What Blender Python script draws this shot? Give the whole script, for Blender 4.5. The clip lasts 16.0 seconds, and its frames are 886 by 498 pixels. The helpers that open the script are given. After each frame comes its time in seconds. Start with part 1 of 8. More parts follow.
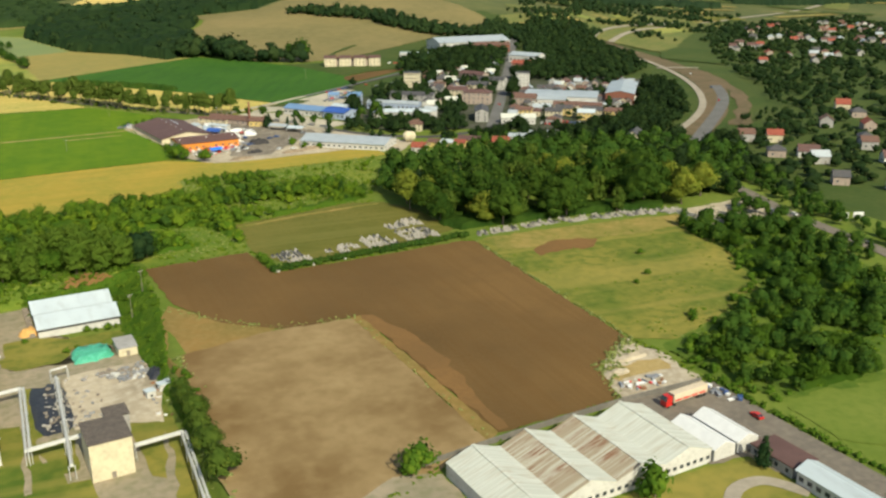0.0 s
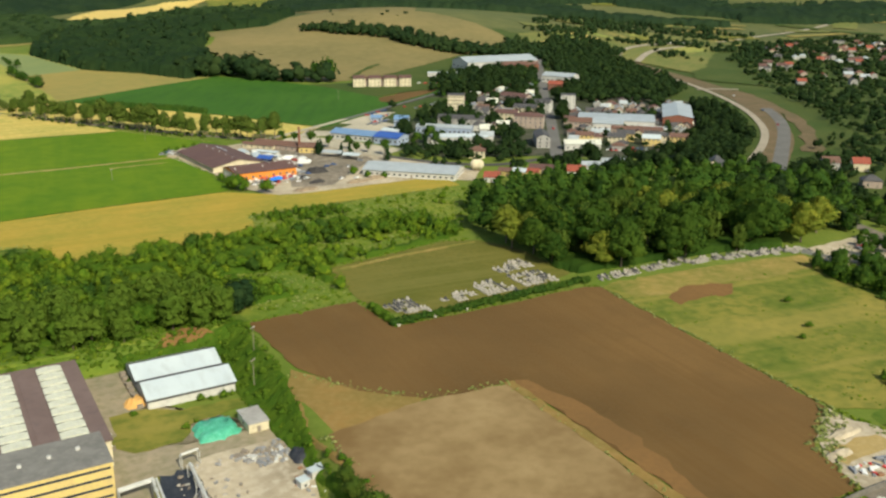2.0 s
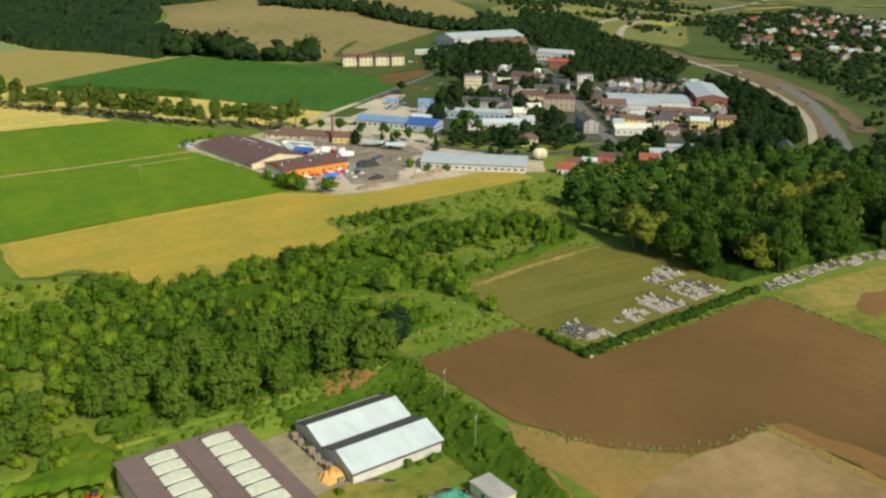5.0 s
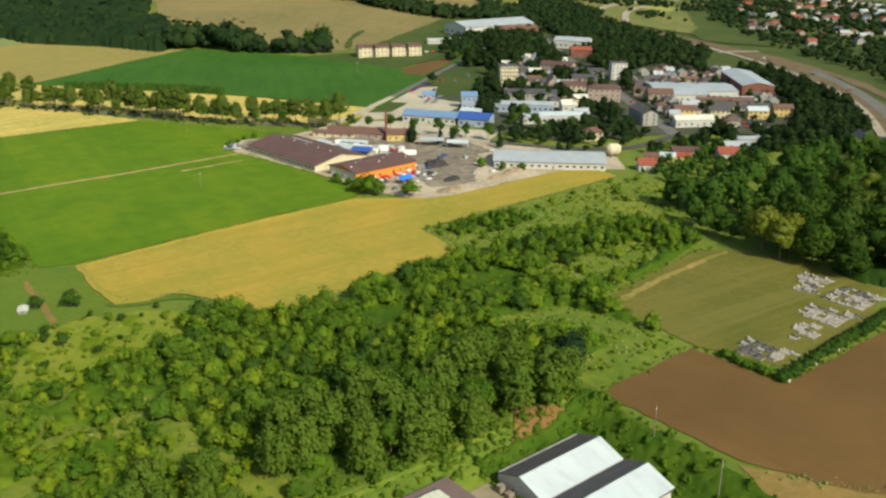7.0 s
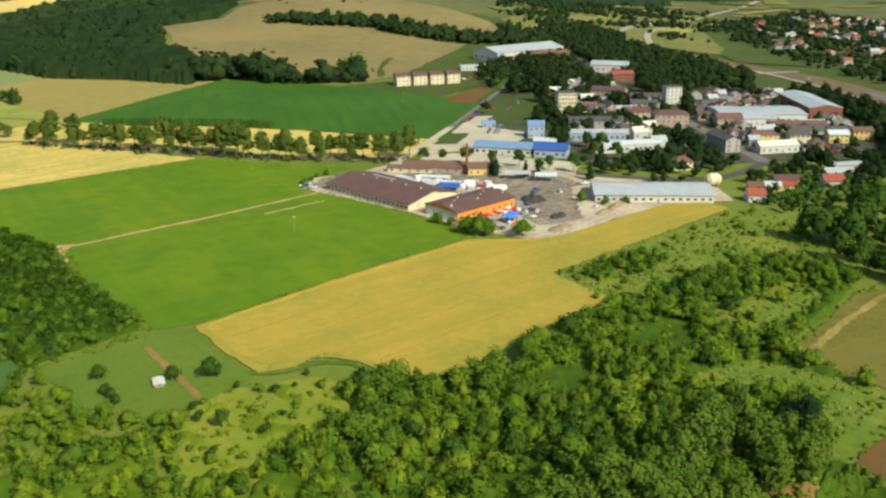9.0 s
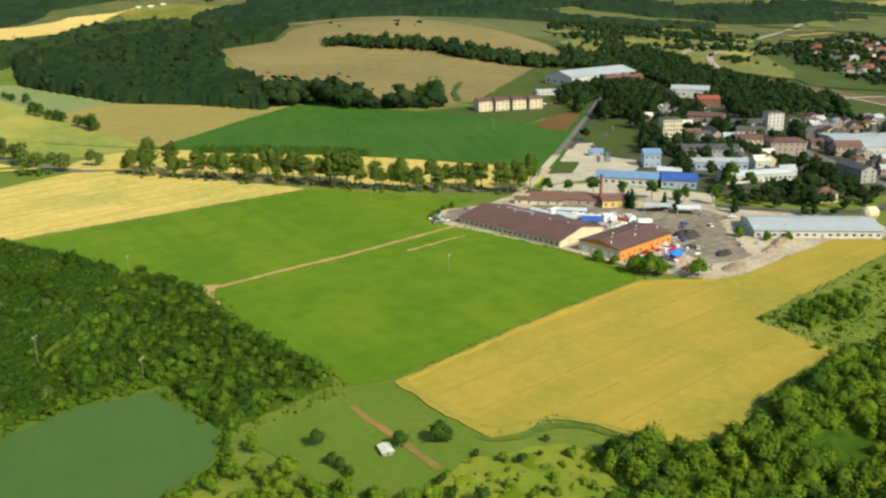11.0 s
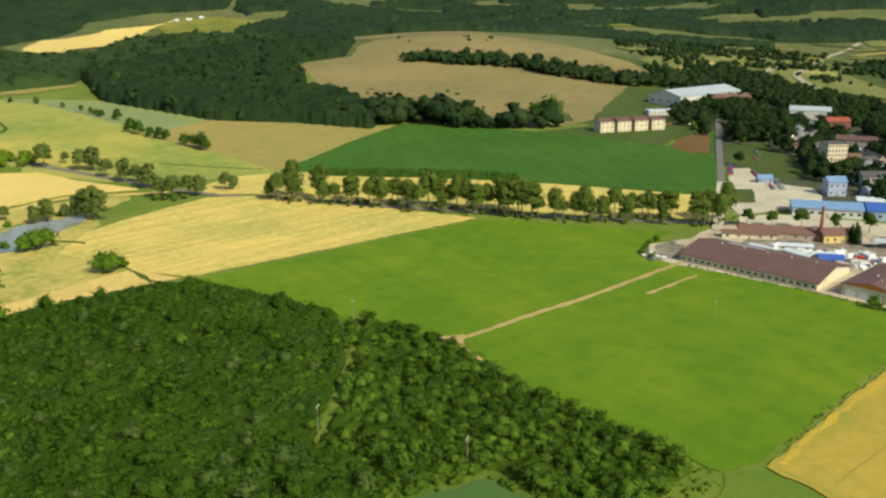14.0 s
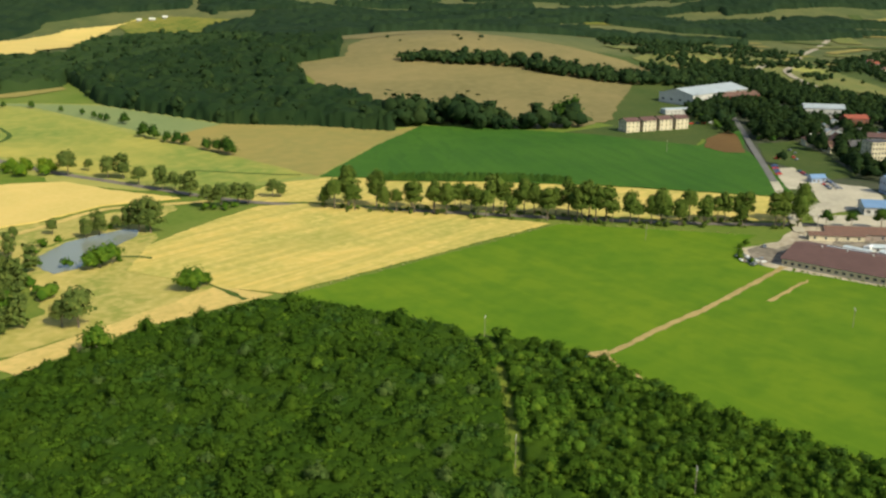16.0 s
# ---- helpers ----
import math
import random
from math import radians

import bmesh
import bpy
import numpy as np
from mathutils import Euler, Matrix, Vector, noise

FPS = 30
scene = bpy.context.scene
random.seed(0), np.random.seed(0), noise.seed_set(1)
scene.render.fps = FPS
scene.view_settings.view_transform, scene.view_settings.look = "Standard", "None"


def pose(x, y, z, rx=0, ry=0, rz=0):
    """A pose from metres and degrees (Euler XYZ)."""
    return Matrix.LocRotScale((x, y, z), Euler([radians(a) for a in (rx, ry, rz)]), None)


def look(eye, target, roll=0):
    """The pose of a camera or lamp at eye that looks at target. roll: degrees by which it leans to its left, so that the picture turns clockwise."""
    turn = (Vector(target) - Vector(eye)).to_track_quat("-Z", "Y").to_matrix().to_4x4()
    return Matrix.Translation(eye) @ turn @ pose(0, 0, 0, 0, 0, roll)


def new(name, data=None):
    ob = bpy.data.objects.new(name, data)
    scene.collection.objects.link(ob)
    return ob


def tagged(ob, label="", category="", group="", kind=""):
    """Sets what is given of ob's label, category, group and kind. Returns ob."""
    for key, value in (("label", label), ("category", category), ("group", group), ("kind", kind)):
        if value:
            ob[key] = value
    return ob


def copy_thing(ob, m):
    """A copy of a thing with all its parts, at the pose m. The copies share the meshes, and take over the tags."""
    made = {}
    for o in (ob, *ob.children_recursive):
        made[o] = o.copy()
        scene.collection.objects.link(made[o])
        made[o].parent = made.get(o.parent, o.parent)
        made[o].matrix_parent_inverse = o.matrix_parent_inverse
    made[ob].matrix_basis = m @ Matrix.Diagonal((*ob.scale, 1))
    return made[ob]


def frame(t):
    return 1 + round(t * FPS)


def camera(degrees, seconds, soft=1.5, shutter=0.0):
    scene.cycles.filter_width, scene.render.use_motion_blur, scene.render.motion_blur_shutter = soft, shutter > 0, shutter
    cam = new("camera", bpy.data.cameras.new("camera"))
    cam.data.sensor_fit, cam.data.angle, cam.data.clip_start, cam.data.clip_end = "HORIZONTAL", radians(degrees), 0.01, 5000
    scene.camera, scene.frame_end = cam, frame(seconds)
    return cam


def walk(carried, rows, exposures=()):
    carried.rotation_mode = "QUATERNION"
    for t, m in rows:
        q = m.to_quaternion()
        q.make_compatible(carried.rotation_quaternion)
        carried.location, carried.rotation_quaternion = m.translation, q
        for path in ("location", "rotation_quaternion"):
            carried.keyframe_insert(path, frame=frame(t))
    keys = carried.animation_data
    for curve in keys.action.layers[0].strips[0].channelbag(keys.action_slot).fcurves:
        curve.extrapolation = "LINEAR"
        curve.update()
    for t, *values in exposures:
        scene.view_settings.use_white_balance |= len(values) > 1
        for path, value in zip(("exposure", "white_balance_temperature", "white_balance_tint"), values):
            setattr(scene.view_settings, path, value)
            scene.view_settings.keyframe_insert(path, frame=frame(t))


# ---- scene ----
cam = camera(52.0, 16.0, soft=2.45)
PATH = [
    (0, (1.012, -0.649, 125.089), (1.932, 1.01, 124.454), -0.0),
    (0.5, (-7.508, 15.809, 125.192), (-6.566, 17.455, 124.555), -0.4),
    (1, (-15.821, 32.424, 125.346), (-14.872, 34.069, 124.719), -0.1),
    (1.5, (-24.048, 49.143, 125.455), (-23.095, 50.786, 124.83), 0.3),
    (2, (-32.525, 65.664, 125.504), (-31.554, 67.305, 124.9), 0.4),
    (2.5, (-41.287, 82.028, 125.555), (-40.3, 83.67, 124.98), 0.9),
    (3, (-49.985, 98.104, 125.532), (-48.985, 99.742, 124.968), 1.2),
    (3.5, (-58.237, 113.722, 125.288), (-57.223, 115.347, 124.711), 1.4),
    (3.7, (-61.6, 120.05, 125.196), (-60.581, 121.669, 124.613), 1.3),
    (5.8, (-96.68, 187.888, 123.015), (-95.483, 189.34, 122.336), 0.9),
    (6, (-100.03, 194.497, 122.922), (-98.826, 195.945, 122.249), 0.9),
    (6.5, (-108.256, 211.246, 122.484), (-107.064, 212.706, 121.817), 0.4),
    (7, (-115.764, 228.156, 121.885), (-114.561, 229.601, 121.202), 0.5),
    (7.5, (-122.897, 245.02, 121.306), (-121.673, 246.451, 120.632), 0.6),
    (8, (-129.857, 261.588, 120.917), (-128.614, 263.015, 120.272), 0.4),
    (8.5, (-136.706, 277.691, 120.726), (-135.452, 279.112, 120.087), -0.2),
    (9, (-143.56, 293.571, 120.712), (-142.307, 294.994, 120.077), -0.4),
    (9.5, (-150.912, 309.803, 120.803), (-149.666, 311.243, 120.191), -0.6),
    (9.7, (-154.068, 316.536, 120.802), (-152.827, 317.986, 120.205), -0.7),
    (11.8, (-189.253, 388.841, 119.68), (-187.99, 390.273, 119.086), -0.4),
    (12, (-192.37, 395.749, 119.576), (-191.107, 397.177, 118.973), -0.5),
    (12.5, (-199.501, 413.166, 118.898), (-198.24, 414.59, 118.281), -0.4),
    (13, (-206.5, 430.57, 118.21), (-205.241, 432.001, 117.604), -0.4),
    (13.5, (-213.507, 448.058, 117.54), (-212.246, 449.498, 116.96), -0.3),
    (14, (-220.601, 464.854, 116.95), (-219.335, 466.298, 116.391), 0.1),
    (14.5, (-227.845, 481.134, 116.416), (-226.573, 482.579, 115.874), 0.3),
    (15, (-235.235, 497.054, 116.108), (-233.967, 498.5, 115.558), 0.4),
    (15.5, (-243.427, 512.476, 115.942), (-242.175, 513.927, 115.368), 0.4),
    (16, (-257.0, 525.1, 116.25), (-255.646, 526.459, 115.689), 0.1),
]
walk(cam, [(t, look(eye, target, roll)) for t, eye, target, roll in PATH], exposures=[(0, 0.33, 6800, 2), (2, 0.27, 6800, 2), (3.5, 0.25, 6800, 2), (6, 0.19, 6800, 2), (7.5, 0.37, 6800, 2), (9, 0.43, 6800, 2), (12.5, 0.40, 6800, 2), (14, 0.35, 6800, 2), (16, 0.29, 6800, 2)])

# ---- world, sun, exposure ----
SUN_EL, SUN_AZ = 40.0, 180.0
world = bpy.data.worlds.new("sky")
scene.world = world
world.use_nodes = True
wn = world.node_tree
sky = wn.nodes.new("ShaderNodeTexSky")
sky.sky_type, sky.sun_disc = "NISHITA", False
sky.sun_elevation, sky.sun_rotation = radians(SUN_EL), radians(SUN_AZ)
sky.air_density, sky.dust_density = 1.0, 2.0
bg = wn.nodes["Background"]
bg.inputs["Strength"].default_value = 0.12
wn.links.new(sky.outputs["Color"], bg.inputs["Color"])
sun = new("sun", bpy.data.lights.new("sun", "SUN"))
sun.data.energy, sun.data.angle, sun.data.color = 4.0, radians(0.53), (1.0, 0.92, 0.75)
_d = Vector((math.sin(radians(SUN_AZ)) * math.cos(radians(SUN_EL)), math.cos(radians(SUN_AZ)) * math.cos(radians(SUN_EL)), math.sin(radians(SUN_EL))))
sun.matrix_world = look(_d * 900, (0, 0, 0))

# ---- materials ----
def shader(name, rough=0.9, metal=0.0, spec=0.3):
    m = bpy.data.materials.new(name)
    m.use_nodes = True
    t = m.node_tree
    b = t.nodes["Principled BSDF"]
    b.inputs["Roughness"].default_value, b.inputs["Metallic"].default_value = rough, metal
    b.inputs["Specular IOR Level"].default_value = spec
    return m, t, b


def place(t, stretch=(1, 1, 1), turn=0.0):
    """World-sized coordinates, turned and stretched."""
    g = t.nodes.new("ShaderNodeNewGeometry")
    mp = t.nodes.new("ShaderNodeMapping")
    mp.inputs["Scale"].default_value = stretch
    mp.inputs["Rotation"].default_value = (0, 0, radians(turn))
    t.links.new(g.outputs["Position"], mp.inputs["Vector"])
    return mp.outputs["Vector"]


def noisy(t, vec, scale, detail=4.0, low=0.35, high=0.65):
    n = t.nodes.new("ShaderNodeTexNoise")
    n.inputs["Scale"].default_value, n.inputs["Detail"].default_value = scale, detail
    t.links.new(vec, n.inputs["Vector"])
    r = t.nodes.new("ShaderNodeMapRange")
    r.inputs["From Min"].default_value, r.inputs["From Max"].default_value = low, high
    t.links.new(n.outputs["Fac"], r.inputs["Value"])
    return r.outputs["Result"]


def mix(t, fac, a, b, mode="MIX"):
    n = t.nodes.new("ShaderNodeMix")
    n.data_type, n.blend_type = "RGBA", mode
    for sock, v in ((n.inputs["Factor"], fac), (n.inputs["A"], a), (n.inputs["B"], b)):
        if isinstance(v, (int, float)):
            sock.default_value = v
        elif isinstance(v, tuple):
            sock.default_value = (*v, 1)
        else:
            t.links.new(v, sock)
    return n.outputs["Result"]


def bump(t, b, height, distance, strength=0.6):
    n = t.nodes.new("ShaderNodeBump")
    n.inputs["Distance"].default_value, n.inputs["Strength"].default_value = distance, strength
    t.links.new(height, n.inputs["Height"])
    t.links.new(n.outputs["Normal"], b.inputs["Normal"])


def scaled(t, value, k):
    n = t.nodes.new("ShaderNodeMath")
    n.operation = "MULTIPLY"
    n.inputs[1].default_value = k
    t.links.new(value, n.inputs[0])
    return n.outputs[0]


def soil(name, a, b, c, big=0.02, small=0.6, stripe=None, amount=0.5, tall=0.12, rough=0.95):
    """Ground cover: two colours in large drifts, a third in small tufts, and rows where stripe=(turn, metres, colour, strength)."""
    m, t, s = shader(name, rough, 0, 0.15)
    v = place(t)
    col = mix(t, noisy(t, v, big, 5), a, b)
    col = mix(t, scaled(t, noisy(t, v, big * 5.3, 5, 0.44, 0.7), 0.45), col, b)
    fine = noisy(t, v, small, 6, 0.42, 0.68)
    col = mix(t, scaled(t, fine, amount), col, c)
    if stripe:
        turn, metres, tint, strength = stripe
        m2 = t.nodes.new("ShaderNodeMapping")
        m2.inputs["Scale"].default_value = (1 / metres, 0.035 / metres, 1)
        t.links.new(place(t, (1, 1, 1), turn), m2.inputs["Vector"])
        rows = noisy(t, m2.outputs["Vector"], 1.6, 4, 0.46, 0.62)
        col = mix(t, scaled(t, rows, strength), col, tint)
    t.links.new(col, s.inputs["Base Color"])
    bump(t, s, fine, tall)
    return m


def plain(name, a, b, scale=0.4, rough=0.8, metal=0.0, grime=None, stretch=(1, 1, 1), spec=0.3):
    """Built surface: a colour that drifts to another, with fine grain and optional grime."""
    m, t, s = shader(name, rough, metal, spec)
    v = place(t, stretch)
    col = mix(t, noisy(t, v, scale, 6), a, b)
    if grime:
        col = mix(t, scaled(t, noisy(t, v, scale * 3.1, 8, 0.5, 0.72), 0.5), col, grime)
    t.links.new(col, s.inputs["Base Color"])
    bump(t, s, noisy(t, v, 6.0, 3), 0.02, 0.3)
    return m


def leafy(name, a, b, c, size=0.12, tip=0.55):
    """Foliage whose green drifts from tree to tree and varies from spray to spray; some sprays are fresh and pale."""
    m, t, s = shader(name, 0.85, 0, 0.06)
    v = place(t)
    col = mix(t, noisy(t, v, size, 2, 0.38, 0.62), a, b)
    g = t.nodes.new("ShaderNodeNewGeometry")
    col = mix(t, scaled(t, g.outputs["Random Per Island"], 0.6), col, c)
    tips = t.nodes.new("ShaderNodeMapRange")
    tips.inputs["From Min"].default_value, tips.inputs["From Max"].default_value, tips.inputs["To Max"].default_value = 0.72, 0.92, tip
    t.links.new(g.outputs["Random Per Island"], tips.inputs["Value"])
    col = mix(t, tips.outputs["Result"], col, tuple(min(1.0, q * k) for q, k in zip(b, (1.75, 1.45, 1.3))))
    t.links.new(col, s.inputs["Base Color"])
    tr = t.nodes.new("ShaderNodeBsdfTranslucent")
    t.links.new(mix(t, 1.0, col, (1.3, 1.2, 0.8), "MULTIPLY"), tr.inputs["Color"])
    ms = t.nodes.new("ShaderNodeMixShader")
    ms.inputs["Fac"].default_value = 0.26
    t.links.new(s.outputs["BSDF"], ms.inputs[1])
    t.links.new(tr.outputs["BSDF"], ms.inputs[2])
    t.links.new(ms.outputs["Shader"], t.nodes["Material Output"].inputs["Surface"])
    return m


GRASS = soil("grass", (0.105, 0.155, 0.02), (0.155, 0.19, 0.034), (0.075, 0.125, 0.014), 0.02, 0.35, amount=0.4)
ROUGH = soil("rough_grass", (0.098, 0.155, 0.018), (0.185, 0.21, 0.030), (0.062, 0.122, 0.012), 0.035, 0.3, None, 0.6)
MEADOW = soil("green_crop", (0.082, 0.158, 0.006), (0.126, 0.194, 0.008), (0.056, 0.128, 0.005), 0.02, 0.12, (8, 14.0, (0.064, 0.138, 0.005), 0.35), 0.5, 0.04)
DARKCROP = soil("dark_green_crop", (0.032, 0.096, 0.009), (0.050, 0.122, 0.012), (0.024, 0.076, 0.008), 0.012, 0.3, (30, 12.0, (0.020, 0.070, 0.009), 0.35), 0.4)
TEAL = soil("blue_green_crop", (0.050, 0.105, 0.026), (0.064, 0.122, 0.028), (0.043, 0.095, 0.022), 0.02, 0.6, (20, 6.0, (0.044, 0.096, 0.024), 0.25), 0.3, 0.03)
WHEAT = soil("ripe_wheat", (0.380, 0.262, 0.044), (0.245, 0.226, 0.035), (0.42, 0.296, 0.058), 0.024, 0.3, (92, 15.0, (0.225, 0.210, 0.029), 0.4), 0.5, 0.08)
TRAMLINE = soil("tramline_soil", (0.30, 0.22, 0.04), (0.24, 0.20, 0.035), (0.33, 0.24, 0.045), 0.1, 0.5)
GREENWHEAT = soil("greenish_wheat", (0.265, 0.235, 0.040), (0.21, 0.21, 0.034), (0.33, 0.26, 0.045), 0.1, 0.5)
HEADLAND = soil("headland_wheat", (0.43, 0.30, 0.04), (0.36, 0.27, 0.032), (0.46, 0.325, 0.05), 0.08, 0.4)
STUBBLE = soil("stubble", (0.56, 0.41, 0.11), (0.36, 0.33, 0.08), (0.64, 0.47, 0.16), 0.028, 0.22, (86, 7.0, (0.27, 0.27, 0.062), 0.42), 0.65, 0.1)
PALEWHEAT = soil("pale_wheat", (0.60, 0.44, 0.14), (0.52, 0.40, 0.12), (0.62, 0.47, 0.17), 0.02, 0.3)
HILLWHEAT = soil("hill_wheat", (0.225, 0.178, 0.072), (0.150, 0.132, 0.052), (0.245, 0.195, 0.082), 0.009, 0.1, (70, 20.0, (0.185, 0.16, 0.062), 0.3))
TANFIELD = soil("tan_field", (0.29, 0.225, 0.065), (0.22, 0.20, 0.06), (0.32, 0.24, 0.075), 0.008, 0.1, (60, 16.0, (0.21, 0.19, 0.055), 0.25))
PALEGREEN = soil("pale_green_crop", (0.30, 0.29, 0.075), (0.20, 0.24, 0.055), (0.34, 0.31, 0.08), 0.008, 0.1)
SLOPEFIELD = soil("drifting_meadow", (0.40, 0.34, 0.075), (0.15, 0.21, 0.040), (0.44, 0.36, 0.09), 0.0075, 0.12, (60, 18.0, (0.24, 0.25, 0.055), 0.3), 0.4)
PLOUGH = soil("ploughed_earth", (0.166, 0.097, 0.034), (0.102, 0.061, 0.022), (0.136, 0.080, 0.029), 0.012, 0.8, (4, 4.0, (0.118, 0.062, 0.018), 0.3), 0.4, 0.10)
FALLOW = soil("fallow_earth", (0.160, 0.100, 0.039), (0.310, 0.222, 0.108), (0.170, 0.107, 0.044), 0.026, 0.25, None, 0.35, 0.05)
DRYGRASS = soil("dry_grass", (0.25, 0.155, 0.048), (0.175, 0.135, 0.038), (0.29, 0.195, 0.075), 0.05, 0.4)
OLIVE = soil("olive_meadow", (0.080, 0.122, 0.015), (0.225, 0.200, 0.040), (0.052, 0.096, 0.012), 0.024, 0.22, (98, 13.0, (0.29, 0.235, 0.06), 0.45), 0.6, 0.1)
STRAW = soil("dry_straw_grass", (0.30, 0.22, 0.065), (0.13, 0.145, 0.026), (0.36, 0.25, 0.095), 0.045, 0.3, (98, 9.0, (0.21, 0.185, 0.045), 0.5), 0.5)
LAWN = soil("cemetery_lawn", (0.100, 0.104, 0.017), (0.150, 0.132, 0.029), (0.076, 0.092, 0.014), 0.03, 0.5, (96, 9.0, (0.175, 0.155, 0.042), 0.45))
SAND = soil("sandy_track", (0.60, 0.43, 0.15), (0.50, 0.37, 0.12), (0.34, 0.30, 0.08), 0.06, 0.4)
TRACK = soil("dirt_track", (0.38, 0.275, 0.11), (0.29, 0.215, 0.085), (0.44, 0.33, 0.155), 0.08, 0.6)
BROWNBANK = soil("earth_bank", (0.15, 0.105, 0.06), (0.11, 0.09, 0.045), (0.18, 0.13, 0.08), 0.05, 0.3)
YARDEARTH = soil("yard_earth", (0.20, 0.170, 0.130), (0.135, 0.115, 0.09), (0.36, 0.31, 0.235), 0.06, 0.3, None, 0.6, 0.04)
YARD = soil("gravel_yard", (0.46, 0.39, 0.28), (0.28, 0.235, 0.165), (0.56, 0.49, 0.38), 0.05, 0.4, None, 0.6, 0.04)
CONCRETE = soil("concrete_yard", (0.36, 0.29, 0.20), (0.26, 0.225, 0.155), (0.165, 0.165, 0.085), 0.07, 0.35, None, 0.6, 0.03)
ASPHALT = soil("asphalt", (0.085, 0.08, 0.075), (0.065, 0.062, 0.06), (0.11, 0.105, 0.095), 0.08, 0.7, amount=0.4, tall=0.02)
WORNROAD = soil("worn_asphalt", (0.185, 0.160, 0.128), (0.14, 0.122, 0.10), (0.24, 0.205, 0.16), 0.08, 0.5, tall=0.02)
STREETGREY = soil("street_asphalt", (0.150, 0.146, 0.138), (0.120, 0.117, 0.110), (0.175, 0.170, 0.160), 0.08, 0.6, tall=0.02)
CREAMYARD = soil("cream_concrete", (0.46, 0.41, 0.31), (0.34, 0.31, 0.235), (0.54, 0.48, 0.37), 0.05, 0.4, tall=0.02)
PALEROAD = soil("pale_road", (0.35, 0.305, 0.235), (0.28, 0.245, 0.19), (0.40, 0.355, 0.28), 0.08, 0.6, tall=0.02)
FARMEADOW = soil("valley_grass", (0.12, 0.145, 0.038), (0.18, 0.175, 0.052), (0.09, 0.12, 0.03), 0.012, 0.1, (50, 18.0, (0.20, 0.18, 0.06), 0.4))
FARLAND = soil("far_land", (0.070, 0.092, 0.030), (0.135, 0.135, 0.048), (0.052, 0.075, 0.025), 0.006, 0.03)
TOWNLAND = soil("town_land", (0.042, 0.060, 0.022), (0.090, 0.085, 0.065), (0.034, 0.050, 0.018), 0.03, 0.15, amount=0.7)

PLOTGRASS = soil("plot_grass", (0.088, 0.148, 0.017), (0.115, 0.165, 0.021), (0.068, 0.126, 0.013), 0.03, 0.4, (80, 6.0, (0.105, 0.16, 0.02), 0.3), 0.4)
GLADEGRASS = soil("glade_grass", (0.150, 0.205, 0.018), (0.205, 0.225, 0.026), (0.115, 0.170, 0.016), 0.07, 0.3, None, 0.6)
YELLOWLEAF = leafy("yellow_green_leaves", (0.132, 0.205, 0.014), (0.175, 0.235, 0.018), (0.115, 0.180, 0.012), tip=0.3)
# Grass in darker colours, dimmed for the cloud shade on the town side.
DIMGRASS = soil("cloud_dimmed_grass", (0.046, 0.076, 0.015), (0.072, 0.092, 0.022), (0.034, 0.060, 0.012), 0.02, 0.3)
DRYMEADOW = soil("dry_meadow", (0.44, 0.35, 0.10), (0.22, 0.24, 0.05), (0.52, 0.40, 0.14), 0.035, 0.25, None, 0.6)
PALETEAL = soil("pale_grey_green_crop", (0.17, 0.215, 0.085), (0.20, 0.235, 0.09), (0.14, 0.19, 0.07), 0.02, 0.3, amount=0.35)
TURNED = soil("turned_earth", (0.205, 0.112, 0.040), (0.165, 0.094, 0.035), (0.15, 0.086, 0.033), 0.05, 0.6, tall=0.08)
WEEDFLOOR = soil("weedy_ground", (0.070, 0.122, 0.014), (0.11, 0.155, 0.022), (0.05, 0.098, 0.011), 0.06, 0.35, None, 0.6)
DARKFLOOR = soil("wood_floor_growth", (0.045, 0.085, 0.012), (0.075, 0.115, 0.02), (0.035, 0.07, 0.01), 0.05, 0.5)
WOODLEAF = leafy("woodland_leaves", (0.052, 0.112, 0.011), (0.085, 0.155, 0.016), (0.046, 0.100, 0.010))
BRIGHTLEAF = leafy("bright_leaves", (0.080, 0.155, 0.012), (0.140, 0.205, 0.018), (0.066, 0.136, 0.011))
DARKLEAF = leafy("dark_leaves", (0.030, 0.072, 0.012), (0.050, 0.098, 0.014), (0.030, 0.066, 0.010))
GREYLEAF = leafy("grey_green_leaves", (0.056, 0.098, 0.022), (0.074, 0.116, 0.028), (0.048, 0.088, 0.020), tip=0.4)
GROVEDARK = leafy("grove_dark_leaves", (0.024, 0.056, 0.008), (0.050, 0.092, 0.012), (0.023, 0.052, 0.007), 0.05)
AVELEAF = leafy("avenue_leaves", (0.074, 0.118, 0.020), (0.104, 0.146, 0.027), (0.066, 0.108, 0.018), tip=0.4)
GROVELEAF = leafy("grove_leaves", (0.125, 0.160, 0.020), (0.170, 0.195, 0.028), (0.105, 0.145, 0.018))
# Leaf colours darkened to hold the cloud shade over town, park and suburbs.
CLOUDSHADELEAF = leafy("cloud_shaded_leaves", (0.014, 0.030, 0.010), (0.023, 0.044, 0.012), (0.014, 0.030, 0.009), 0.06)
POPLARLEAF = leafy("willow_leaves", (0.088, 0.128, 0.030), (0.116, 0.152, 0.036), (0.078, 0.116, 0.027), tip=0.4)
SCRUBLEAF = leafy("scrub_leaves", (0.056, 0.115, 0.011), (0.090, 0.152, 0.015), (0.048, 0.102, 0.010))
PATCHLEAF = leafy("patch_leaves", (0.041, 0.089, 0.008), (0.062, 0.117, 0.010), (0.037, 0.082, 0.007), 0.07)
THICKLEAF = leafy("thicket_leaves", (0.030, 0.066, 0.006), (0.044, 0.086, 0.008), (0.028, 0.062, 0.006), 0.07, 0.35)
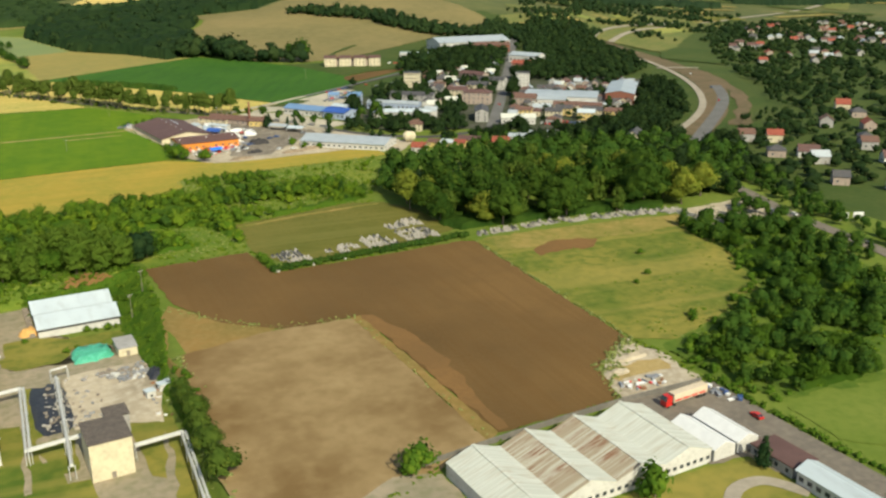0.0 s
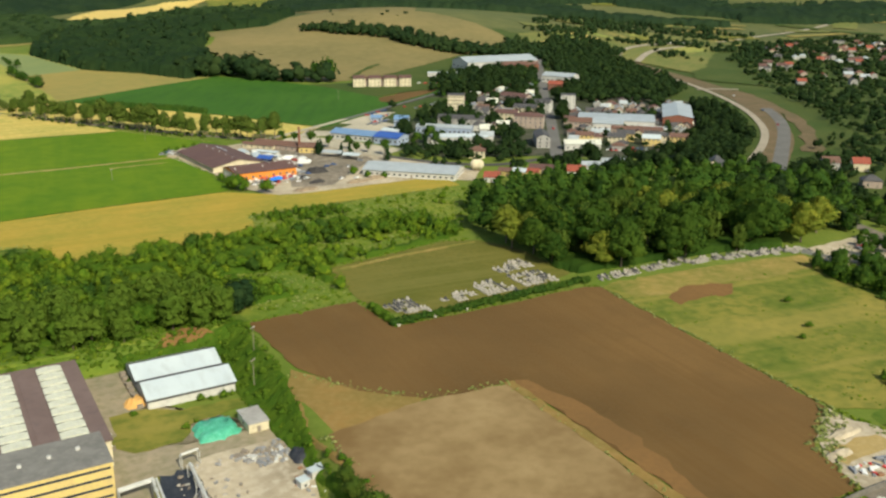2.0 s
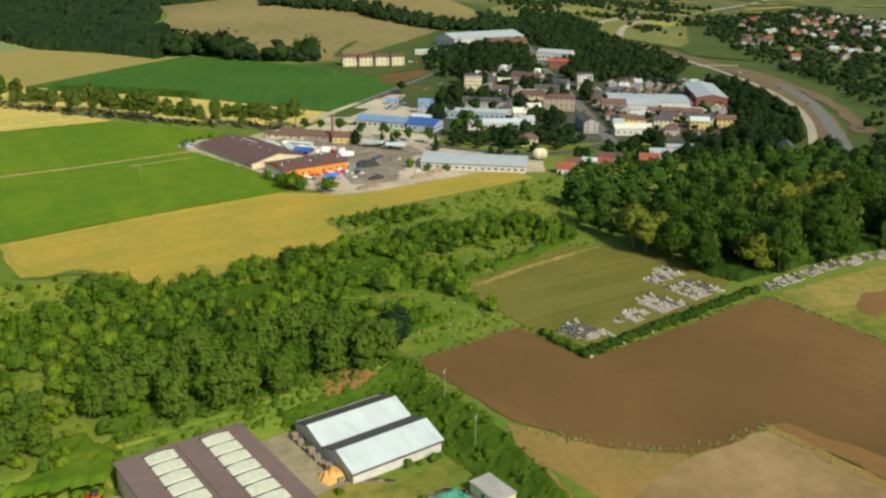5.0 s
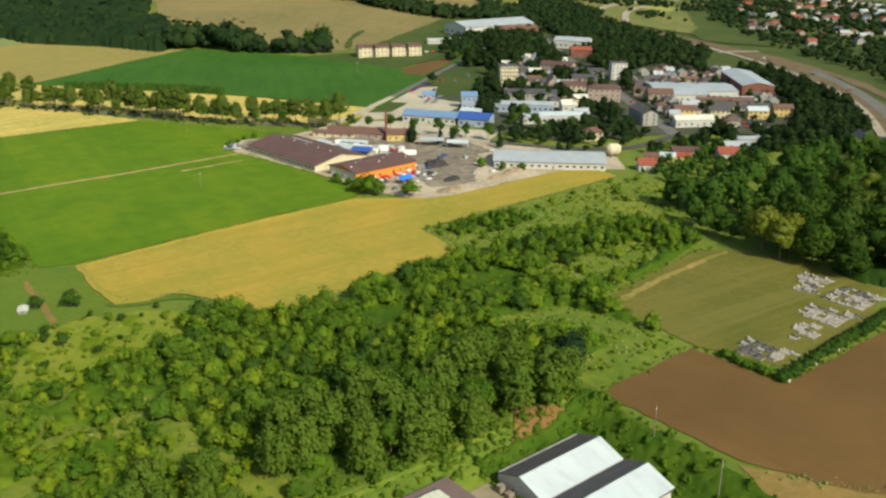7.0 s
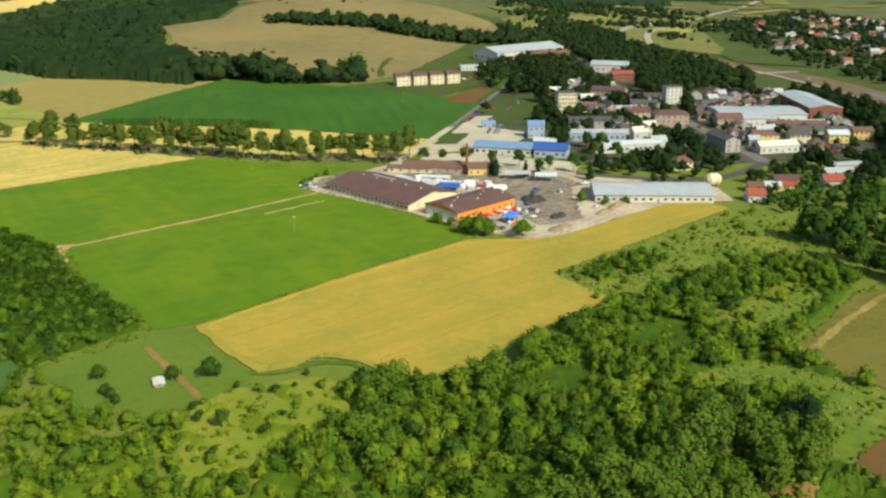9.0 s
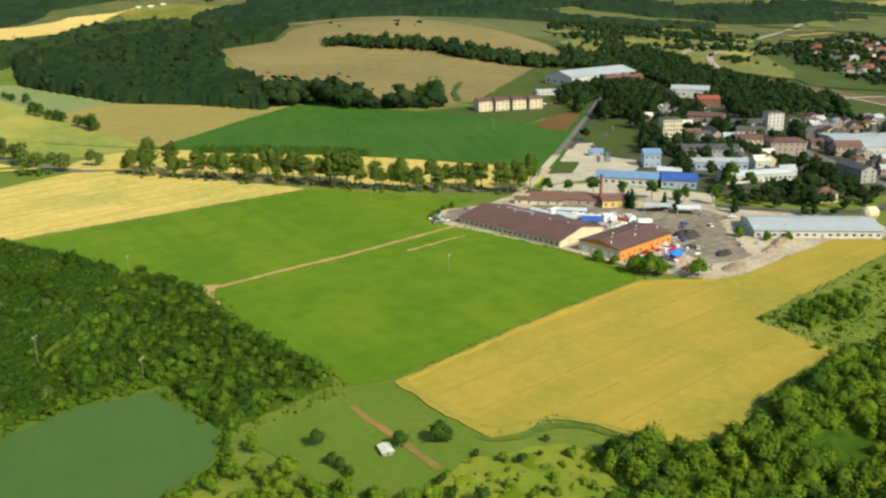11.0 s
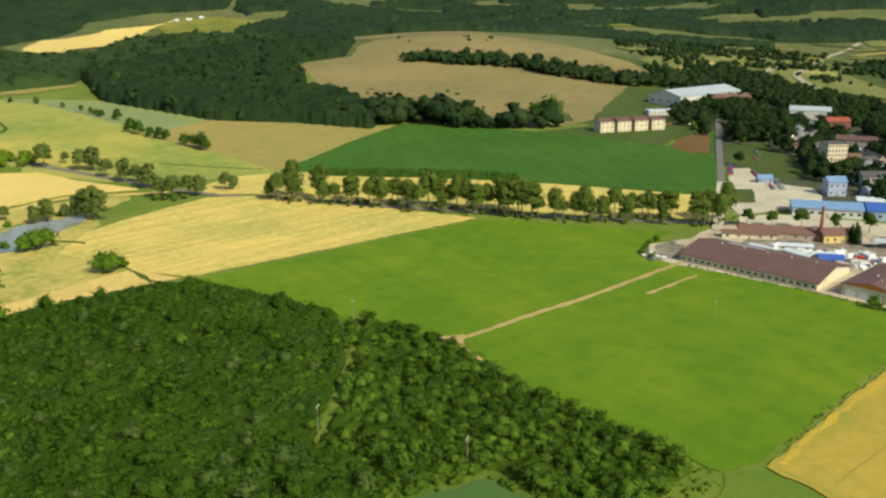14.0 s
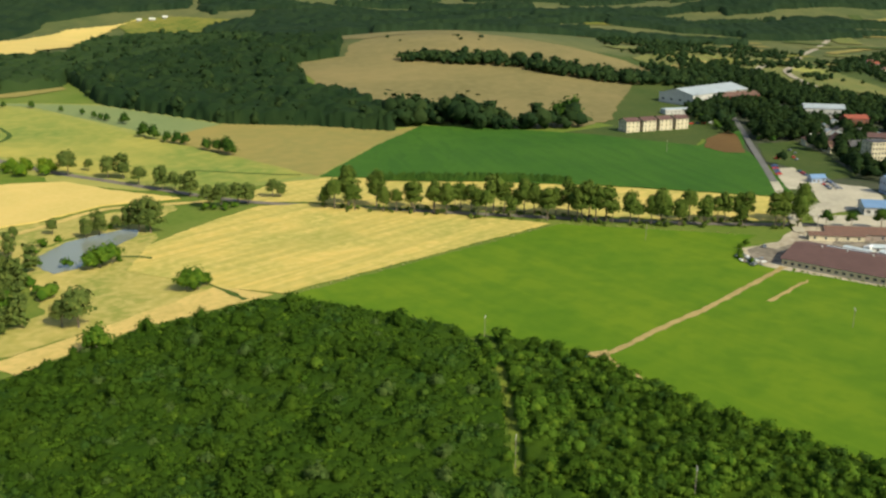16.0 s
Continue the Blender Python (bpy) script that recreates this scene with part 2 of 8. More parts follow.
PLUMELEAF = leafy("plume_leaves", (0.074, 0.130, 0.016), (0.102, 0.158, 0.021), (0.072, 0.126, 0.016), 0.12, 0.2)
WEEDLEAF = leafy("weed_leaves", (0.16, 0.21, 0.05), (0.22, 0.26, 0.08), (0.30, 0.33, 0.16), 0.3)
NEEDLE = leafy("spruce_needles", (0.014, 0.035, 0.013), (0.022, 0.048, 0.016), (0.016, 0.038, 0.012))
FARLEAF = leafy("far_woodland", (0.015, 0.034, 0.013), (0.027, 0.050, 0.016), (0.018, 0.038, 0.012), 0.035)
RIDGELEAF = leafy("ridge_woodland", (0.018, 0.038, 0.018), (0.030, 0.054, 0.022), (0.020, 0.040, 0.018), 0.02)
MIDLEAF = leafy("slope_woodland", (0.030, 0.058, 0.018), (0.048, 0.080, 0.024), (0.030, 0.056, 0.017), 0.03)
OLIVELEAF = leafy("olive_leaves", (0.052, 0.090, 0.014), (0.078, 0.118, 0.019), (0.046, 0.082, 0.012))
BARK = plain("bark", (0.12, 0.09, 0.06), (0.18, 0.15, 0.11), 2.0, 0.95)


# ---- the lie of the land ----
def smooth(a, b, v):
    v = np.clip((v - a) / (b - a), 0, 1)
    return v * v * (3 - 2 * v)


def land(x, y):
    d, s = 0.5 * x + 0.866 * y, 0.866 * x - 0.5 * y
    z = -5.0 + 52 * np.exp(-0.5 * (((x - 700) / 250) ** 2 + ((y - 1470) / 240) ** 2))
    z = z + 14 * np.exp(-0.5 * (((x - 60) / 260) ** 2 + ((y - 1500) / 220) ** 2))
    z = z + 190 * smooth(1500, 4300, d)
    u = smooth(1500, 2400, d)
    return z + u * (22 * np.sin(s / 310 + 0.8) * np.sin(d / 260 + s / 900) + 12 * np.sin(s / 140 + d / 200 + 1.0) * np.sin(d / 150 - s / 400))


def low_land(x, y):
    """The land with the bank that falls to the works' lower ground."""
    crest = np.interp(y, (150, 176, 231, 262, 283, 300, 330, 372), (47, 48, 50.5, 54, 58, 60, 63, 66))
    bank = np.interp(y, (240, 330), (3, 14))
    return land(x, y) - 6.5 * smooth(0, 1, (crest - x) / bank) * (1 - smooth(370, 381, y)) * smooth(40, 140, y) * smooth(-220, -70, x)


def inside(poly, x, y):
    hit = np.zeros(np.shape(x), bool)
    for (ax, ay), (bx, by) in zip(poly, poly[1:] + poly[:1]):
        if ay != by:
            hit ^= ((ay > y) != (by > y)) & (x < (bx - ax) * (y - ay) / (by - ay) + ax)
    return hit


def tri_mesh(name, verts, tris, mat, smooth_faces=False, normals=None):
    """A mesh from arrays of corners and triangles."""
    me = bpy.data.meshes.new(name)
    verts, tris = np.asarray(verts, np.float32), np.asarray(tris, np.int32)
    me.vertices.add(len(verts))
    me.vertices.foreach_set("co", verts.ravel())
    me.loops.add(tris.size)
    me.loops.foreach_set("vertex_index", tris.ravel())
    me.polygons.add(len(tris))
    me.polygons.foreach_set("loop_start", np.arange(0, tris.size, 3, dtype=np.int32))
    me.polygons.foreach_set("loop_total", np.full(len(tris), 3, np.int32))
    if smooth_faces:
        me.polygons.foreach_set("use_smooth", np.ones(len(tris), bool))
    me.update(calc_edges=True)
    if normals is not None:
        me.normals_split_custom_set_from_vertices(np.asarray(normals, np.float32))
    me.materials.append(mat)
    return me


def steps(lo, hi, core_lo, core_hi, fine):
    a, v, g = [], core_lo, fine
    while v > lo:
        g *= 1.12
        v -= g
        a.append(v)
    b = list(np.arange(core_lo, core_hi, fine))
    v, g = b[-1], fine
    while v < hi:
        g *= 1.06
        v += g
        b.append(v)
    return np.array(a[::-1] + b)


def ground():
    xs, ys = steps(-5200, 5600, -300, 1300, 26.0), steps(-3200, 6200, 0, 1800, 26.0)
    xs, ys = np.unique(np.r_[xs, np.arange(-74, 74, 2.3)]), np.unique(np.r_[ys, np.arange(130, 394, 3.1)])
    X, Y = np.meshgrid(xs, ys)
    V = np.stack([X, Y, low_land(X, Y)], -1).reshape(-1, 3)
    nx, ny = len(xs), len(ys)
    i = (np.arange(ny - 1)[:, None] * nx + np.arange(nx - 1)[None]).ravel()
    T = np.concatenate([np.stack([i, i + 1, i + nx + 1], -1), np.stack([i, i + nx + 1, i + nx], -1)])
    me = tri_mesh("ground", V, T, GRASS, True)
    me.materials.append(FARLAND)
    me.materials.append(DIMGRASS)
    c = V[T].mean(1)
    far = (0.5 * c[:, 0] + 0.866 * c[:, 1]) > 1450
    # East of x = 395 the dimmed grass stands in for cloud shade.
    me.polygons.foreach_set("material_index", np.where(far, 1, np.where(c[:, 0] > 395, 2, 0)).astype(np.int32))
    tagged(new("ground", me), "wide green grassland rolling up to far hills", "ground", kind="structure")


ground()
rng = np.random.default_rng(7)


def area(name, poly, mat, label, up=0.25, crop=0.0, ragged=0.7, grid=None, category="field", step=4.0, on=land):
    """A field, yard or lawn laid over the land; crop is how high its growth stands."""
    pts = []
    for (ax, ay), (bx, by) in zip(poly, poly[1:] + poly[:1]):
        n = max(1, int(math.hypot(bx - ax, by - ay) / step))
        for k in range(n):
            f = k / n
            j = ragged if k else 0
            pts.append((ax + (bx - ax) * f + rng.uniform(-j, j), ay + (by - ay) * f + rng.uniform(-j, j)))
    bm = bmesh.new()
    vs = [bm.verts.new((x, y, 0)) for x, y in pts]
    f = bm.faces.new(vs)
    if f.normal.z < 0 or sum((b[0] - a[0]) * (b[1] + a[1]) for a, b in zip(pts, pts[1:] + pts[:1])) > 0:
        f.normal_flip()
    if grid:
        xs, ys = [p[0] for p in pts], [p[1] for p in pts]
        for ax, lo, hi in ((0, min(xs), max(xs)), (1, min(ys), max(ys))):
            v = lo + grid
            while v < hi:
                no = (1, 0, 0) if ax == 0 else (0, 1, 0)
                bmesh.ops.bisect_plane(bm, geom=bm.verts[:] + bm.edges[:] + bm.faces[:], plane_co=(v, v, 0), plane_no=no)
                v += grid
    bmesh.ops.triangulate(bm, faces=bm.faces[:])
    if crop:
        rim = [e for e in bm.edges if e.is_boundary]
        out = bmesh.ops.extrude_edge_only(bm, edges=rim)
        low = {v for v in out["geom"] if isinstance(v, bmesh.types.BMVert)}
    else:
        low = set()
    for v in bm.verts:
        v.co.z = float(on(v.co.x, v.co.y)) + up + (0 if v in low else crop)
    me = bpy.data.meshes.new(name)
    bm.to_mesh(me)
    bm.free()
    me.materials.append(mat)
    return tagged(new(name, me), label, category, kind="structure")


def strip(name, line, width, mat, label, up=0.3, category="road", step=8.0, ragged=0.0):
    """A road or path of even width along a line."""
    pts = []
    for (ax, ay), (bx, by) in zip(line, line[1:]):
        n = max(1, int(math.hypot(bx - ax, by - ay) / step))
        pts += [(ax + (bx - ax) * k / n, ay + (by - ay) * k / n) for k in range(n)]
    pts.append(line[-1])
    for _ in range(6):
        pts = [pts[0]] + [((a[0] + 2 * b[0] + c[0]) / 4, (a[1] + 2 * b[1] + c[1]) / 4) for a, b, c in zip(pts, pts[1:], pts[2:])] + [pts[-1]]
    V, T = [], []
    for k, p in enumerate(pts):
        q, r = pts[max(0, k - 1)], pts[min(len(pts) - 1, k + 1)]
        L = math.hypot(r[0] - q[0], r[1] - q[1]) or 1
        nx, ny = -(r[1] - q[1]) / L, (r[0] - q[0]) / L
        for sgn in (1, -1):
            w = width / 2 + rng.uniform(-ragged, ragged)
            x, y = p[0] + nx * w * sgn, p[1] + ny * w * sgn
            V.append((x, y, float(land(x, y)) + up))
        if k:
            i = 2 * k
            T += [(i - 2, i - 1, i + 1), (i - 2, i + 1, i)]
    return tagged(new(name, tri_mesh(name, V, T, mat)), label, category, kind="structure")


# ---- fields ----
area("ploughed_field", [(66, 376), (111, 377), (112, 345), (202, 345), (208, 342), (198, 222), (188, 216), (174, 208), (171, 196), (166, 188), (124, 189), (125, 286), (106, 286), (94, 289), (78, 304), (67, 330)], PLOUGH, "ploughed bare brown earth field", ragged=0.6)
area("fallow_field", [(58, 283), (75, 286), (91, 288), (123, 285), (121, 230), (119, 186), (104, 182), (70, 170), (48, 176), (50, 231)], FALLOW, "pale fallow earth field with dusty patches", ragged=0.8)
area("dry_grass_margin", [(65, 330), (78, 305), (94, 290), (91, 288), (75, 286), (60, 283), (52, 231), (49, 200), (53, 240), (54, 283), (60, 320)], DRYGRASS, "dry tan grass margin beside the fallow", up=0.2, ragged=1.0, grid=6, on=low_land)
area("dry_grass_strip", [(121, 286), (124.6, 286), (124, 189), (119, 186), (121, 230)], DRYGRASS, "thin dry grass strip between two bare fields", up=0.32, ragged=0.5)
area("olive_meadow", [(209, 342), (250, 338), (321, 331), (310, 300), (293, 265), (273, 232), (213, 213), (199, 222)], OLIVE, "mown olive meadow with dry streaks", ragged=1.2)
area("dry_patch", [(224, 318), (236, 324), (252, 322), (260, 317), (250, 308), (236, 311), (222, 309)], TURNED, "bare reddish dry patch in the meadow", up=0.4, ragged=1.5)
area("cemetery_lawn", [(117, 420), (184, 430), (199, 424), (209, 401), (208, 362), (175, 352), (121, 352), (113, 376)], LAWN, "mown cemetery lawn behind a hedge", ragged=0.5)
area("wheat_field", [(-16, 569), (-18.5, 546), (-18, 523), (-9, 519.5), (0, 521), (5, 521), (9.5, 513), (10.5, 502), (14, 492), (22, 484), (40, 479), (56, 487), (111, 488), (116, 522), (251, 526), (252, 540), (235, 552), (160, 552), (146, 556), (121, 577), (77, 576), (30, 573.5)], WHEAT, "ripe golden wheat field with tramlines", crop=0.2, ragged=0.6)
area("green_field", [(-58, 814), (-36, 729), (-20, 693), (-27, 645), (-27, 576), (-15, 571.5), (30, 576), (77, 578.5), (121, 579.5), (129, 584), (127, 618), (128, 632), (122, 689), (118, 705), (135, 722), (165, 725), (112, 808)], MEADOW, "bright green young crop field", ragged=0.8)
area("mown_plot", [(-72, 572), (-36, 570), (-27, 575), (-17, 569), (-19.5, 546), (-19, 524), (-27, 520), (-41, 517), (-52, 514), (-60, 523), (-68, 540), (-68, 556)], PLOTGRASS, "mown green garden plot", up=0.22)
area("dark_green_field", [(92, 988), (190, 1045), (272, 1083), (312, 1035), (352, 960), (371, 878), (468, 893), (385, 846), (330, 800), (258, 748), (205, 845), (150, 918), (109, 969)], DARKCROP, "dark green root crop field", up=0.3, crop=0.4, grid=40)
area("bare_plot", [(368, 871), (405, 889), (448, 895), (438, 881), (400, 857), (370, 838), (360, 849)], PLOUGH, "small bare brown plot", up=0.85, grid=40)
area("apartment_lawn", [(340, 985), (372, 880), (440, 906), (470, 935), (440, 960), (400, 975)], DIMGRASS, "grass round the apartment row", up=0.5, grid=40)
area("stubble_field", [(-57, 818), (108, 812), (92, 848), (45, 935), (20, 950), (-20, 938), (-62, 921), (-88, 890), (-72, 845)], STUBBLE, "pale yellow stubble field in rows", crop=0.1)
area("meadow_strip", [(208, 722), (258, 748), (205, 845), (150, 918), (109, 969), (88, 1002), (40, 985), (14, 968), (42, 944), (66, 909), (96, 866), (123, 826), (148, 791), (177, 752)], STUBBLE, "yellow grass strip behind the road trees", up=0.2)
area("pale_wheat_field", [(-94, 1098), (-61, 1097), (-34, 1081), (-24, 1045), (-3, 996), (-44, 1009), (-85, 999), (-121, 1004), (-165, 1030)], PALEWHEAT, "pale ripe wheat field", crop=0.6)
area("tan_field", [(272, 1083), (190, 1046), (92, 990), (90, 1040), (86, 1100), (78, 1172), (150, 1196), (205, 1141), (240, 1083)], TANFIELD, "tan harvested field on a gentle slope", up=0.42, grid=40)
area("slope_field", [(88, 996), (30, 1004), (14, 1008), (4, 1046), (-8, 1076), (-20, 1112), (-29, 1156), (-38, 1196), (-45, 1250), (-52, 1400), (25, 1426), (46, 1372), (62, 1310), (74, 1187), (88, 1090), (94, 1040)], SLOPEFIELD, "yellow and green drifting meadow on a slope", up=0.35, grid=40)
area("far_green_field", [(31, 1422), (109, 1339), (148, 1194), (86, 1172), (60, 1362)], PALETEAL, "pale green strip field below the woods", up=0.35, grid=40)
area("hill_field", [(595, 1088), (488, 1034), (422, 993), (372, 991), (325, 1018), (285, 1121), (303, 1180), (321, 1237), (294, 1261), (339, 1318), (361, 1372), (330, 1424), (370, 1426), (457, 1411), (516, 1477), (570, 1507), (627, 1497), (690, 1478), (730, 1396), (748, 1290), (738, 1200), (700, 1125), (640, 1100)], HILLWHEAT, "tan wheat field over a rounded hill", up=0.5, grid=26, ragged=2)
area("upper_hill_field", [(570, 1512), (560, 1600), (720, 1640), (760, 1500), (705, 1410), (664, 1474), (628, 1504)], HILLWHEAT, "pale field on the hill crest", up=0.8, grid=30)
area("far_yellow_field", [(256, 2073), (309, 2198), (385, 2330), (476, 2427), (570, 2480), (670, 2450), (720, 2457), (642, 2425), (573, 2372), (500, 2290), (440, 2160), (361, 2125), (335, 2000), (290, 1990)], PALEWHEAT, "yellow wheat field on a far hillside", up=2.5, grid=50, ragged=6)
area("far_pale_field", [(660, 2440), (720, 2470), (790, 2400), (840, 2260), (830, 2080), (780, 2050), (740, 2150), (710, 2280), (650, 2360)], OLIVE, "dull olive meadow on a far hilltop", up=2.5, grid=50, ragged=6)
area("tan_clearing", [(30, 1446), (74, 1434), (128, 1452), (132, 1474), (60, 1464)], TANFIELD, "small tan clearing before the forest", up=0.6, grid=40, ragged=2)
area("turned_earth", [(125, 286), (129, 284), (134, 262), (135, 240), (131, 215), (128, 190), (124.6, 190), (125, 240)], TURNED, "orange freshly turned earth along the strip", up=0.34, ragged=1.2)
area("blue_green_field", [(-140, 610), (-98, 618), (-76, 613), (-72, 576), (-84, 562), (-100, 556), (-150, 560)], TEAL, "blue-green crop field beside the woods", crop=0.5)
area("dry_verge", [(-116, 932), (-100, 952), (-61, 968), (-40, 960), (-16, 975), (-14, 987), (-92, 1000), (-150, 1012), (-190, 990), (-170, 950)], DRYMEADOW, "dry grass verge beyond the pond", up=0.14, ragged=1.5)
area("verge_meadow", [(-165, 1032), (-94, 1100), (-61, 1099), (-33, 1083), (-22, 1046), (2, 1000), (6, 1006), (-6, 1050), (-24, 1104), (-36, 1150), (-44, 1192), (-56, 1250), (-200, 1260), (-260, 1120)], ROUGH, "rough green verge between road and wheat", up=0.14, ragged=1.5)
area("slope_meadow", [(31, 1424), (-74, 1352), (-60, 1120), (-10, 1030), (30, 1000), (92, 982), (190, 1046), (276, 1083), (242, 1092), (152, 1202), (112, 1344)], PALEGREEN, "pale meadow under the slope fields", up=0.2, grid=40)
area("dry_headland", [(213, 343), (250, 341), (284, 337), (320, 329), (319, 315), (278, 314), (252, 322), (232, 318), (211, 324)], STRAW, "dry tan headland of the meadow", up=0.3, ragged=1.2)
area("rough_pasture", [(117, 524), (166, 520), (251, 524), (264, 493), (235, 470), (198, 435), (184, 432), (117, 422), (60, 435), (105, 488)], ROUGH, "rough bright pasture with scattered bushes", up=0.15)
area("sandy_margin", [(-165, 812), (-118, 822), (-60, 820), (-72, 845), (-120, 834), (-170, 826)], SAND, "sandy dry track beside the woods", up=0.28)
area("fresh_lawn", [(207, 160), (246, 156), (270, 130), (250, 100), (205, 140)], GRASS, "fresh mown green lawn", up=0.2)


for k, y in enumerate((505, 521, 537, 553)):
    strip("tramline", [(16, y), (60, y + 0.6), (108, y + 1.0)] if y < 526 else [(-11, y), (60, y + 0.5), (140, y - 0.5)], 0.7, TRAMLINE, "thin tramline through the wheat", up=0.48, category="track", ragged=0.3, step=3)
strip("wheat_margin", [(-14.6, 567), (-16.2, 548), (-16.4, 526), (-10, 523), (3, 523), (9.5, 513), (14, 496)], 1.8, GREENWHEAT, "greener unripe strip along the wheat edge", up=0.46, category="track", ragged=0.7, step=3)
strip("headland", [(-12, 567.3), (30, 571.5), (77, 574), (119, 574.5), (144, 555)], 1.8, HEADLAND, "paler flattened headland of the wheat", up=0.47, category="track", ragged=0.9, step=3)

# ---- trees and woods ----
def ico(level):
    bm = bmesh.new()
    bmesh.ops.create_icosphere(bm, subdivisions=level, radius=1.0)
    v = np.array([p.co[:] for p in bm.verts])
    t = np.array([[q.index for q in f.verts] for f in bm.faces])
    bm.free()
    return v, t


ICO1, ICO2 = ico(1), ico(2)


def crown(r, width, height, base, lumps, sprays, spray, form="round", level=2, core=0.80):
    """Corners and triangles of a crown: uneven leaf masses under a skin of loose leaf sprays. r: random source."""
    V, T, N, n = [], [], [], 0
    cs = []
    heart = np.array([0, 0, base + height * 0.36])
    girth = np.array([width * 0.5, width * 0.5, height * 0.55])
    for k in range(lumps):
        f = (k + 0.5) / lumps
        if form == "cone":
            z, q = base + height * (0.08 + 0.86 * f), width * (0.52 * (1 - f) + 0.05)
            c, a = np.array([r.normal(0, 0.05) * width, r.normal(0, 0.05) * width, z]), np.array([q, q, height / lumps * 0.95])
        elif form == "tall":
            z = base + height * (0.14 + 0.74 * f)
            q = width * (0.30 + 0.16 * math.sin(math.pi * (0.15 + 0.75 * f))) * r.uniform(0.85, 1.15)
            c, a = np.array([r.normal(0, 0.12) * width, r.normal(0, 0.12) * width, z]), np.array([q, q, max(height / lumps * 1.1, q * 0.8)])
        elif form == "upright":
            z = base + height * (0.18 + 0.70 * f ** 0.9)
            q = width * (0.26 * (1 - f) ** 0.7 + 0.15) * r.uniform(0.8, 1.2)
            c, a = np.array([r.normal(0, 0.14) * width * (1 - f), r.normal(0, 0.14) * width * (1 - f), z]), np.array([q, q, max(height / lumps * 1.2, q)])
        elif form == "plume":
            th, lv = 2.4 * (k // 3) + 0.3, (k % 3 + 0.6) / 3.2
            rad, top = width * 0.30 * math.sqrt((k // 3) / max(1, lumps // 3)), r.uniform(0.8, 1.0) - 0.12 * (k // 3) / max(1, lumps // 3)
            q = width * (0.23 - 0.10 * lv) * r.uniform(0.8, 1.2)
            c = np.array([rad * math.cos(th) * (1 + 0.25 * lv), rad * math.sin(th) * (1 + 0.25 * lv), base + height * top * (0.12 + 0.85 * lv)]) + r.normal(0, 0.03, 3) * width
            a = np.array([q, q, height * 0.17 * r.uniform(0.85, 1.15)])
        else:
            th, rad = 2.4 * k + r.uniform(-0.5, 0.5), width * 0.30 * math.sqrt(f) * r.uniform(0.7, 1.2)
            z = base + height * (0.66 - 0.34 * f + r.uniform(-0.12, 0.16))
            q = width * r.uniform(0.18, 0.36) * min(1.0, (9 / lumps) ** 0.35)
            c, a = np.array([rad * math.cos(th), rad * math.sin(th), z]), np.array([q, q, min(height * 0.36, q * r.uniform(0.8, 1.15))])
        cs.append((c, a))
        v, t = ICO2 if level == 2 else ICO1
        jit = 1 + r.normal(0, 0.11, (len(v), 1))
        V.append(v * a * core * jit + c)
        N.append(0.55 * v + 0.75 * (V[-1] - heart) / girth)
        T.append(t + n)
        n += len(v)
    per = max(1, sprays // lumps)
    for c, a in cs:
        d = r.normal(0, 1, (per, 3))
        d[:, 2] = np.abs(d[:, 2]) * 0.9 - 0.25
        d /= np.linalg.norm(d, axis=1)[:, None]
        p = c + d * a * (0.72 + 0.66 * r.random((per, 1)) ** 1.3)
        nn = d + r.normal(0, 0.28, (per, 3)) + (0, -0.1, 0.4)
        nn /= np.linalg.norm(nn, axis=1)[:, None]
        u = np.cross(nn, r.normal(0, 1, (per, 3)))
        u /= np.linalg.norm(u, axis=1)[:, None]
        w = np.cross(nn, u)
        s = spray * r.uniform(0.6, 1.3, (per, 1))
        lift = nn * s * 0.25
        q = np.stack([p + u * s, p + w * s * 0.7 + lift, p - u * s, p - w * s * 0.7 - lift], 1).reshape(-1, 3)
        i = np.arange(per)[:, None] * 4 + n
        V.append(q)
        N.append(np.repeat(0.45 * d + 0.65 * nn, 4, 0) + 0.5 * (q - heart) / girth)
        T += [i + np.array([[0, 1, 2]]), i + np.array([[0, 2, 3]])]
        n += per * 4
    N = np.concatenate(N)
    return np.concatenate(V), np.concatenate(T), N / (np.linalg.norm(N, axis=1)[:, None] + 1e-6)


def stem(r, height, radius, limbs, reach, top):
    """Corners and triangles of a tapered trunk with limbs."""
    V, T, n = [], [], 0
    ways = [(np.zeros(3), np.array([r.normal(0, 0.15), r.normal(0, 0.15), height]), radius)]
    for k in range(limbs):
        th, z = 2.4 * k + r.uniform(0, 1), height * r.uniform(0.45, 0.85)
        ways.append((np.array([0, 0, z]), np.array([math.cos(th) * reach, math.sin(th) * reach, min(top, z + reach * r.uniform(0.6, 1.2))]), radius * 0.4))
    for a, b, q in ways:
        for p, rr in ((a, q * 1.15), ((a + b) / 2, q * 0.8), (b, q * 0.35)):
            ang = np.arange(6) * math.pi / 3
            V.append(np.stack([p[0] + rr * np.cos(ang), p[1] + rr * np.sin(ang), np.full(6, p[2])], -1))
        for lv in (0, 1):
            for j in range(6):
                o, j2 = n + lv * 6, (j + 1) % 6
                T += [(o + j, o + j2, o + 6 + j2), (o + j, o + 6 + j2, o + 6 + j)]
        n += 18
    return np.concatenate(V), np.array(T)


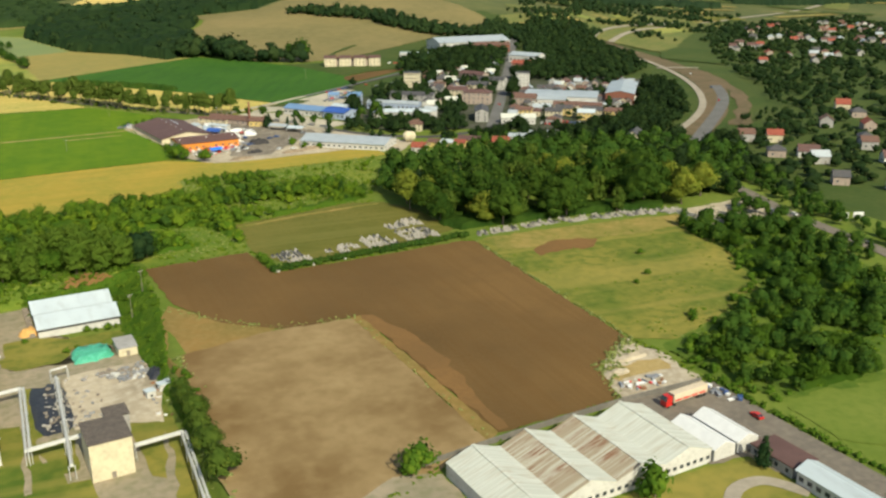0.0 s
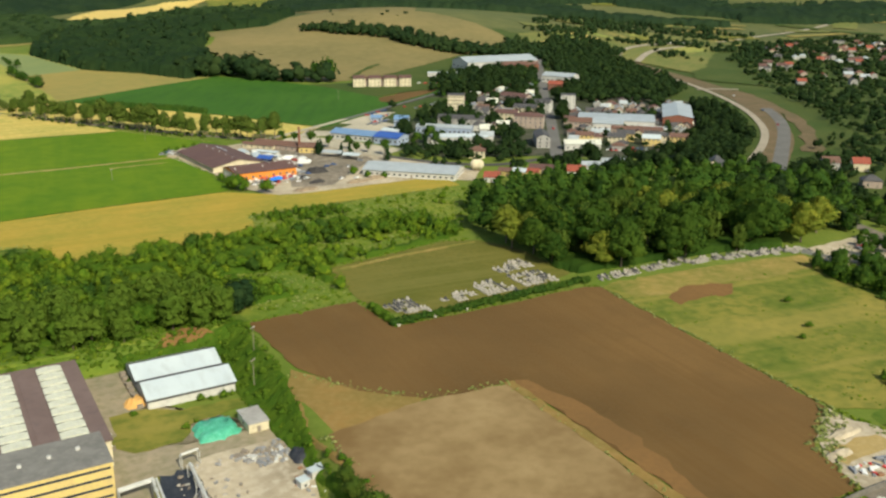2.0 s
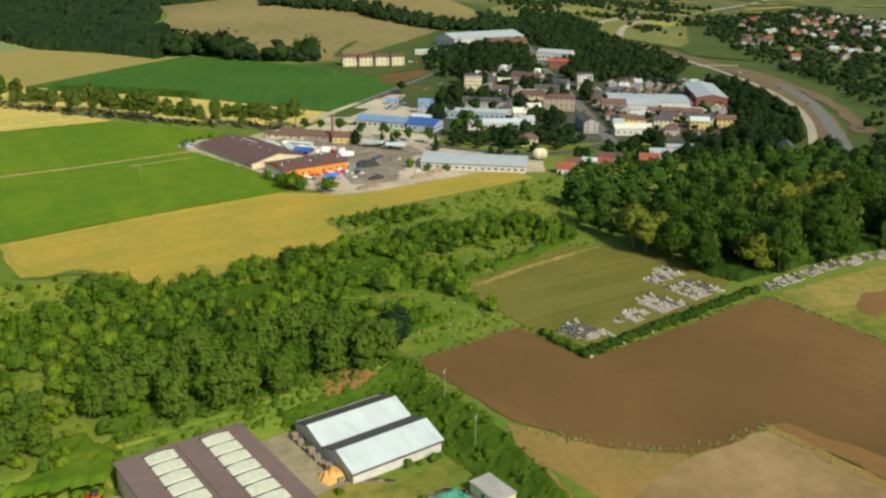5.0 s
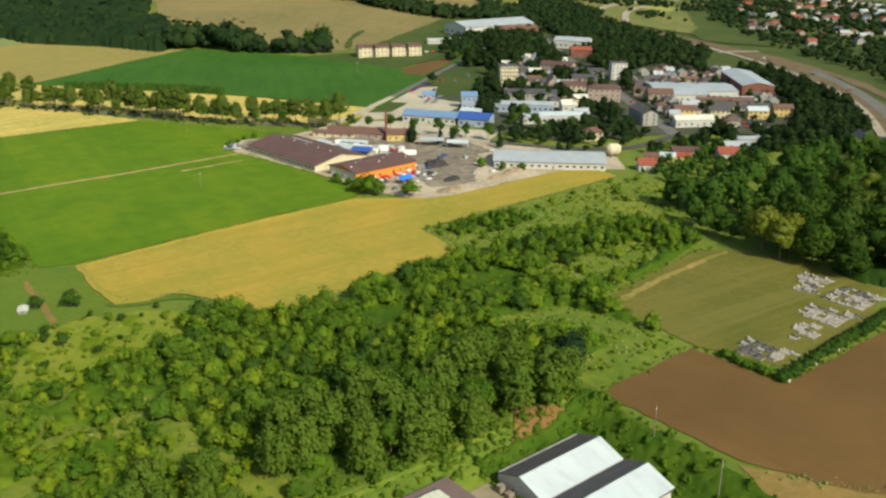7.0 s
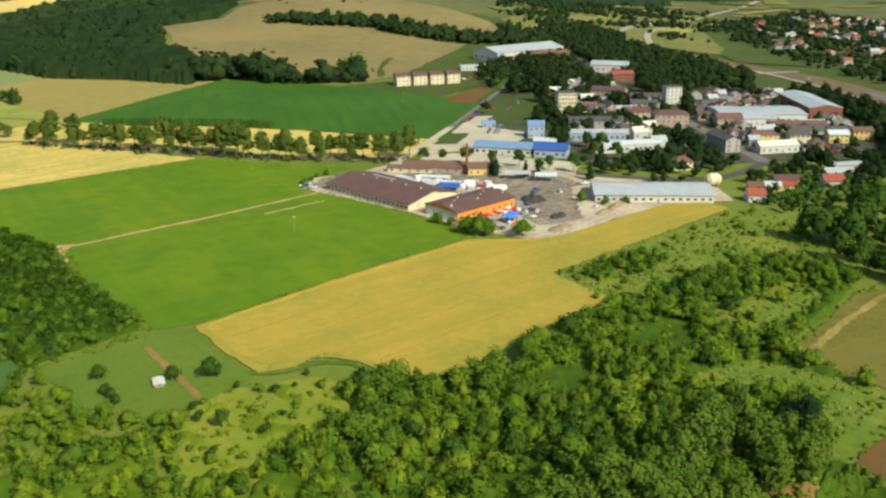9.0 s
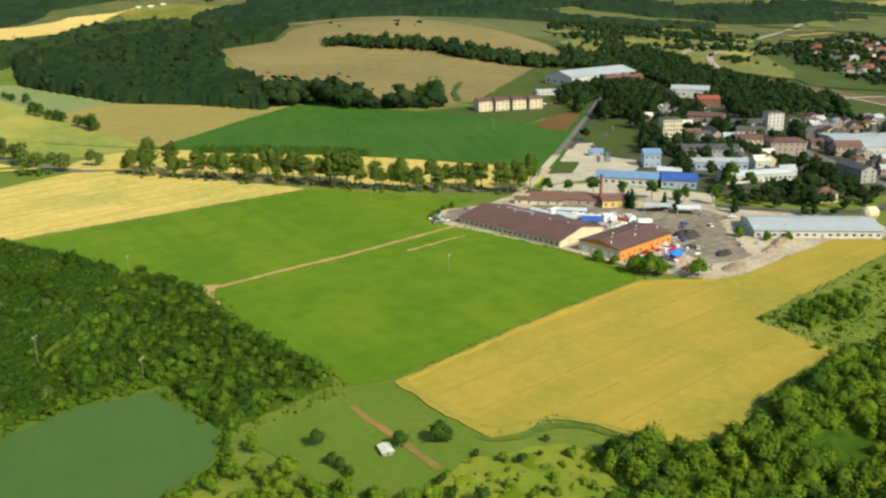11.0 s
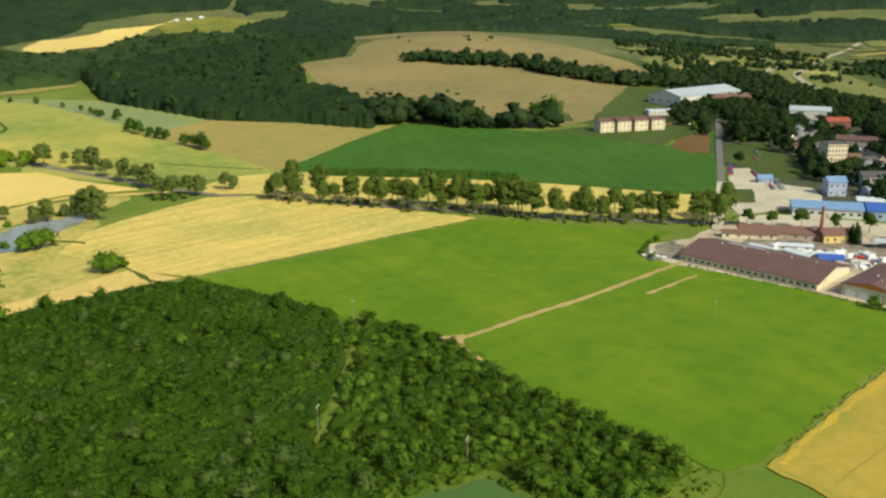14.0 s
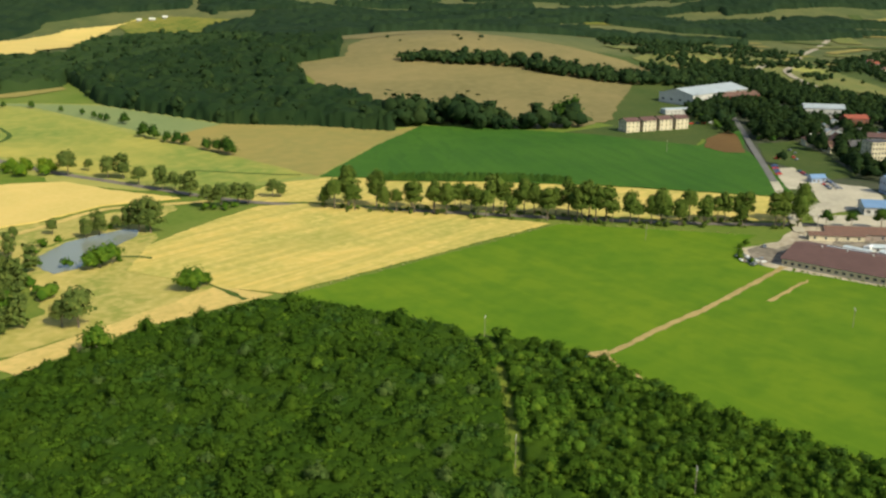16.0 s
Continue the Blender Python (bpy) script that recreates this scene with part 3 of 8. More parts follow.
def tree(width, height, clear, form, leaf, label, category="tree", group="", lumps=9, sprays=420, spray=0.55, seed=1, core=0.78):
    """One tree at the origin: an Empty at its foot over trunk and crown."""
    r = np.random.default_rng(seed)
    top = new("tree" if category == "tree" else category)
    tagged(top, label, category, group)
    v, t = stem(r, clear + (height - clear) * 0.55, max(0.12, height * 0.018), 5, width * 0.26, height * 0.85)
    a = new("trunk", tri_mesh("trunk", v, t, BARK))
    v, t, nv = crown(r, width, height - clear, clear, lumps, sprays, spray, form, 1, core)
    b = new("crown", tri_mesh("crown", v, t, leaf, True, nv))
    for o in (a, b):
        o.parent = top
    return top


def plant(kinds, spots, sizes=(0.85, 1.2), seed=3):
    """Set trees out at spots: the first of each kind moves there, the rest are copies."""
    r = np.random.default_rng(seed)
    used = set()
    for k, (x, y, *s) in enumerate(spots):
        src = kinds[int(r.integers(len(kinds)))] if len(s) < 2 else kinds[s[1]]
        z = float(low_land(x, y)) - 0.1
        sc = (s[0] if s else 1.0) * r.uniform(*sizes)
        m = pose(x, y, z, 0, 0, r.uniform(0, 360))
        if src.name in used:
            ob = copy_thing(src, m)
        else:
            used.add(src.name)
            src.matrix_basis = m
            ob = src
        ob.scale = (sc * r.uniform(0.92, 1.08), sc * r.uniform(0.92, 1.08), sc)
    for src in kinds:
        if src.name not in used:
            for o in (*src.children_recursive, src):
                bpy.data.objects.remove(o)


def wood(name, spots, models, leaf, label, category="woodland", seed=5, sizes=(0.7, 1.25), up=-0.2, on=low_land):
    """A stand of trees that nobody could count, as one object. spots: x, y, size."""
    r = np.random.default_rng(seed)
    V, T, N, n = [], [], [], 0
    for x, y, s in spots:
        v, t, nv = models[int(r.integers(len(models)))]
        a, k = r.uniform(0, 6.283), s * r.uniform(*sizes)
        R = np.array([[math.cos(a), math.sin(a), 0], [-math.sin(a), math.cos(a), 0], [0, 0, 1]])
        w = (v * (k * r.uniform(0.85, 1.15), k * r.uniform(0.85, 1.15), k)) @ R
        V.append(w + (x, y, float(on(x, y)) + up))
        T.append(t + n)
        N.append(nv @ R)
        n += len(v)
    if V:
        tagged(new(name, tri_mesh(name, np.concatenate(V), np.concatenate(T), leaf, True, np.concatenate(N))), label, category, kind="stuff")


def canopy(name, poly, gap, step, height, leaf, label, seed, holes=(), drift=None, category="woodland", on=land):
    """The closed roof of a wood: rounded crowns gap apart that run into one another. drift=(metres along, metres across, threshold) leaves glades."""
    r = np.random.default_rng(seed)
    xs, ys = [p[0] for p in poly], [p[1] for p in poly]
    X, Y = np.meshgrid(np.arange(min(xs) - step, max(xs) + 2 * step, step), np.arange(min(ys) - step, max(ys) + 2 * step, step))
    ok = inside(poly, X, Y)
    for h in holes:
        ok &= ~inside(h, X, Y)
    if drift:
        D, S = (0.5 * X + 0.866 * Y) / drift[1], (0.866 * X - 0.5 * Y) / drift[0]
        ok &= np.array([noise.fractal((a, b, seed * 1.7), 1.0, 2.0, 3) for a, b in zip(S.ravel(), D.ravel())]).reshape(X.shape) > drift[2]
    X, Y = X + r.uniform(-0.3, 0.3, X.shape) * step, Y + r.uniform(-0.3, 0.3, X.shape) * step
    I, J = np.floor((X - min(xs)) / gap).astype(int) + 3, np.floor((Y - min(ys)) / gap).astype(int) + 3
    n, m = I.max() + 4, J.max() + 4
    tx, ty, tall = r.uniform(0.1, 0.9, (n, m)), r.uniform(0.1, 0.9, (n, m)), r.uniform(0.65, 1.15, (n, m))
    H = np.zeros(X.shape)
    for di in (-1, 0, 1):
        for dj in (-1, 0, 1):
            i, j = I + di, J + dj
            d = np.hypot(X - min(xs) - (i - 3 + tx[i, j]) * gap, Y - min(ys) - (j - 3 + ty[i, j]) * gap) / (0.85 * gap)
            H = np.maximum(H, tall[i, j] * (0.45 + 0.55 * np.sqrt(np.clip(1 - d * d, 0, 1))) * (d < 1))
    H = height * np.maximum(H, 0.4) * (1 + r.normal(0, 0.04, H.shape))
    Z = on(X, Y) + np.where(ok, H, -0.5)
    keep = ok[:-1, :-1] | ok[1:, :-1] | ok[:-1, 1:] | ok[1:, 1:]
    k = np.arange(X.size).reshape(X.shape)
    a, b, c, d = k[:-1, :-1][keep], k[:-1, 1:][keep], k[1:, 1:][keep], k[1:, :-1][keep]
    T = np.concatenate([np.stack([a, b, c], -1), np.stack([a, c, d], -1)])
    used, T = np.unique(T, return_inverse=True)
    V = np.stack([X, Y, Z], -1).reshape(-1, 3)[used]
    tagged(new(name, tri_mesh(name, V, T.reshape(-1, 3), leaf, True)), label, category, kind="stuff")


def scatter(poly, gap, seed, holes=(), keep=1.0, jitter=0.42, lo=0.8, hi=1.2, drift=None):
    """Spots in a polygon on a shaken grid; drift=(metres, threshold) thins them in patches."""
    r = np.random.default_rng(seed)
    xs, ys = [p[0] for p in poly], [p[1] for p in poly]
    X, Y = np.meshgrid(np.arange(min(xs), max(xs), gap), np.arange(min(ys), max(ys), gap))
    X = X + (np.arange(X.shape[0]) % 2)[:, None] * gap / 2
    X, Y = X.ravel() + r.uniform(-jitter, jitter, X.size) * gap, Y.ravel() + r.uniform(-jitter, jitter, Y.size) * gap
    ok = inside(poly, X, Y) & (r.random(X.size) < keep)
    for h in holes:
        ok &= ~inside(h, X, Y)
    S = r.uniform(lo, hi, X.size)
    out = []
    for x, y, s in zip(X[ok], Y[ok], S[ok]):
        if drift and noise.noise((x / drift[0], y / drift[0], seed * 3.1)) < drift[1]:
            continue
        out.append((x, y, s))
    return out


def models(count, seed, *args, **kw):
    return [crown(np.random.default_rng(seed + k), *args, **kw) for k in range(count)]


def shared(spots, parts, seed):
    """Deal spots out over several leaf colours by their shares."""
    r = np.random.default_rng(seed)
    c = np.cumsum(parts) / sum(parts)
    out = [[] for _ in parts]
    for s in spots:
        out[int(np.searchsorted(c, r.random()))].append(s)
    return out


ROUND = models(8, 100, 5.2, 5.8, 0.0, 6, 168, 0.38, level=1, core=0.70)
SMALL = ROUND[:6] + models(3, 110, 5.0, 6.6, 0.0, 6, 168, 0.40, "upright", 1, core=0.68) + models(5, 118, 7.0, 6.6, 0.0, 9, 225, 0.43, level=1, core=0.70)
TUFT = models(6, 240, 2.6, 1.6, 0.0, 2, 14, 0.34, level=1)
BUSH = models(6, 200, 3.6, 3.0, 0.0, 4, 64, 0.32, level=1)
WIDE = models(6, 300, 8.5, 9.5, 0.6, 7, 150, 0.75, level=1)
FARLOW = models(8, 450, 13.0, 12.0, 0.0, 4, 16, 1.5, level=1)
FARMIN = models(8, 470, 13.0, 8.5, 0.0, 3, 6, 2.0, level=1, core=0.95)
GARDEN = models(6, 350, 8.5, 9.0, 0.3, 4, 30, 0.9, level=1)

TEAL_POLY = [(-150, 611), (-98, 619), (-75, 614), (-71, 576), (-83, 561), (-100, 554), (-160, 557)]
CUT_LINE = [(-33, 732), (-30.5, 730), (-34, 720.5), (-60, 692.5), (-79, 672), (-99, 654), (-101.5, 656), (-81.5, 675), (-62.5, 695.5), (-36.5, 723)]
PLOT_POLY = [(-66, 568), (-30, 574), (-16, 569), (-17, 520), (-30, 512), (-41, 515), (-52, 512), (-61, 521), (-69, 540)]
THICKET = models(10, 150, 4.7, 3.7, 0.0, 4, 40, 0.42, level=1, core=0.76)
front_west = [(-165, 808), (-118, 816), (-68, 812), (-58, 806), (-35, 738), (-60, 698), (-91, 668), (-98, 622), (-140, 620), (-210, 680), (-210, 800)]
front_east = [(-34, 732), (-24, 688), (-30, 640), (-30, 582), (-64, 577), (-72, 575), (-70, 616), (-96, 624), (-91, 665), (-59, 697)]
area("wood_floor", [(-165, 812), (-118, 820), (-66, 816), (-55, 806), (-34, 727), (-22, 688), (-28, 640), (-33, 588), (-64, 580), (-72, 573), (-84, 556), (-150, 552), (-220, 660), (-220, 806)], WEEDFLOOR, "dark overgrown floor of the young wood", up=0.1)
strip("ride", [(-32, 731), (-35, 722), (-61, 694), (-80, 673.5), (-100, 655)], 3.4, ROUGH, "narrow grassy ride through the young wood", up=0.3, category="track", ragged=0.8, step=3)
canopy("thicket_understorey", front_west, 3.4, 1.25, 2.6, THICKLEAF, "closed dark understorey of the young wood", 480, (TEAL_POLY, CUT_LINE))
canopy("thicket_edge_understorey", front_east, 3.6, 1.3, 2.6, THICKLEAF, "closed green understorey beside the crop", 481, (TEAL_POLY, CUT_LINE, PLOT_POLY))
spots = scatter(front_west, 2.9, 11, (TEAL_POLY, CUT_LINE))
patchy = [noise.noise((x / 17, y / 17, 4.2)) + 0.5 * noise.noise((x / 6, y / 6, 9.1)) for x, y, _ in spots]
a = [q for q, v in zip(spots, patchy) if -0.30 <= v < 0.26]
b = [q for q, v in zip(spots, patchy) if v >= 0.26]
c = [q for q, v in zip(spots, patchy) if v < -0.30]
wood("dark_woodland", a, THICKET, THICKLEAF, "dense young broadleaf thicket, dark green", seed=13, sizes=(0.8, 1.15))
wood("pale_woodland", b, THICKET, PATCHLEAF, "lighter green shrubs among the thicket", seed=14, sizes=(0.75, 1.1))
wood("deep_woodland", c, THICKET, DARKLEAF, "deep green shrubs among the thicket", seed=15, sizes=(0.85, 1.2))
tall = scatter(front_west, 9, 17, (TEAL_POLY, CUT_LINE), keep=0.7)
a, b, c = shared(tall, (0.60, 0.28, 0.12), 16)
wood("taller_woodland", a, SMALL, THICKLEAF, "taller trees standing over the thicket", seed=18, sizes=(0.8, 1.3))
wood("grey_woodland", b, ROUND, GREYLEAF, "grey-green willows among the thicket", seed=16, sizes=(0.65, 1.15))
wood("bright_woodland", c, ROUND, SCRUBLEAF, "bright young trees among the thicket", seed=174, sizes=(0.6, 1.0))
spots = scatter(front_east, 3.5, 19, (TEAL_POLY, CUT_LINE, PLOT_POLY), keep=0.97, drift=(16, -0.5))
a, b, c, d = shared(spots, (0.36, 0.14, 0.16, 0.34), 20)
wood("thick_edge_woodland", d, ROUND, THICKLEAF, "dense green trees beside the green field", seed=170, sizes=(0.75, 1.1))
wood("edge_woodland", a, ROUND, WOODLEAF, "broadleaf young wood beside the green field", seed=171, sizes=(0.7, 1.2))
wood("pale_edge_woodland", b, ROUND, SCRUBLEAF, "bright trees beside the green field", seed=172, sizes=(0.6, 0.95))
wood("deep_edge_woodland", c, ROUND, DARKLEAF, "deep green trees beside the green field", seed=173, sizes=(0.7, 1.0))

wood("wood_edge_weeds", scatter([(-22, 690), (-27, 640), (-31, 584), (-66, 576), (-72, 570), (-30, 572), (-26, 580), (-23, 640), (-17, 690)], 2.3, 177, keep=0.75), TUFT, BRIGHTLEAF, "rough bright tufts at the wood's edge", "weeds", seed=178, sizes=(0.35, 0.9))
for line, seed in (([(-150, 556), (-100, 551), (-84, 557), (-71, 574), (-74, 612)], 175), ([(-76, 617), (-98, 621), (-140, 613)], 176)):
    r = np.random.default_rng(seed)
    wood("field_edge_bushes", [(ax + (bx - ax) * f + r.normal(0, 1.2), ay + (by - ay) * f + r.normal(0, 1.2), r.uniform(0.6, 1.2)) for (ax, ay), (bx, by) in zip(line, line[1:]) for f in np.linspace(0, 1, int(math.hypot(bx - ax, by - ay) / 1.8) + 1)], BUSH, SCRUBLEAF, "green bushes along the blue-green crop", "bushes", seed=seed, sizes=(0.6, 1.1))

wood("edge_saplings", scatter([(-72, 616), (-98, 622), (-175, 613), (-175, 625), (-98, 632), (-73, 624)], 2.7, 179, keep=0.8), SMALL, SCRUBLEAF, "bright saplings where the young wood meets the crop", seed=180, sizes=(0.4, 0.75))

# the scrub wood between wheat and works
GLADE = [(-50, 510), (-41, 516), (-28, 517), (-10, 507), (-4, 496), (-12, 482), (-27, 475), (-40, 478), (-50, 474), (-61, 482), (-54, 497)]
area("glade", [(-53, 511), (-41, 518), (-28, 519), (-9, 510), (0, 496), (-10, 480), (-27, 472), (-40, 475), (-50, 470), (-64, 480), (-57, 497)], GLADEGRASS, "yellow-green grassy glade below the garden plots", up=0.2, ragged=2.0)
canopy("glade_growth", GLADE, 2.2, 0.8, 0.5, YELLOWLEAF, "knee-high yellow-green growth over the glade", 492, drift=(9, 9, 0.12), category="weeds")
wood("glade_bushes", scatter(GLADE, 6.0, 493, keep=0.5), BUSH, BRIGHTLEAF, "low bright bushes scattered in the glade", "bushes", seed=494, sizes=(0.5, 1.2))
CLEARING = [(68, 436), (104, 426), (113, 396), (108, 388), (95, 397), (80, 412)]
area("rough_ground", [(-150, 556), (-84, 552), (-60, 525), (-22, 508), (4, 496), (22, 484), (40, 474), (58, 484), (106, 486), (118, 424), (112, 382), (70, 378), (20, 372), (-34, 362), (-90, 380), (-150, 440)], ROUGH, "rough bright grass under scrub", up=0.12, grid=9, on=low_land)
mid = [(-40, 500), (-22, 506), (4, 494), (18, 484), (38, 472), (58, 481), (106, 483), (118, 474), (150, 481), (186, 474), (197, 450), (196, 436), (160, 428), (117, 424), (112, 392), (96, 396), (80, 394), (55, 392), (20, 388), (-20, 392), (-34, 420), (-28, 450), (-50, 474)]
canopy("scrub_understorey", mid, 4.0, 1.5, 2.2, SCRUBLEAF, "closed green undergrowth of the scrub wood", 485, (CLEARING, GLADE, [(120, 470), (186, 452), (170, 435), (118, 428)]), drift=(34, 34, -0.25))
spots = scatter(mid, 4.4, 21, (CLEARING, GLADE, [(120, 470), (186, 452), (170, 435), (118, 428)]), keep=0.95, drift=(26, -0.45))
spots += scatter([(118, 478), (190, 470), (196, 455), (120, 452)], 4.0, 22, keep=0.85)
a, b, c = shared(spots, (0.50, 0.38, 0.12), 23)
wood("scrub_woodland", a, SMALL, SCRUBLEAF, "dense scrub woodland beside the wheat", seed=24, sizes=(0.6, 1.4))
wood("bright_scrub", b, SMALL, BRIGHTLEAF, "bright green scrub trees", seed=25, sizes=(0.55, 1.3))
wood("deep_scrub", c, SMALL, DARKLEAF, "deep green scrub trees", seed=26)
wood("pasture_bushes", scatter([(117, 521), (166, 517), (250, 522), (260, 494), (235, 472), (198, 437), (117, 425), (70, 436), (105, 486)], 5.5, 27, keep=0.5, drift=(18, -0.05)), BUSH, BRIGHTLEAF, "low bushes scattered over rough pasture", "bushes", seed=28)
wood("pasture_thicket", scatter([(122, 519), (160, 515), (172, 500), (150, 496), (124, 502)], 4.0, 29, keep=0.8), SMALL, WOODLEAF, "dark thicket on the pasture edge", seed=30, sizes=(0.5, 0.85))
BRUSHLAND = [(-40, 500), (-28, 450), (-36, 420), (-24, 386), (-34, 366), (-90, 384), (-128, 440), (-120, 518), (-70, 510)]
canopy("brush_growth", BRUSHLAND, 3.0, 1.2, 1.4, BRIGHTLEAF, "waist-high green growth over rough ground", 486, (GLADE,), drift=(22, 22, 0.0))
wood("yellow_brush", scatter(BRUSHLAND, 9.0, 487, (GLADE,), keep=0.6) + scatter(mid, 15.0, 488, (CLEARING, GLADE), keep=0.6), SMALL, YELLOWLEAF, "yellow-green young trees among the scrub", "bushes", seed=489, sizes=(0.5, 1.05))
wood("south_brush", scatter([(-40, 502), (-28, 450), (-36, 420), (-24, 384), (-34, 364), (-90, 382), (-130, 440), (-120, 520), (-70, 512)], 4.6, 35, (GLADE,), keep=0.55, drift=(16, 0.0)), SMALL, BRIGHTLEAF, "bright young trees over rough grass", "bushes", seed=36, sizes=(0.5, 1.0))
wood("south_brush_dark", scatter([(-40, 502), (-28, 450), (-36, 420), (-24, 384), (-34, 364), (-90, 382), (-130, 440), (-120, 520), (-70, 512)], 6.0, 37, (GLADE,), keep=0.3, drift=(20, -0.05)), SMALL, WOODLEAF, "green young trees over rough grass", "bushes", seed=38, sizes=(0.5, 1.1))
wood("works_weeds", scatter([(-34, 364), (-24, 386), (14, 386), (50, 384), (52, 368), (16, 373), (2, 373), (-2, 362)], 2.6, 39, keep=0.85, drift=(9, -0.35)), TUFT + BUSH, SCRUBLEAF, "green weeds and brush behind the works", "bushes", seed=40, sizes=(0.4, 1.0))
wood("western_brush", scatter([(-64, 566), (-22, 514), (-46, 506), (-70, 500), (-110, 520), (-130, 552), (-84, 556)], 4.2, 31, (PLOT_POLY, GLADE), keep=0.75, drift=(14, -0.25)), SMALL, BRIGHTLEAF, "bright mixed brush beside garden plots", "bushes", seed=32, sizes=(0.45, 0.95))
wood("western_brush_low", scatter([(-64, 540), (-22, 512), (10, 494), (-10, 470), (-60, 470), (-90, 500)], 4.0, 33, (PLOT_POLY, GLADE), keep=0.6), BUSH, WOODLEAF, "low dark brush on rough grass", "bushes", seed=34)

wild = [q for q in scatter([(66, 438), (106, 430), (122, 424), (190, 438), (236, 474), (256, 496), (250, 522), (166, 517), (118, 521), (106, 480), (60, 450)], 2.5, 401, keep=0.8)] + scatter([(66, 436), (106, 426), (118, 400), (112, 382), (76, 382), (62, 400)], 2.4, 402, keep=0.8)
a, b = shared(wild, (0.55, 0.45), 403)
wood("pasture_tufts", a, TUFT, BRIGHTLEAF, "green tufts over rough pasture", "weeds", seed=404, sizes=(0.4, 1.0))
wood("pasture_herbs", b, TUFT, WEEDLEAF, "pale flowering herbs over rough pasture", "weeds", seed=405, sizes=(0.3, 0.8))
wild = scatter([(-62, 538), (-22, 508), (6, 492), (-14, 466), (-30, 440), (-34, 400), (-34, 364), (-90, 382), (-130, 440), (-128, 540)], 3.4, 406, (PLOT_POLY,), keep=0.7)
a, b = shared(wild, (0.7, 0.3), 407)
wood("brush_tufts", a, TUFT, BRIGHTLEAF, "green tufts among young brush", "weeds", seed=408, sizes=(0.4, 1.1))
wood("brush_herbs", b, TUFT, WEEDLEAF, "pale dry grass among young brush", "weeds", seed=409, sizes=(0.3, 0.8))

# big broadleaf trees by the works
row = scatter([(-32, 394), (0, 388), (30, 384), (58, 382), (66, 390), (60, 404), (20, 408), (-20, 410)], 7.0, 41, lo=0.95, hi=1.2)
a, b = shared(row, (0.7, 0.3), 42)
BIG = [tree(10.0, 14.5, 0.8, "plume", PLUMELEAF, "tall olive-green broadleaf tree beside the works", group="trees by the works", lumps=27, sprays=1900, spray=0.50, seed=s, core=0.66) for s in (51, 52, 53, 50)]
plant(BIG, [(x, y, s) for x, y, s in a] + [(-56, 394, 0.8), (-52, 387, 0.75), (-44, 386, 0.7), (-54, 408, 0.85), (-61, 400, 0.8), (-43, 401, 0.8), (-47, 394, 0.7), (-20, 396, 1.1), (-9, 386, 1.1), (5, 382, 1.0), (22, 381, 1.05), (40, 383, 1.1), (50, 381, 1.1)], (0.9, 1.15), 54)
BIG2 = [tree(8.5, 11.0, 1.6, "round", WOODLEAF, "broadleaf tree beside the works", group="trees by the works", lumps=16, sprays=1300, spray=0.45, seed=s) for s in (55, 56)]
plant(BIG2, [(x, y, s) for x, y, s in b], (0.9, 1.15), 57)
DARKONE = [tree(8.0, 14.0, 0.8, "tall", NEEDLE, "tall dark conifer at the wood's corner", group="trees by the works", lumps=9, sprays=520, spray=0.5, seed=58)]
plant(DARKONE, [(66, 388), (70, 391), (63, 392, 0.85)], (0.9, 1.05), 59)

area("works_scrub_floor", [(-34, 363), (-24, 396), (14, 392), (66, 386), (66, 374), (52, 352), (50, 346), (46.5, 346), (46.5, 355), (18, 356), (18, 373), (2, 373), (-2, 363)], WEEDFLOOR, "dark overgrown ground behind the works", up=0.2, ragged=1.5, grid=4, on=low_land)
wood("barn_weeds", scatter([(17, 374), (52, 374), (60, 384), (64, 372), (52, 346), (46, 346), (46, 356), (17, 357)], 2.1, 43, keep=0.85), TUFT + BUSH[:2], SCRUBLEAF, "dense green weeds behind the barn", "weeds", seed=44, sizes=(0.4, 1.0))
wood("works_herbs", scatter([(-34, 364), (-24, 394), (14, 390), (60, 386), (60, 374), (16, 374), (-2, 364)], 2.6, 45, keep=0.8), TUFT, BRIGHTLEAF, "bright weeds behind the works", "weeds", seed=46, sizes=(0.4, 1.1))
area("bare_bank", [(31, 376), (40, 384), (48, 381), (56, 375), (50, 373), (40, 374)], TURNED, "bare orange earth beside the wood", up=0.5, ragged=0.8, grid=4, on=low_land)
# the hedge belt between works and ploughed field
belt = [(53, 398), (64, 378), (61, 335), (56, 300), (50, 262), (52, 262), (60, 244), (58, 200), (50, 200), (49, 260), (44, 290), (47, 330), (50, 370), (44, 384)]
wood("hedge_belt", scatter([(52, 392), (66, 376), (63, 332), (56, 292), (50, 290), (52, 330), (52, 372)], 2.7, 61), BUSH + TUFT, SCRUBLEAF, "overgrown weedy hedge between yard and field", "hedge", seed=62, sizes=(0.45, 1.0))
canopy("bank_growth", [(50, 372), (63, 376), (62, 332), (56, 294), (51, 270), (54, 262), (50, 236), (48.5, 236), (50, 262), (49.5, 290), (47.5, 330), (50, 352)], 2.0, 0.8, 1.3, SCRUBLEAF, "dense green growth on the bank below the field", 482, category="weeds", on=low_land)
canopy("slope_growth", [(18, 376), (46, 376), (64, 380), (66, 374), (52, 364), (20, 366)], 1.9, 0.8, 1.2, SCRUBLEAF, "dense green growth behind the barn", 483, category="weeds", on=low_land)
wood("yard_shrubs", scatter([(51, 292), (58, 290), (56, 240), (52, 205), (48, 205), (51, 262)], 3.2, 63, keep=0.7), BUSH, WOODLEAF, "low shrubs on the yard edge", "hedge", seed=64, sizes=(0.5, 0.9))
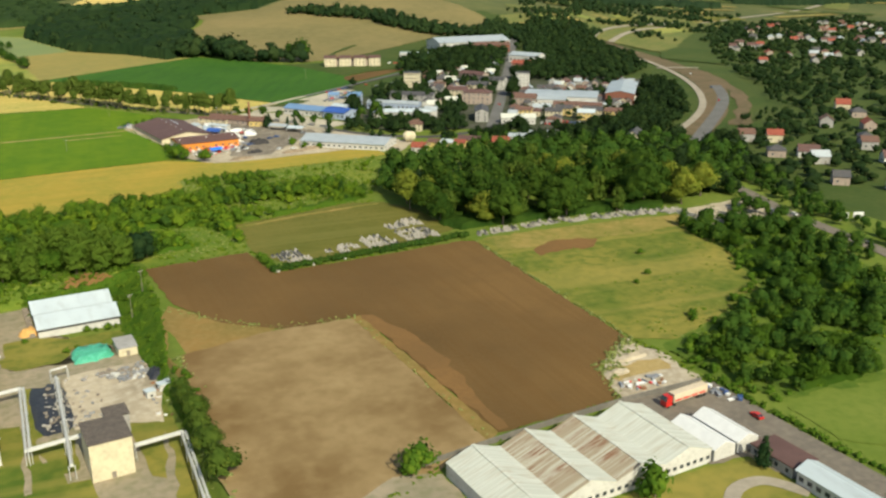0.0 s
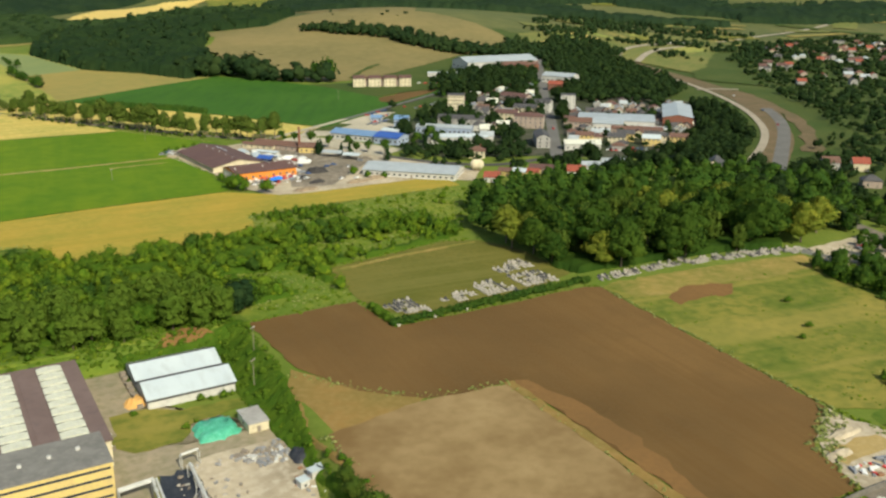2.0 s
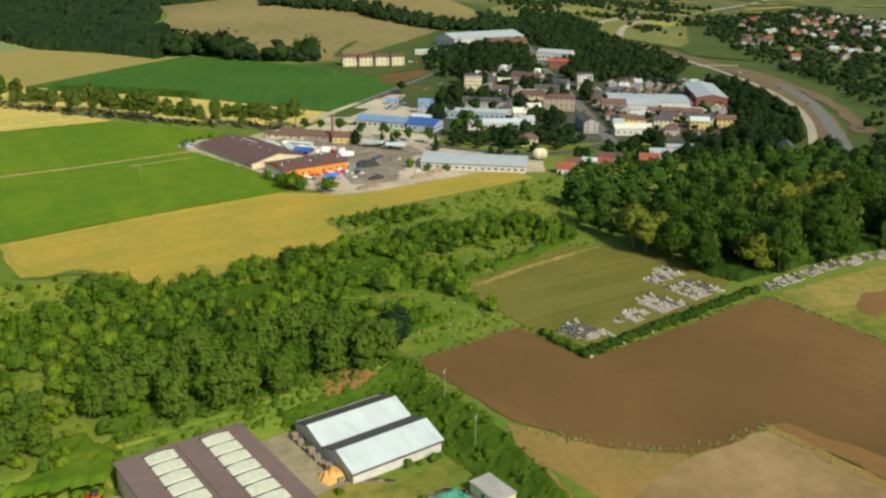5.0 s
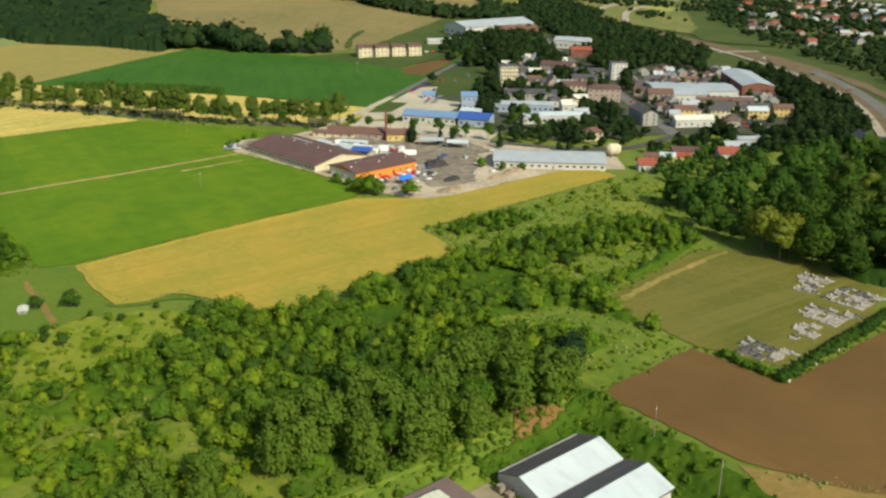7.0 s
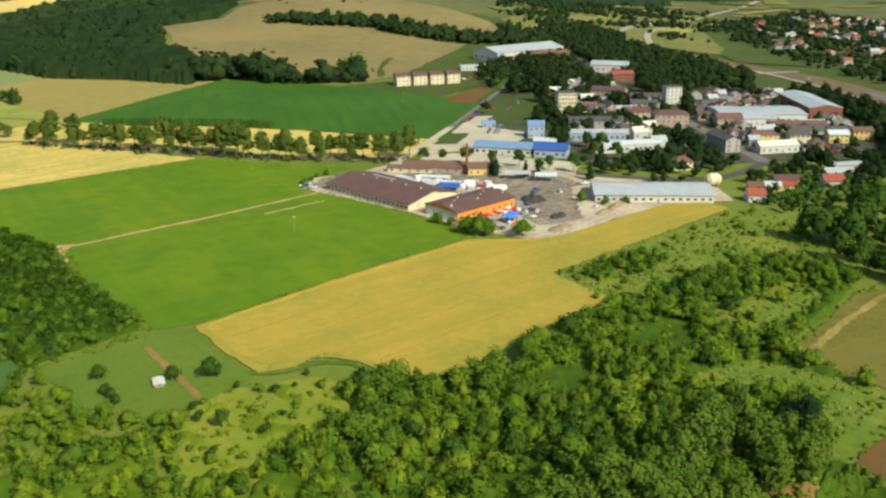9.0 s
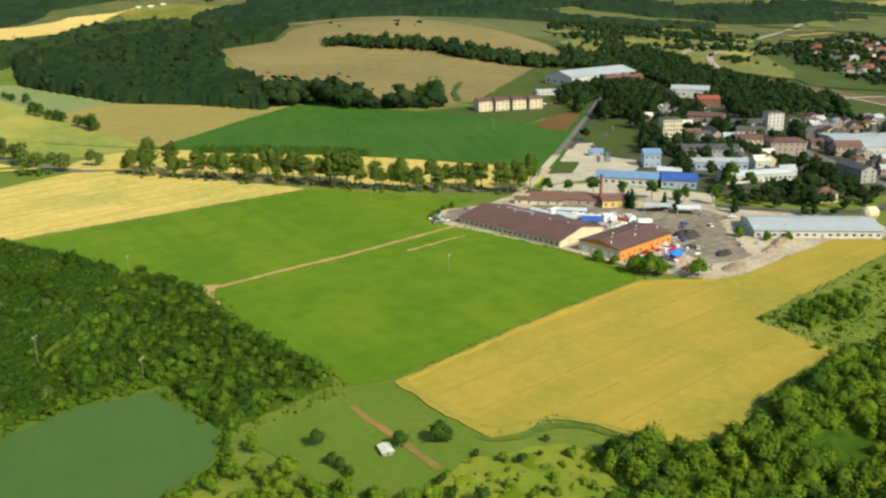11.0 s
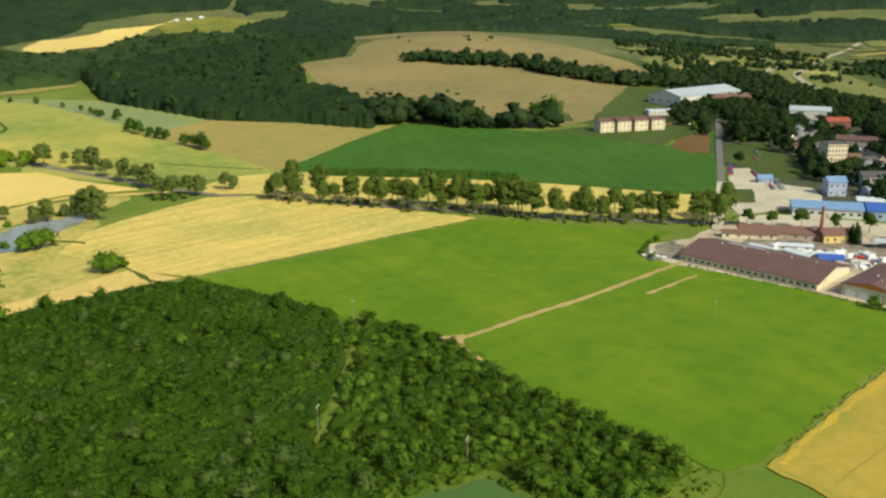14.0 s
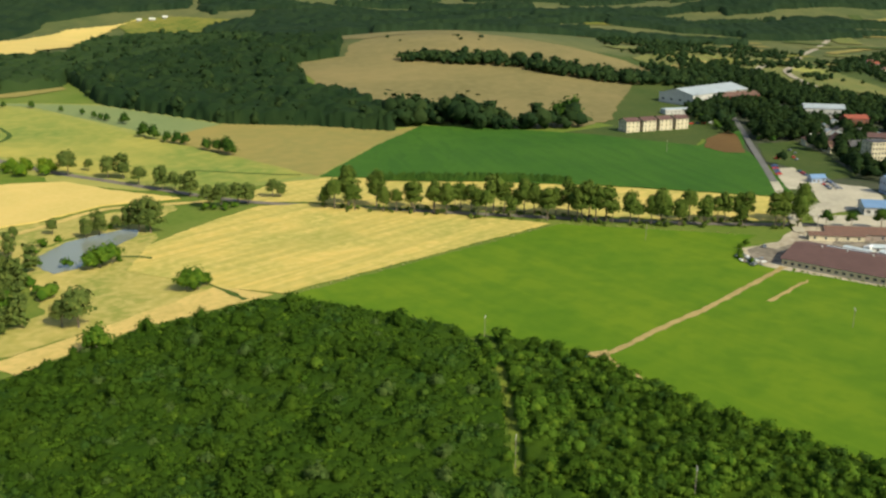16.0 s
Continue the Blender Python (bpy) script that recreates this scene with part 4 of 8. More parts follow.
YARDBUSH = [tree(8.5, 7.0, 0.2, "round", OLIVELEAF, "large round bush between yard and fallow", "bush", "yard edge bushes", lumps=16, sprays=900, spray=0.4, seed=s, core=0.8) for s in (69, 70)]
plant(YARDBUSH, [(50.5, 276, 0.8), (52, 266, 0.95), (52, 252, 0.7), (52, 241, 1.05), (51, 231, 1.0), (51, 221, 1.05), (49.5, 205, 1.3), (51, 213, 0.8), (53, 259, 0.6)], (0.95, 1.05), 60)
wood("yard_weeds", scatter([(48, 396), (60, 390), (52, 330), (50, 300), (46, 320), (50, 366), (14, 372), (-10, 392)], 2.4, 65, keep=0.9), TUFT + BUSH[:3], SCRUBLEAF, "green weeds and low bushes", "bushes", seed=66, sizes=(0.4, 0.95))
wood("lawn_bushes", [(33, 322, 1.0), (36, 321, 0.8), (40, 320, 1.1), (43, 321, 0.9), (46, 317, 1.0), (28, 308, 0.8), (24, 306, 1.1), (47, 323, 1.0), (13, 322, 0.9)], BUSH, SCRUBLEAF, "rounded bushes on the works lawn", "bushes", seed=68, sizes=(0.7, 1.0), on=land)

border = [(63, 326), (72, 316), (80, 305), (88, 296), (96, 290), (110, 287), (124, 287)]
line = [(ax + (bx - ax) * f, ay + (by - ay) * f, rng.uniform(0.5, 1.0)) for (ax, ay), (bx, by) in zip(border, border[1:]) for f in np.linspace(0, 1, 44)]
wood("border_weeds", [(x + rng.normal(0, 1.0), y + rng.normal(0, 1.0), k) for x, y, k in line if rng.random() < 0.75], BUSH, WEEDLEAF, "pale flowering weeds along the ploughed edge", "weeds", seed=67, sizes=(0.14, 0.42))


def edging(name, line, gap, leaf, label, seed, spread=0.7, keep=0.7, size=(0.35, 0.8)):
    """Tufts of growth along a field border."""
    r = np.random.default_rng(seed)
    spots = []
    for (ax, ay), (bx, by) in zip(line, line[1:]):
        for k in range(max(1, int(math.hypot(bx - ax, by - ay) / gap))):
            f = k * gap / math.hypot(bx - ax, by - ay)
            if r.random() < keep and noise.noise((ax + (bx - ax) * f, (ay + (by - ay) * f) / 5, seed)) > -0.35:
                spots.append((ax + (bx - ax) * f + r.normal(0, spread), ay + (by - ay) * f + r.normal(0, spread), 1.0))
    wood(name, spots, TUFT, leaf, label, "weeds", seed=seed, sizes=size)


edging("plough_edge_weeds", [(67, 377), (111, 378)], 0.9, BRIGHTLEAF, "green weeds along the ploughed field", 601, 1.2, 0.8)
edging("plough_edge_weeds", [(112, 377), (112.5, 346), (202, 346), (209, 342)], 1.0, BRIGHTLEAF, "low weeds between plough and hedge", 602)
edging("plough_edge_weeds", [(208.5, 342), (198.5, 222), (188, 215), (173, 207)], 1.0, WEEDLEAF, "dry pale weeds between plough and meadow", 603)
edging("strip_weeds", [(122, 286), (121.5, 230), (121, 187)], 1.0, WEEDLEAF, "dry pale grass between bare fields", 604, 0.8, 0.7, (0.25, 0.6))
edging("fallow_edge_weeds", [(58, 284), (52, 240), (49, 205), (48, 178)], 0.9, WEEDLEAF, "pale grass beside the fallow field", 605, 1.4)
edging("fallow_edge_weeds", [(70, 170), (104, 182), (128, 188), (166, 187.5)], 0.9, BRIGHTLEAF, "weeds along the shed wall", 606, 0.8)
edging("dump_weeds", [(197, 221), (186, 215), (174, 206), (171, 196), (167, 189)], 0.6, WEEDLEAF, "pale weeds round the dumping ground", 607, 1.6, 0.9, (0.4, 0.9))
edging("dump_weeds", [(199, 221), (200, 203), (197, 186)], 0.7, BRIGHTLEAF, "green weeds beside the dumping ground", 608, 1.0, 0.9)
edging("wheat_edge_weeds", [(-15, 570.5), (30, 575), (77, 577.5), (121, 578.5)], 1.2, BRIGHTLEAF, "green tufts between wheat and crop", 609, 0.6, 0.6, (0.25, 0.55))
edging("wheat_edge_weeds", [(-17, 524), (-8, 520), (4, 520), (8, 509), (12, 495), (21, 484), (40, 478), (56, 486), (111, 487), (116, 521), (250, 525)], 1.1, WEEDLEAF, "pale dry grass along the wheat", 610, 1.3, 0.8)
edging("crop_edge_weeds", [(-36, 729), (-21, 693), (-28, 645), (-28, 577)], 1.1, BRIGHTLEAF, "rough tufts between wood and crop", 611, 1.5, 0.8, (0.4, 0.9))
edging("crop_edge_weeds", [(-57, 816), (110, 810), (165, 726)], 1.6, WEEDLEAF, "dry tufts between crop and stubble", 612, 0.9, 0.6, (0.4, 0.8))
edging("lawn_edge_weeds", [(117, 421), (184, 431), (199, 425)], 1.0, BRIGHTLEAF, "rough tufts along the cemetery lawn", 613, 1.2, 0.8)
edging("track_weeds", [(-24, 692), (17, 692), (70, 693), (122, 695)], 1.4, BRIGHTLEAF, "tufts along the dirt track", 614, 0.7, 0.5, (0.2, 0.4))
edging("lane_hedge", [(200.5, 186), (200.8, 160), (201, 130), (202, 104)], 0.8, WOODLEAF, "dark low hedge along the lane", 616, 0.6, 0.95, (0.7, 1.3))
edging("yard_edge_weeds", [(124, 574), (130, 600), (128, 632), (121, 692)], 1.2, BRIGHTLEAF, "weeds along the farm yard", 615, 1.0, 0.7)

wild = scatter([(212, 336), (312, 326), (304, 290), (286, 252), (262, 232), (214, 216), (204, 240)], 4.6, 411, keep=0.6, drift=(13, -0.1)) + scatter([(206, 232), (262, 232), (286, 252), (270, 226), (214, 206)], 2.8, 412, keep=0.8)
a, b = shared(wild, (0.75, 0.25), 413)
wood("meadow_tufts", a, TUFT, BRIGHTLEAF, "green tufts over the olive meadow", "weeds", seed=414, sizes=(0.25, 0.6))
wood("meadow_herbs", b, TUFT, WEEDLEAF, "pale dry herbs over the olive meadow", "weeds", seed=415, sizes=(0.25, 0.55))
# cemetery: grove and hedge
grove = [(200, 440), (206, 398), (210, 362), (240, 356), (282, 351), (322, 341), (386, 348), (420, 380), (440, 412), (414, 470), (330, 482), (260, 480), (221, 478)]
spots = scatter(grove, 12.5, 71, lo=0.8, hi=1.25)
rear = [q for q in spots if q[1] > 425 or q[0] > 360]
a, b, c = shared([q for q in spots if q[1] <= 425 and q[0] <= 360], (0.58, 0.20, 0.22), 72)
G1 = [tree(19.0, 19.0, 0.8, "round", GROVEDARK, "large dark broadleaf tree in the cemetery grove", group="cemetery grove", lumps=34, sprays=1900, spray=0.66, seed=s) for s in (73, 74, 75)]
plant(G1, a, (0.9, 1.12), 76)
G2 = [tree(10.5, 19.0, 1.2, "plume", OLIVELEAF, "tall narrow broadleaf tree in the cemetery grove", group="cemetery grove", lumps=18, sprays=850, spray=0.58, seed=s) for s in (77, 78)]
plant(G2, b, (0.85, 1.1), 79)
G3 = [tree(14.5, 18.0, 0.8, "round", GROVELEAF, "pale green round tree in the cemetery grove", group="cemetery grove", lumps=26, sprays=1400, spray=0.6, seed=s) for s in (80, 81)]
plant(G3, c, (0.85, 1.1), 82)
wood("rear_grove", rear, models(6, 88, 11.5, 15.5, 0.5, 12, 180, 1.1, level=1), DARKLEAF, "deep green broadleaf trees behind the grove", "trees", seed=87, sizes=(0.85, 1.1))
canopy("grove_skirt", [(206, 372), (212, 361), (240, 358), (282, 353), (322, 343), (334, 354), (284, 370), (240, 376), (212, 384)], 5.5, 1.5, 3.0, GROVEDARK, "dark leafy skirt of the cemetery grove", 490)
hedge_spots = [(113 + 0.9 * k * 1.0, 347.6 + 2.6 * min(1, k / 100), 1) for k in range(0, 108, 2)]
wood("cemetery_hedge", [(x, y + rng.uniform(-1.2, 1.2), 0.8) for x, y, _ in hedge_spots for _q in (0, 1, 2)], BUSH, DARKLEAF, "clipped dense hedge along the cemetery", "hedge", seed=83, sizes=(1.0, 1.5))
wood("cemetery_hedge_end", [(113.5 + rng.uniform(-1, 1), 351 + k * 1.3, 0.8) for k in range(14)], BUSH, WOODLEAF, "overgrown hedge end beside the lawn", "hedge", seed=84, sizes=(1.0, 1.5))

# scrub towards the right-hand road
scrub = [(308, 318), (345, 306), (352, 272), (334, 225), (290, 185), (248, 162), (216, 166), (205, 184), (214, 208), (276, 230), (296, 264)]
area("scrub_floor", [(310, 320), (345, 306), (354, 272), (336, 222), (290, 182), (248, 158), (214, 163), (203, 184), (205, 212), (240, 222), (276, 230), (296, 264)], WEEDFLOOR, "rough green growth under roadside scrub", up=0.1, ragged=2)
canopy("roadside_understorey", scrub, 3.6, 1.3, 2.0, THICKLEAF, "closed green undergrowth of the roadside scrub", 484, drift=(26, 26, 0.0))
spots = scatter(scrub, 5.0, 91, keep=0.92, drift=(17, -0.22))
a, b, c = shared(spots, (0.34, 0.44, 0.22), 92)
wood("roadside_scrub_pale", c, SMALL, SCRUBLEAF, "lighter scrub trees beside the road", seed=97, sizes=(0.4, 0.85))
wood("roadside_scrub", a, SMALL, THICKLEAF, "scrub woodland beside the road", seed=93, sizes=(0.5, 1.3))
wood("roadside_scrub_dark", b, SMALL, DARKLEAF, "dark scrub trees beside the road", seed=94, sizes=(0.7, 1.6))
wood("roadside_herbs", scatter(scrub, 2.8, 98, keep=0.7), TUFT, BRIGHTLEAF, "rough green herbs between the scrub trees", "weeds", seed=99, sizes=(0.4, 1.0))
wood("meadow_bushes", scatter([(203, 214), (230, 228), (276, 238), (296, 275), (308, 318), (318, 326), (300, 262), (276, 226), (214, 204), (204, 184), (215, 164), (208, 160), (199, 186)], 3.4, 95, keep=0.6, drift=(14, -0.2)), BUSH, WOODLEAF, "small bushes on the meadow edge", "bushes", seed=96)

# far woods on the hills
far_dark = [(239, 1082), (205, 1142), (152, 1196), (112, 1342), (168, 1550), (346, 1688), (560, 1720), (540, 1520), (505, 1482), (452, 1420), (370, 1434), (322, 1432), (350, 1374), (330, 1322), (284, 1262), (312, 1236), (294, 1182), (278, 1124)]
canopy("hill_forest", far_dark, 11.0, 3.6, 13.0, FARLEAF, "dark mixed forest below the hill", 111)
wood("hill_forest_trees", scatter(far_dark, 21, 112, lo=0.7, hi=1.4), FARLOW, FARLEAF, "taller dark trees over the hill forest", seed=112, sizes=(0.95, 1.35))
wood("hill_edge_trees", scatter([(242, 1080), (284, 1122), (300, 1120), (330, 1030), (372, 996), (366, 990), (322, 1012), (270, 1084)], 9.0, 113, keep=0.9, lo=0.6, hi=1.5), FARLOW, FARLEAF, "dark trees along the foot of the hill", seed=114, sizes=(1.1, 1.8))
wood("hill_crest_trees", scatter([(469, 1338), (523, 1257), (556, 1227), (571, 1149), (598, 1090), (634, 1104), (608, 1165), (594, 1244), (552, 1284), (500, 1348)], 8.0, 115, keep=0.95), FARLOW, FARLEAF, "dark belt of trees over the hill crest", seed=116, sizes=(0.8, 1.35))
wood("hill_crest_trees", scatter([(598, 1090), (640, 1122), (700, 1112), (732, 1060), (700, 1035), (640, 1062)], 8.5, 152, keep=0.9), FARLOW, FARLEAF, "dark belt of trees below the hill crest", seed=153, sizes=(0.7, 1.2))
wood("hill_top_bushes", scatter([(520, 1400), (600, 1420), (680, 1330), (690, 1400), (640, 1490), (560, 1500)], 26, 150, keep=0.35, jitter=0.5), FARMIN, FARLEAF, "dark bushes scattered over the hill top", "bushes", seed=151, sizes=(0.3, 0.6))
slope_poly = [(-420, 1500), (-60, 1456), (44, 1470), (132, 1478), (172, 1552), (350, 1690), (560, 1722), (690, 1960), (700, 2230), (640, 2330), (560, 2330), (440, 2130), (340, 1950), (262, 2020), (240, 2160), (-60, 2200), (-520, 2000)]
canopy("slope_forest", slope_poly, 13.0, 4.6, 12.0, MIDLEAF, "green forest rising behind the hill wood", 117)
wood("slope_forest_trees", scatter(slope_poly, 34, 118, lo=0.7, hi=1.4), FARLOW, FARLEAF, "taller dark trees over the slope forest", seed=119, sizes=(0.9, 1.4))
ridge_poly = [(-1000, 2300), (-520, 2030), (-60, 2230), (240, 2190), (330, 2290), (420, 2410), (560, 2560), (720, 2560), (860, 2480), (1000, 2700), (1200, 3400), (-300, 3700), (-1200, 3100)]
canopy("ridge_forest", ridge_poly, 17.0, 8.0, 14.0, RIDGELEAF, "far dark forest over the ridge", 120)
east_poly = [(580, 1735), (720, 1660), (900, 1560), (1200, 1400), (1500, 1330), (1800, 1250), (2300, 1300), (2700, 1700), (2400, 2600), (1300, 3300), (1010, 2680), (860, 2440), (840, 2300), (720, 2200), (700, 1950)]
canopy("east_slope_forest", east_poly, 15.0, 7.5, 13.0, RIDGELEAF, "far woods broken by glades on the slopes", 121, drift=(260, 85, 0.0))


wood("left_woods", scatter([(-420, 980), (-180, 860), (-110, 880), (-120, 1000), (-200, 1200), (-60, 1420), (-300, 1600)], 9, 119, keep=0.7, drift=(60, -0.1)), FARMIN, WOODLEAF, "mixed woods beyond the pond", seed=120, sizes=(0.45, 0.8))
wood("valley_woods", scatter([(470, 910), (640, 960), (860, 1000), (940, 900), (1300, 1100), (1300, 1400), (1000, 1450), (760, 1200), (640, 1080)], 11, 121, keep=0.7, drift=(70, 0.05)), FARLOW, FARLEAF, "tree groups in the valley fields", seed=122, sizes=(0.5, 0.95))

wood("pond_brush", [(-84, 906, 1.2), (-105, 912, 1.3), (-112, 926, 1.2), (-108, 942, 1.4), (-62, 962, 1.2), (-74, 962, 1.1), (-90, 958, 1.3), (-100, 952, 1.3), (-6, 962, 1.4), (-2, 960, 1.4), (2, 956, 1.3), (8, 956, 1.1)], BUSH, WOODLEAF, "green bushes round the pond", "bushes", seed=126, sizes=(0.8, 1.6))
wood("lane_brush", scatter([(-66, 1118), (-30, 1104), (-24, 1120), (-40, 1150), (-64, 1150)], 8.0, 127, keep=0.8), SMALL, BRIGHTLEAF, "light brush beside the country road", "bushes", seed=128, sizes=(0.9, 1.5))

# far fields on the slopes and in the valley
def strip_fields():
    r = np.random.default_rng(301)
    mats = ((OLIVE, "olive strip meadow on a far slope"), (FARMEADOW, "pale green strip meadow on a far slope"), (DIMGRASS, "dull green strip meadow on a far slope"), (TANFIELD, "tan strip field on a far slope"), (DIMGRASS, "dull green strip meadow on a far slope"), (FARMEADOW, "pale green strip meadow on a far slope"))
    for k in range(64):
        d, q = r.uniform(1480, 2250), r.uniform(0.08, 0.85)
        x, y = d * (0.5 + 0.866 * q * 0.9), d * (0.866 - 0.5 * q * 0.9)
        if x < 860 and y > 1650:
            continue
        L, W, a = r.uniform(70, 170), r.uniform(18, 50), r.normal(-0.35, 0.4)
        c, sn = math.cos(a), math.sin(a)
        m, lab = mats[int(r.integers(len(mats)))]
        area("strip_field", [(x + u * L * c - v * W * sn, y + u * L * sn + v * W * c) for u, v in ((-0.5, -0.5), (0.5, -0.42), (0.48, 0.5), (-0.46, 0.45))], m, lab, up=1.6, grid=30, ragged=3, step=15)


strip_fields()
area("valley_meadow", [(722, 1110), (768, 1205), (930, 1262), (1098, 1284), (1140, 1190), (1070, 1081), (960, 1000), (850, 905), (800, 880), (800, 985), (776, 1050)], FARMEADOW, "bright valley meadow round the new road", up=1.0, grid=40, ragged=3)
area("valley_strip", [(747, 1139), (808, 1164), (816, 1094), (772, 1080)], TANFIELD, "tan wedge field in the valley", up=1.4, grid=40, ragged=2)
for k, m in enumerate((PALEGREEN, PALEWHEAT, PALEGREEN, TANFIELD, PALEGREEN)):
    area("valley_strip", [(838 + 42 * k, 1150 + 12 * k), (858 + 42 * k, 1156 + 12 * k), (850 + 48 * k, 1222 + 12 * k), (828 + 48 * k, 1214 + 12 * k)], m, "narrow ripe strip field in the valley", up=1.4, grid=40, ragged=2)
area("valley_strip", [(960, 1085), (1030, 1098), (1010, 1050), (940, 1030)], PALEGREEN, "pale strip field inside the road's curve", up=1.4, grid=40, ragged=2)
area("far_meadow", [(758, 830), (800, 880), (960, 1000), (1140, 1180), (1260, 1180), (1000, 950), (880, 850), (790, 760)], DIMGRASS, "dull green meadow beyond the bypass", up=0.9, grid=40, ragged=3)

# roadside avenue
road_line = [(203, 716), (172, 748), (142, 787), (117, 822), (90, 862), (60, 905), (46, 928)]
ave = []
for (ax, ay), (bx, by) in zip(road_line, road_line[1:]):
    n = int(math.hypot(bx - ax, by - ay) / 4.2)
    for k in range(n):
        f = (k + rng.uniform(0.1, 0.9)) / n
        nx, ny = (by - ay), -(bx - ax)
        L = math.hypot(nx, ny)
        o = rng.choice((-5.5, 5.5))
        if rng.random() < 0.86:
            ave.append((ax + (bx - ax) * f + nx / L * o, ay + (by - ay) * f + ny / L * o, rng.uniform(0.85, 1.35)))
AVE = [tree(8.5, 16.0, 4.0, form, AVELEAF, "leafy roadside lime tree with a bare trunk", group="roadside avenue", lumps=18, sprays=1150, spray=0.58, seed=s, core=0.46) for s, form in ((131, "plume"), (132, "round"), (133, "plume"), (148, "upright"))]
plant(AVE, ave, (0.85, 1.15), 134)
wood("avenue_brush", [(x + rng.normal(0, 3), y + rng.normal(0, 3), rng.uniform(0.5, 1.1)) for x, y, _ in ave for _q in (0, 1)], BUSH, AVELEAF, "low brush under the roadside trees", "bushes", seed=147)
pond_wood = scatter([(-215, 852), (-150, 850), (-138, 868), (-126, 900), (-118, 918), (-112, 946), (-118, 968), (-240, 966)], 8.5, 123, keep=0.9)
POND = [tree(9.5, 15.0, 1.8, form, POPLARLEAF, "grey-green willow beside the pond road", group="pond trees", lumps=18, sprays=1100, spray=0.66, seed=s, core=0.48) for s, form in ((135, "plume"), (136, "round"))]
plant(POND, [(-25, 1096, 1.2, 1), (-9, 1102, 0.65), (-9, 1074, 1.1, 1), (-3, 1066, 1.2), (-4, 1043, 0.85), (0, 1022, 1.1), (5, 1016, 1.0), (4, 996, 1.1), (-2, 966, 1.1, 1), (3, 961, 1.15), (13, 960, 1.0, 1), (18, 957, 0.9), (38, 962, 0.85, 1), (42, 960, 0.7), (-50, 941, 1.25, 0), (-53, 947, 1.1, 0), (-55, 955, 0.85), (-60, 957, 0.6), (-87, 971, 0.7, 1), (-132, 839, 1.15, 1), (-136, 844, 0.8), (-78, 953, 0.8, 0), (-71, 953.5, 0.9, 0), (-104, 976, 0.5, 1)], (0.9, 1.1), 137)
wood("pond_wood", pond_wood, models(5, 370, 9.0, 13.0, 1.0, 12, 240, 0.85, "plume", 1, core=0.6), POPLARLEAF, "dense grey-green trees beside the pond", seed=124, sizes=(0.6, 1.15))
SINGLE = [tree(6.0, 6.0, 0.3, "round", WOODLEAF, "round green bush standing alone in a field", "bush", "lone bushes", lumps=7, sprays=220, spray=0.5, seed=138)]
plant(SINGLE, [(-83, 848, 1.75), (-79, 846, 1.5), (-73, 850, 0.85), (-118, 815, 1.2), (-138, 811, 1.7), (-99, 903, 1.6), (-94, 903, 1.75), (-88, 904, 1.6), (95, 182, 1.45), (93, 181, 0.9), (141, 143.5, 1.5), (247, 268, 0.5), (262, 290, 0.55), (236, 262, 0.45), (128, 606, 0.9), (127, 584, 1.5), (130, 579, 1.7), (133, 576, 1.3), (142, 563.5, 1.4), (130, 598, 0.8), (120.5, 711, 0.5), (124, 713, 0.6), (130, 716, 0.5), (136, 719, 0.6), (143, 720, 0.7), (117.5, 704, 0.5), (212, 572, 0.8), (220, 566, 0.7), (208, 585, 0.9)], (0.9, 1.1), 139)
PLOTTREE = [tree(4.2, 5.5, 0.8, "round", DARKLEAF, "small dark fruit tree in a garden plot", group="garden plot trees", lumps=6, sprays=200, spray=0.4, seed=140)]
plant(PLOTTREE, [(-57, 551, 1.15), (-59, 541, 0.85), (-59, 537.5, 0.8), (-59.3, 533, 0.8), (-61.5, 520, 0.9), (-40.5, 535.5, 1.2), (-30.5, 531, 1.35), (-28.5, 529.5, 1.0), (-44, 514, 0.7), (-46, 507.5, 0.9), (-43, 500, 1.15), (-52, 488, 0.8), (-21.5, 507.5, 0.75), (-28, 518.5, 0.55), (-8, 511.5, 0.5), (-24, 512, 0.5), (-15, 507, 0.5), (-36, 489, 0.7), (-27, 494, 0.55)], (0.9, 1.1), 141)
FIELDTREE = [tree(11.0, 12.5, 0.5, "round", DARKLEAF, "dark broadleaf tree in a field hedge", group="field hedge trees", lumps=9, sprays=240, spray=0.9, seed=142)]
plant(FIELDTREE, [(86, 1084, 0.95), (88, 1092, 1.0), (86, 1100, 0.85), (84, 1112, 0.8), (82, 1138, 0.7), (80, 1146, 0.8), (77, 1156, 0.8), (74, 1172, 0.95), (73, 1184, 1.0), (86, 1242, 0.8), (80, 1262, 0.55), (79, 1272, 0.5), (78, 1282, 0.5), (77, 1302, 0.5), (70, 1330, 0.4), (57, 1362, 0.55), (40, 1380, 0.5), (372, 1000, 1.9), (360, 1006, 1.7)], (0.9, 1.1), 143)
SPRUCE = [tree(4.6, 9.5, 0.4, "cone", NEEDLE, "pointed dark spruce beside the yard", group="yard spruces", lumps=8, sprays=260, spray=0.45, seed=144)]
plant(SPRUCE, [(224, 640), (228, 634), (212, 652, 1.1), (215, 654, 1.2), (213, 656, 1.0), (245, 610, 1.1), (175.5, 140.5, 0.95), (292, 640, 1.1)], (0.9, 1.1), 145)
canopy("crop_hedge", [(108, 958), (113, 962), (148, 926), (178, 897), (198, 866), (194, 863), (173, 893), (143, 922)], 2.2, 0.8, 5.0, DARKLEAF, "tall dark hedge strip beside the crop field", 146, category="hedge")


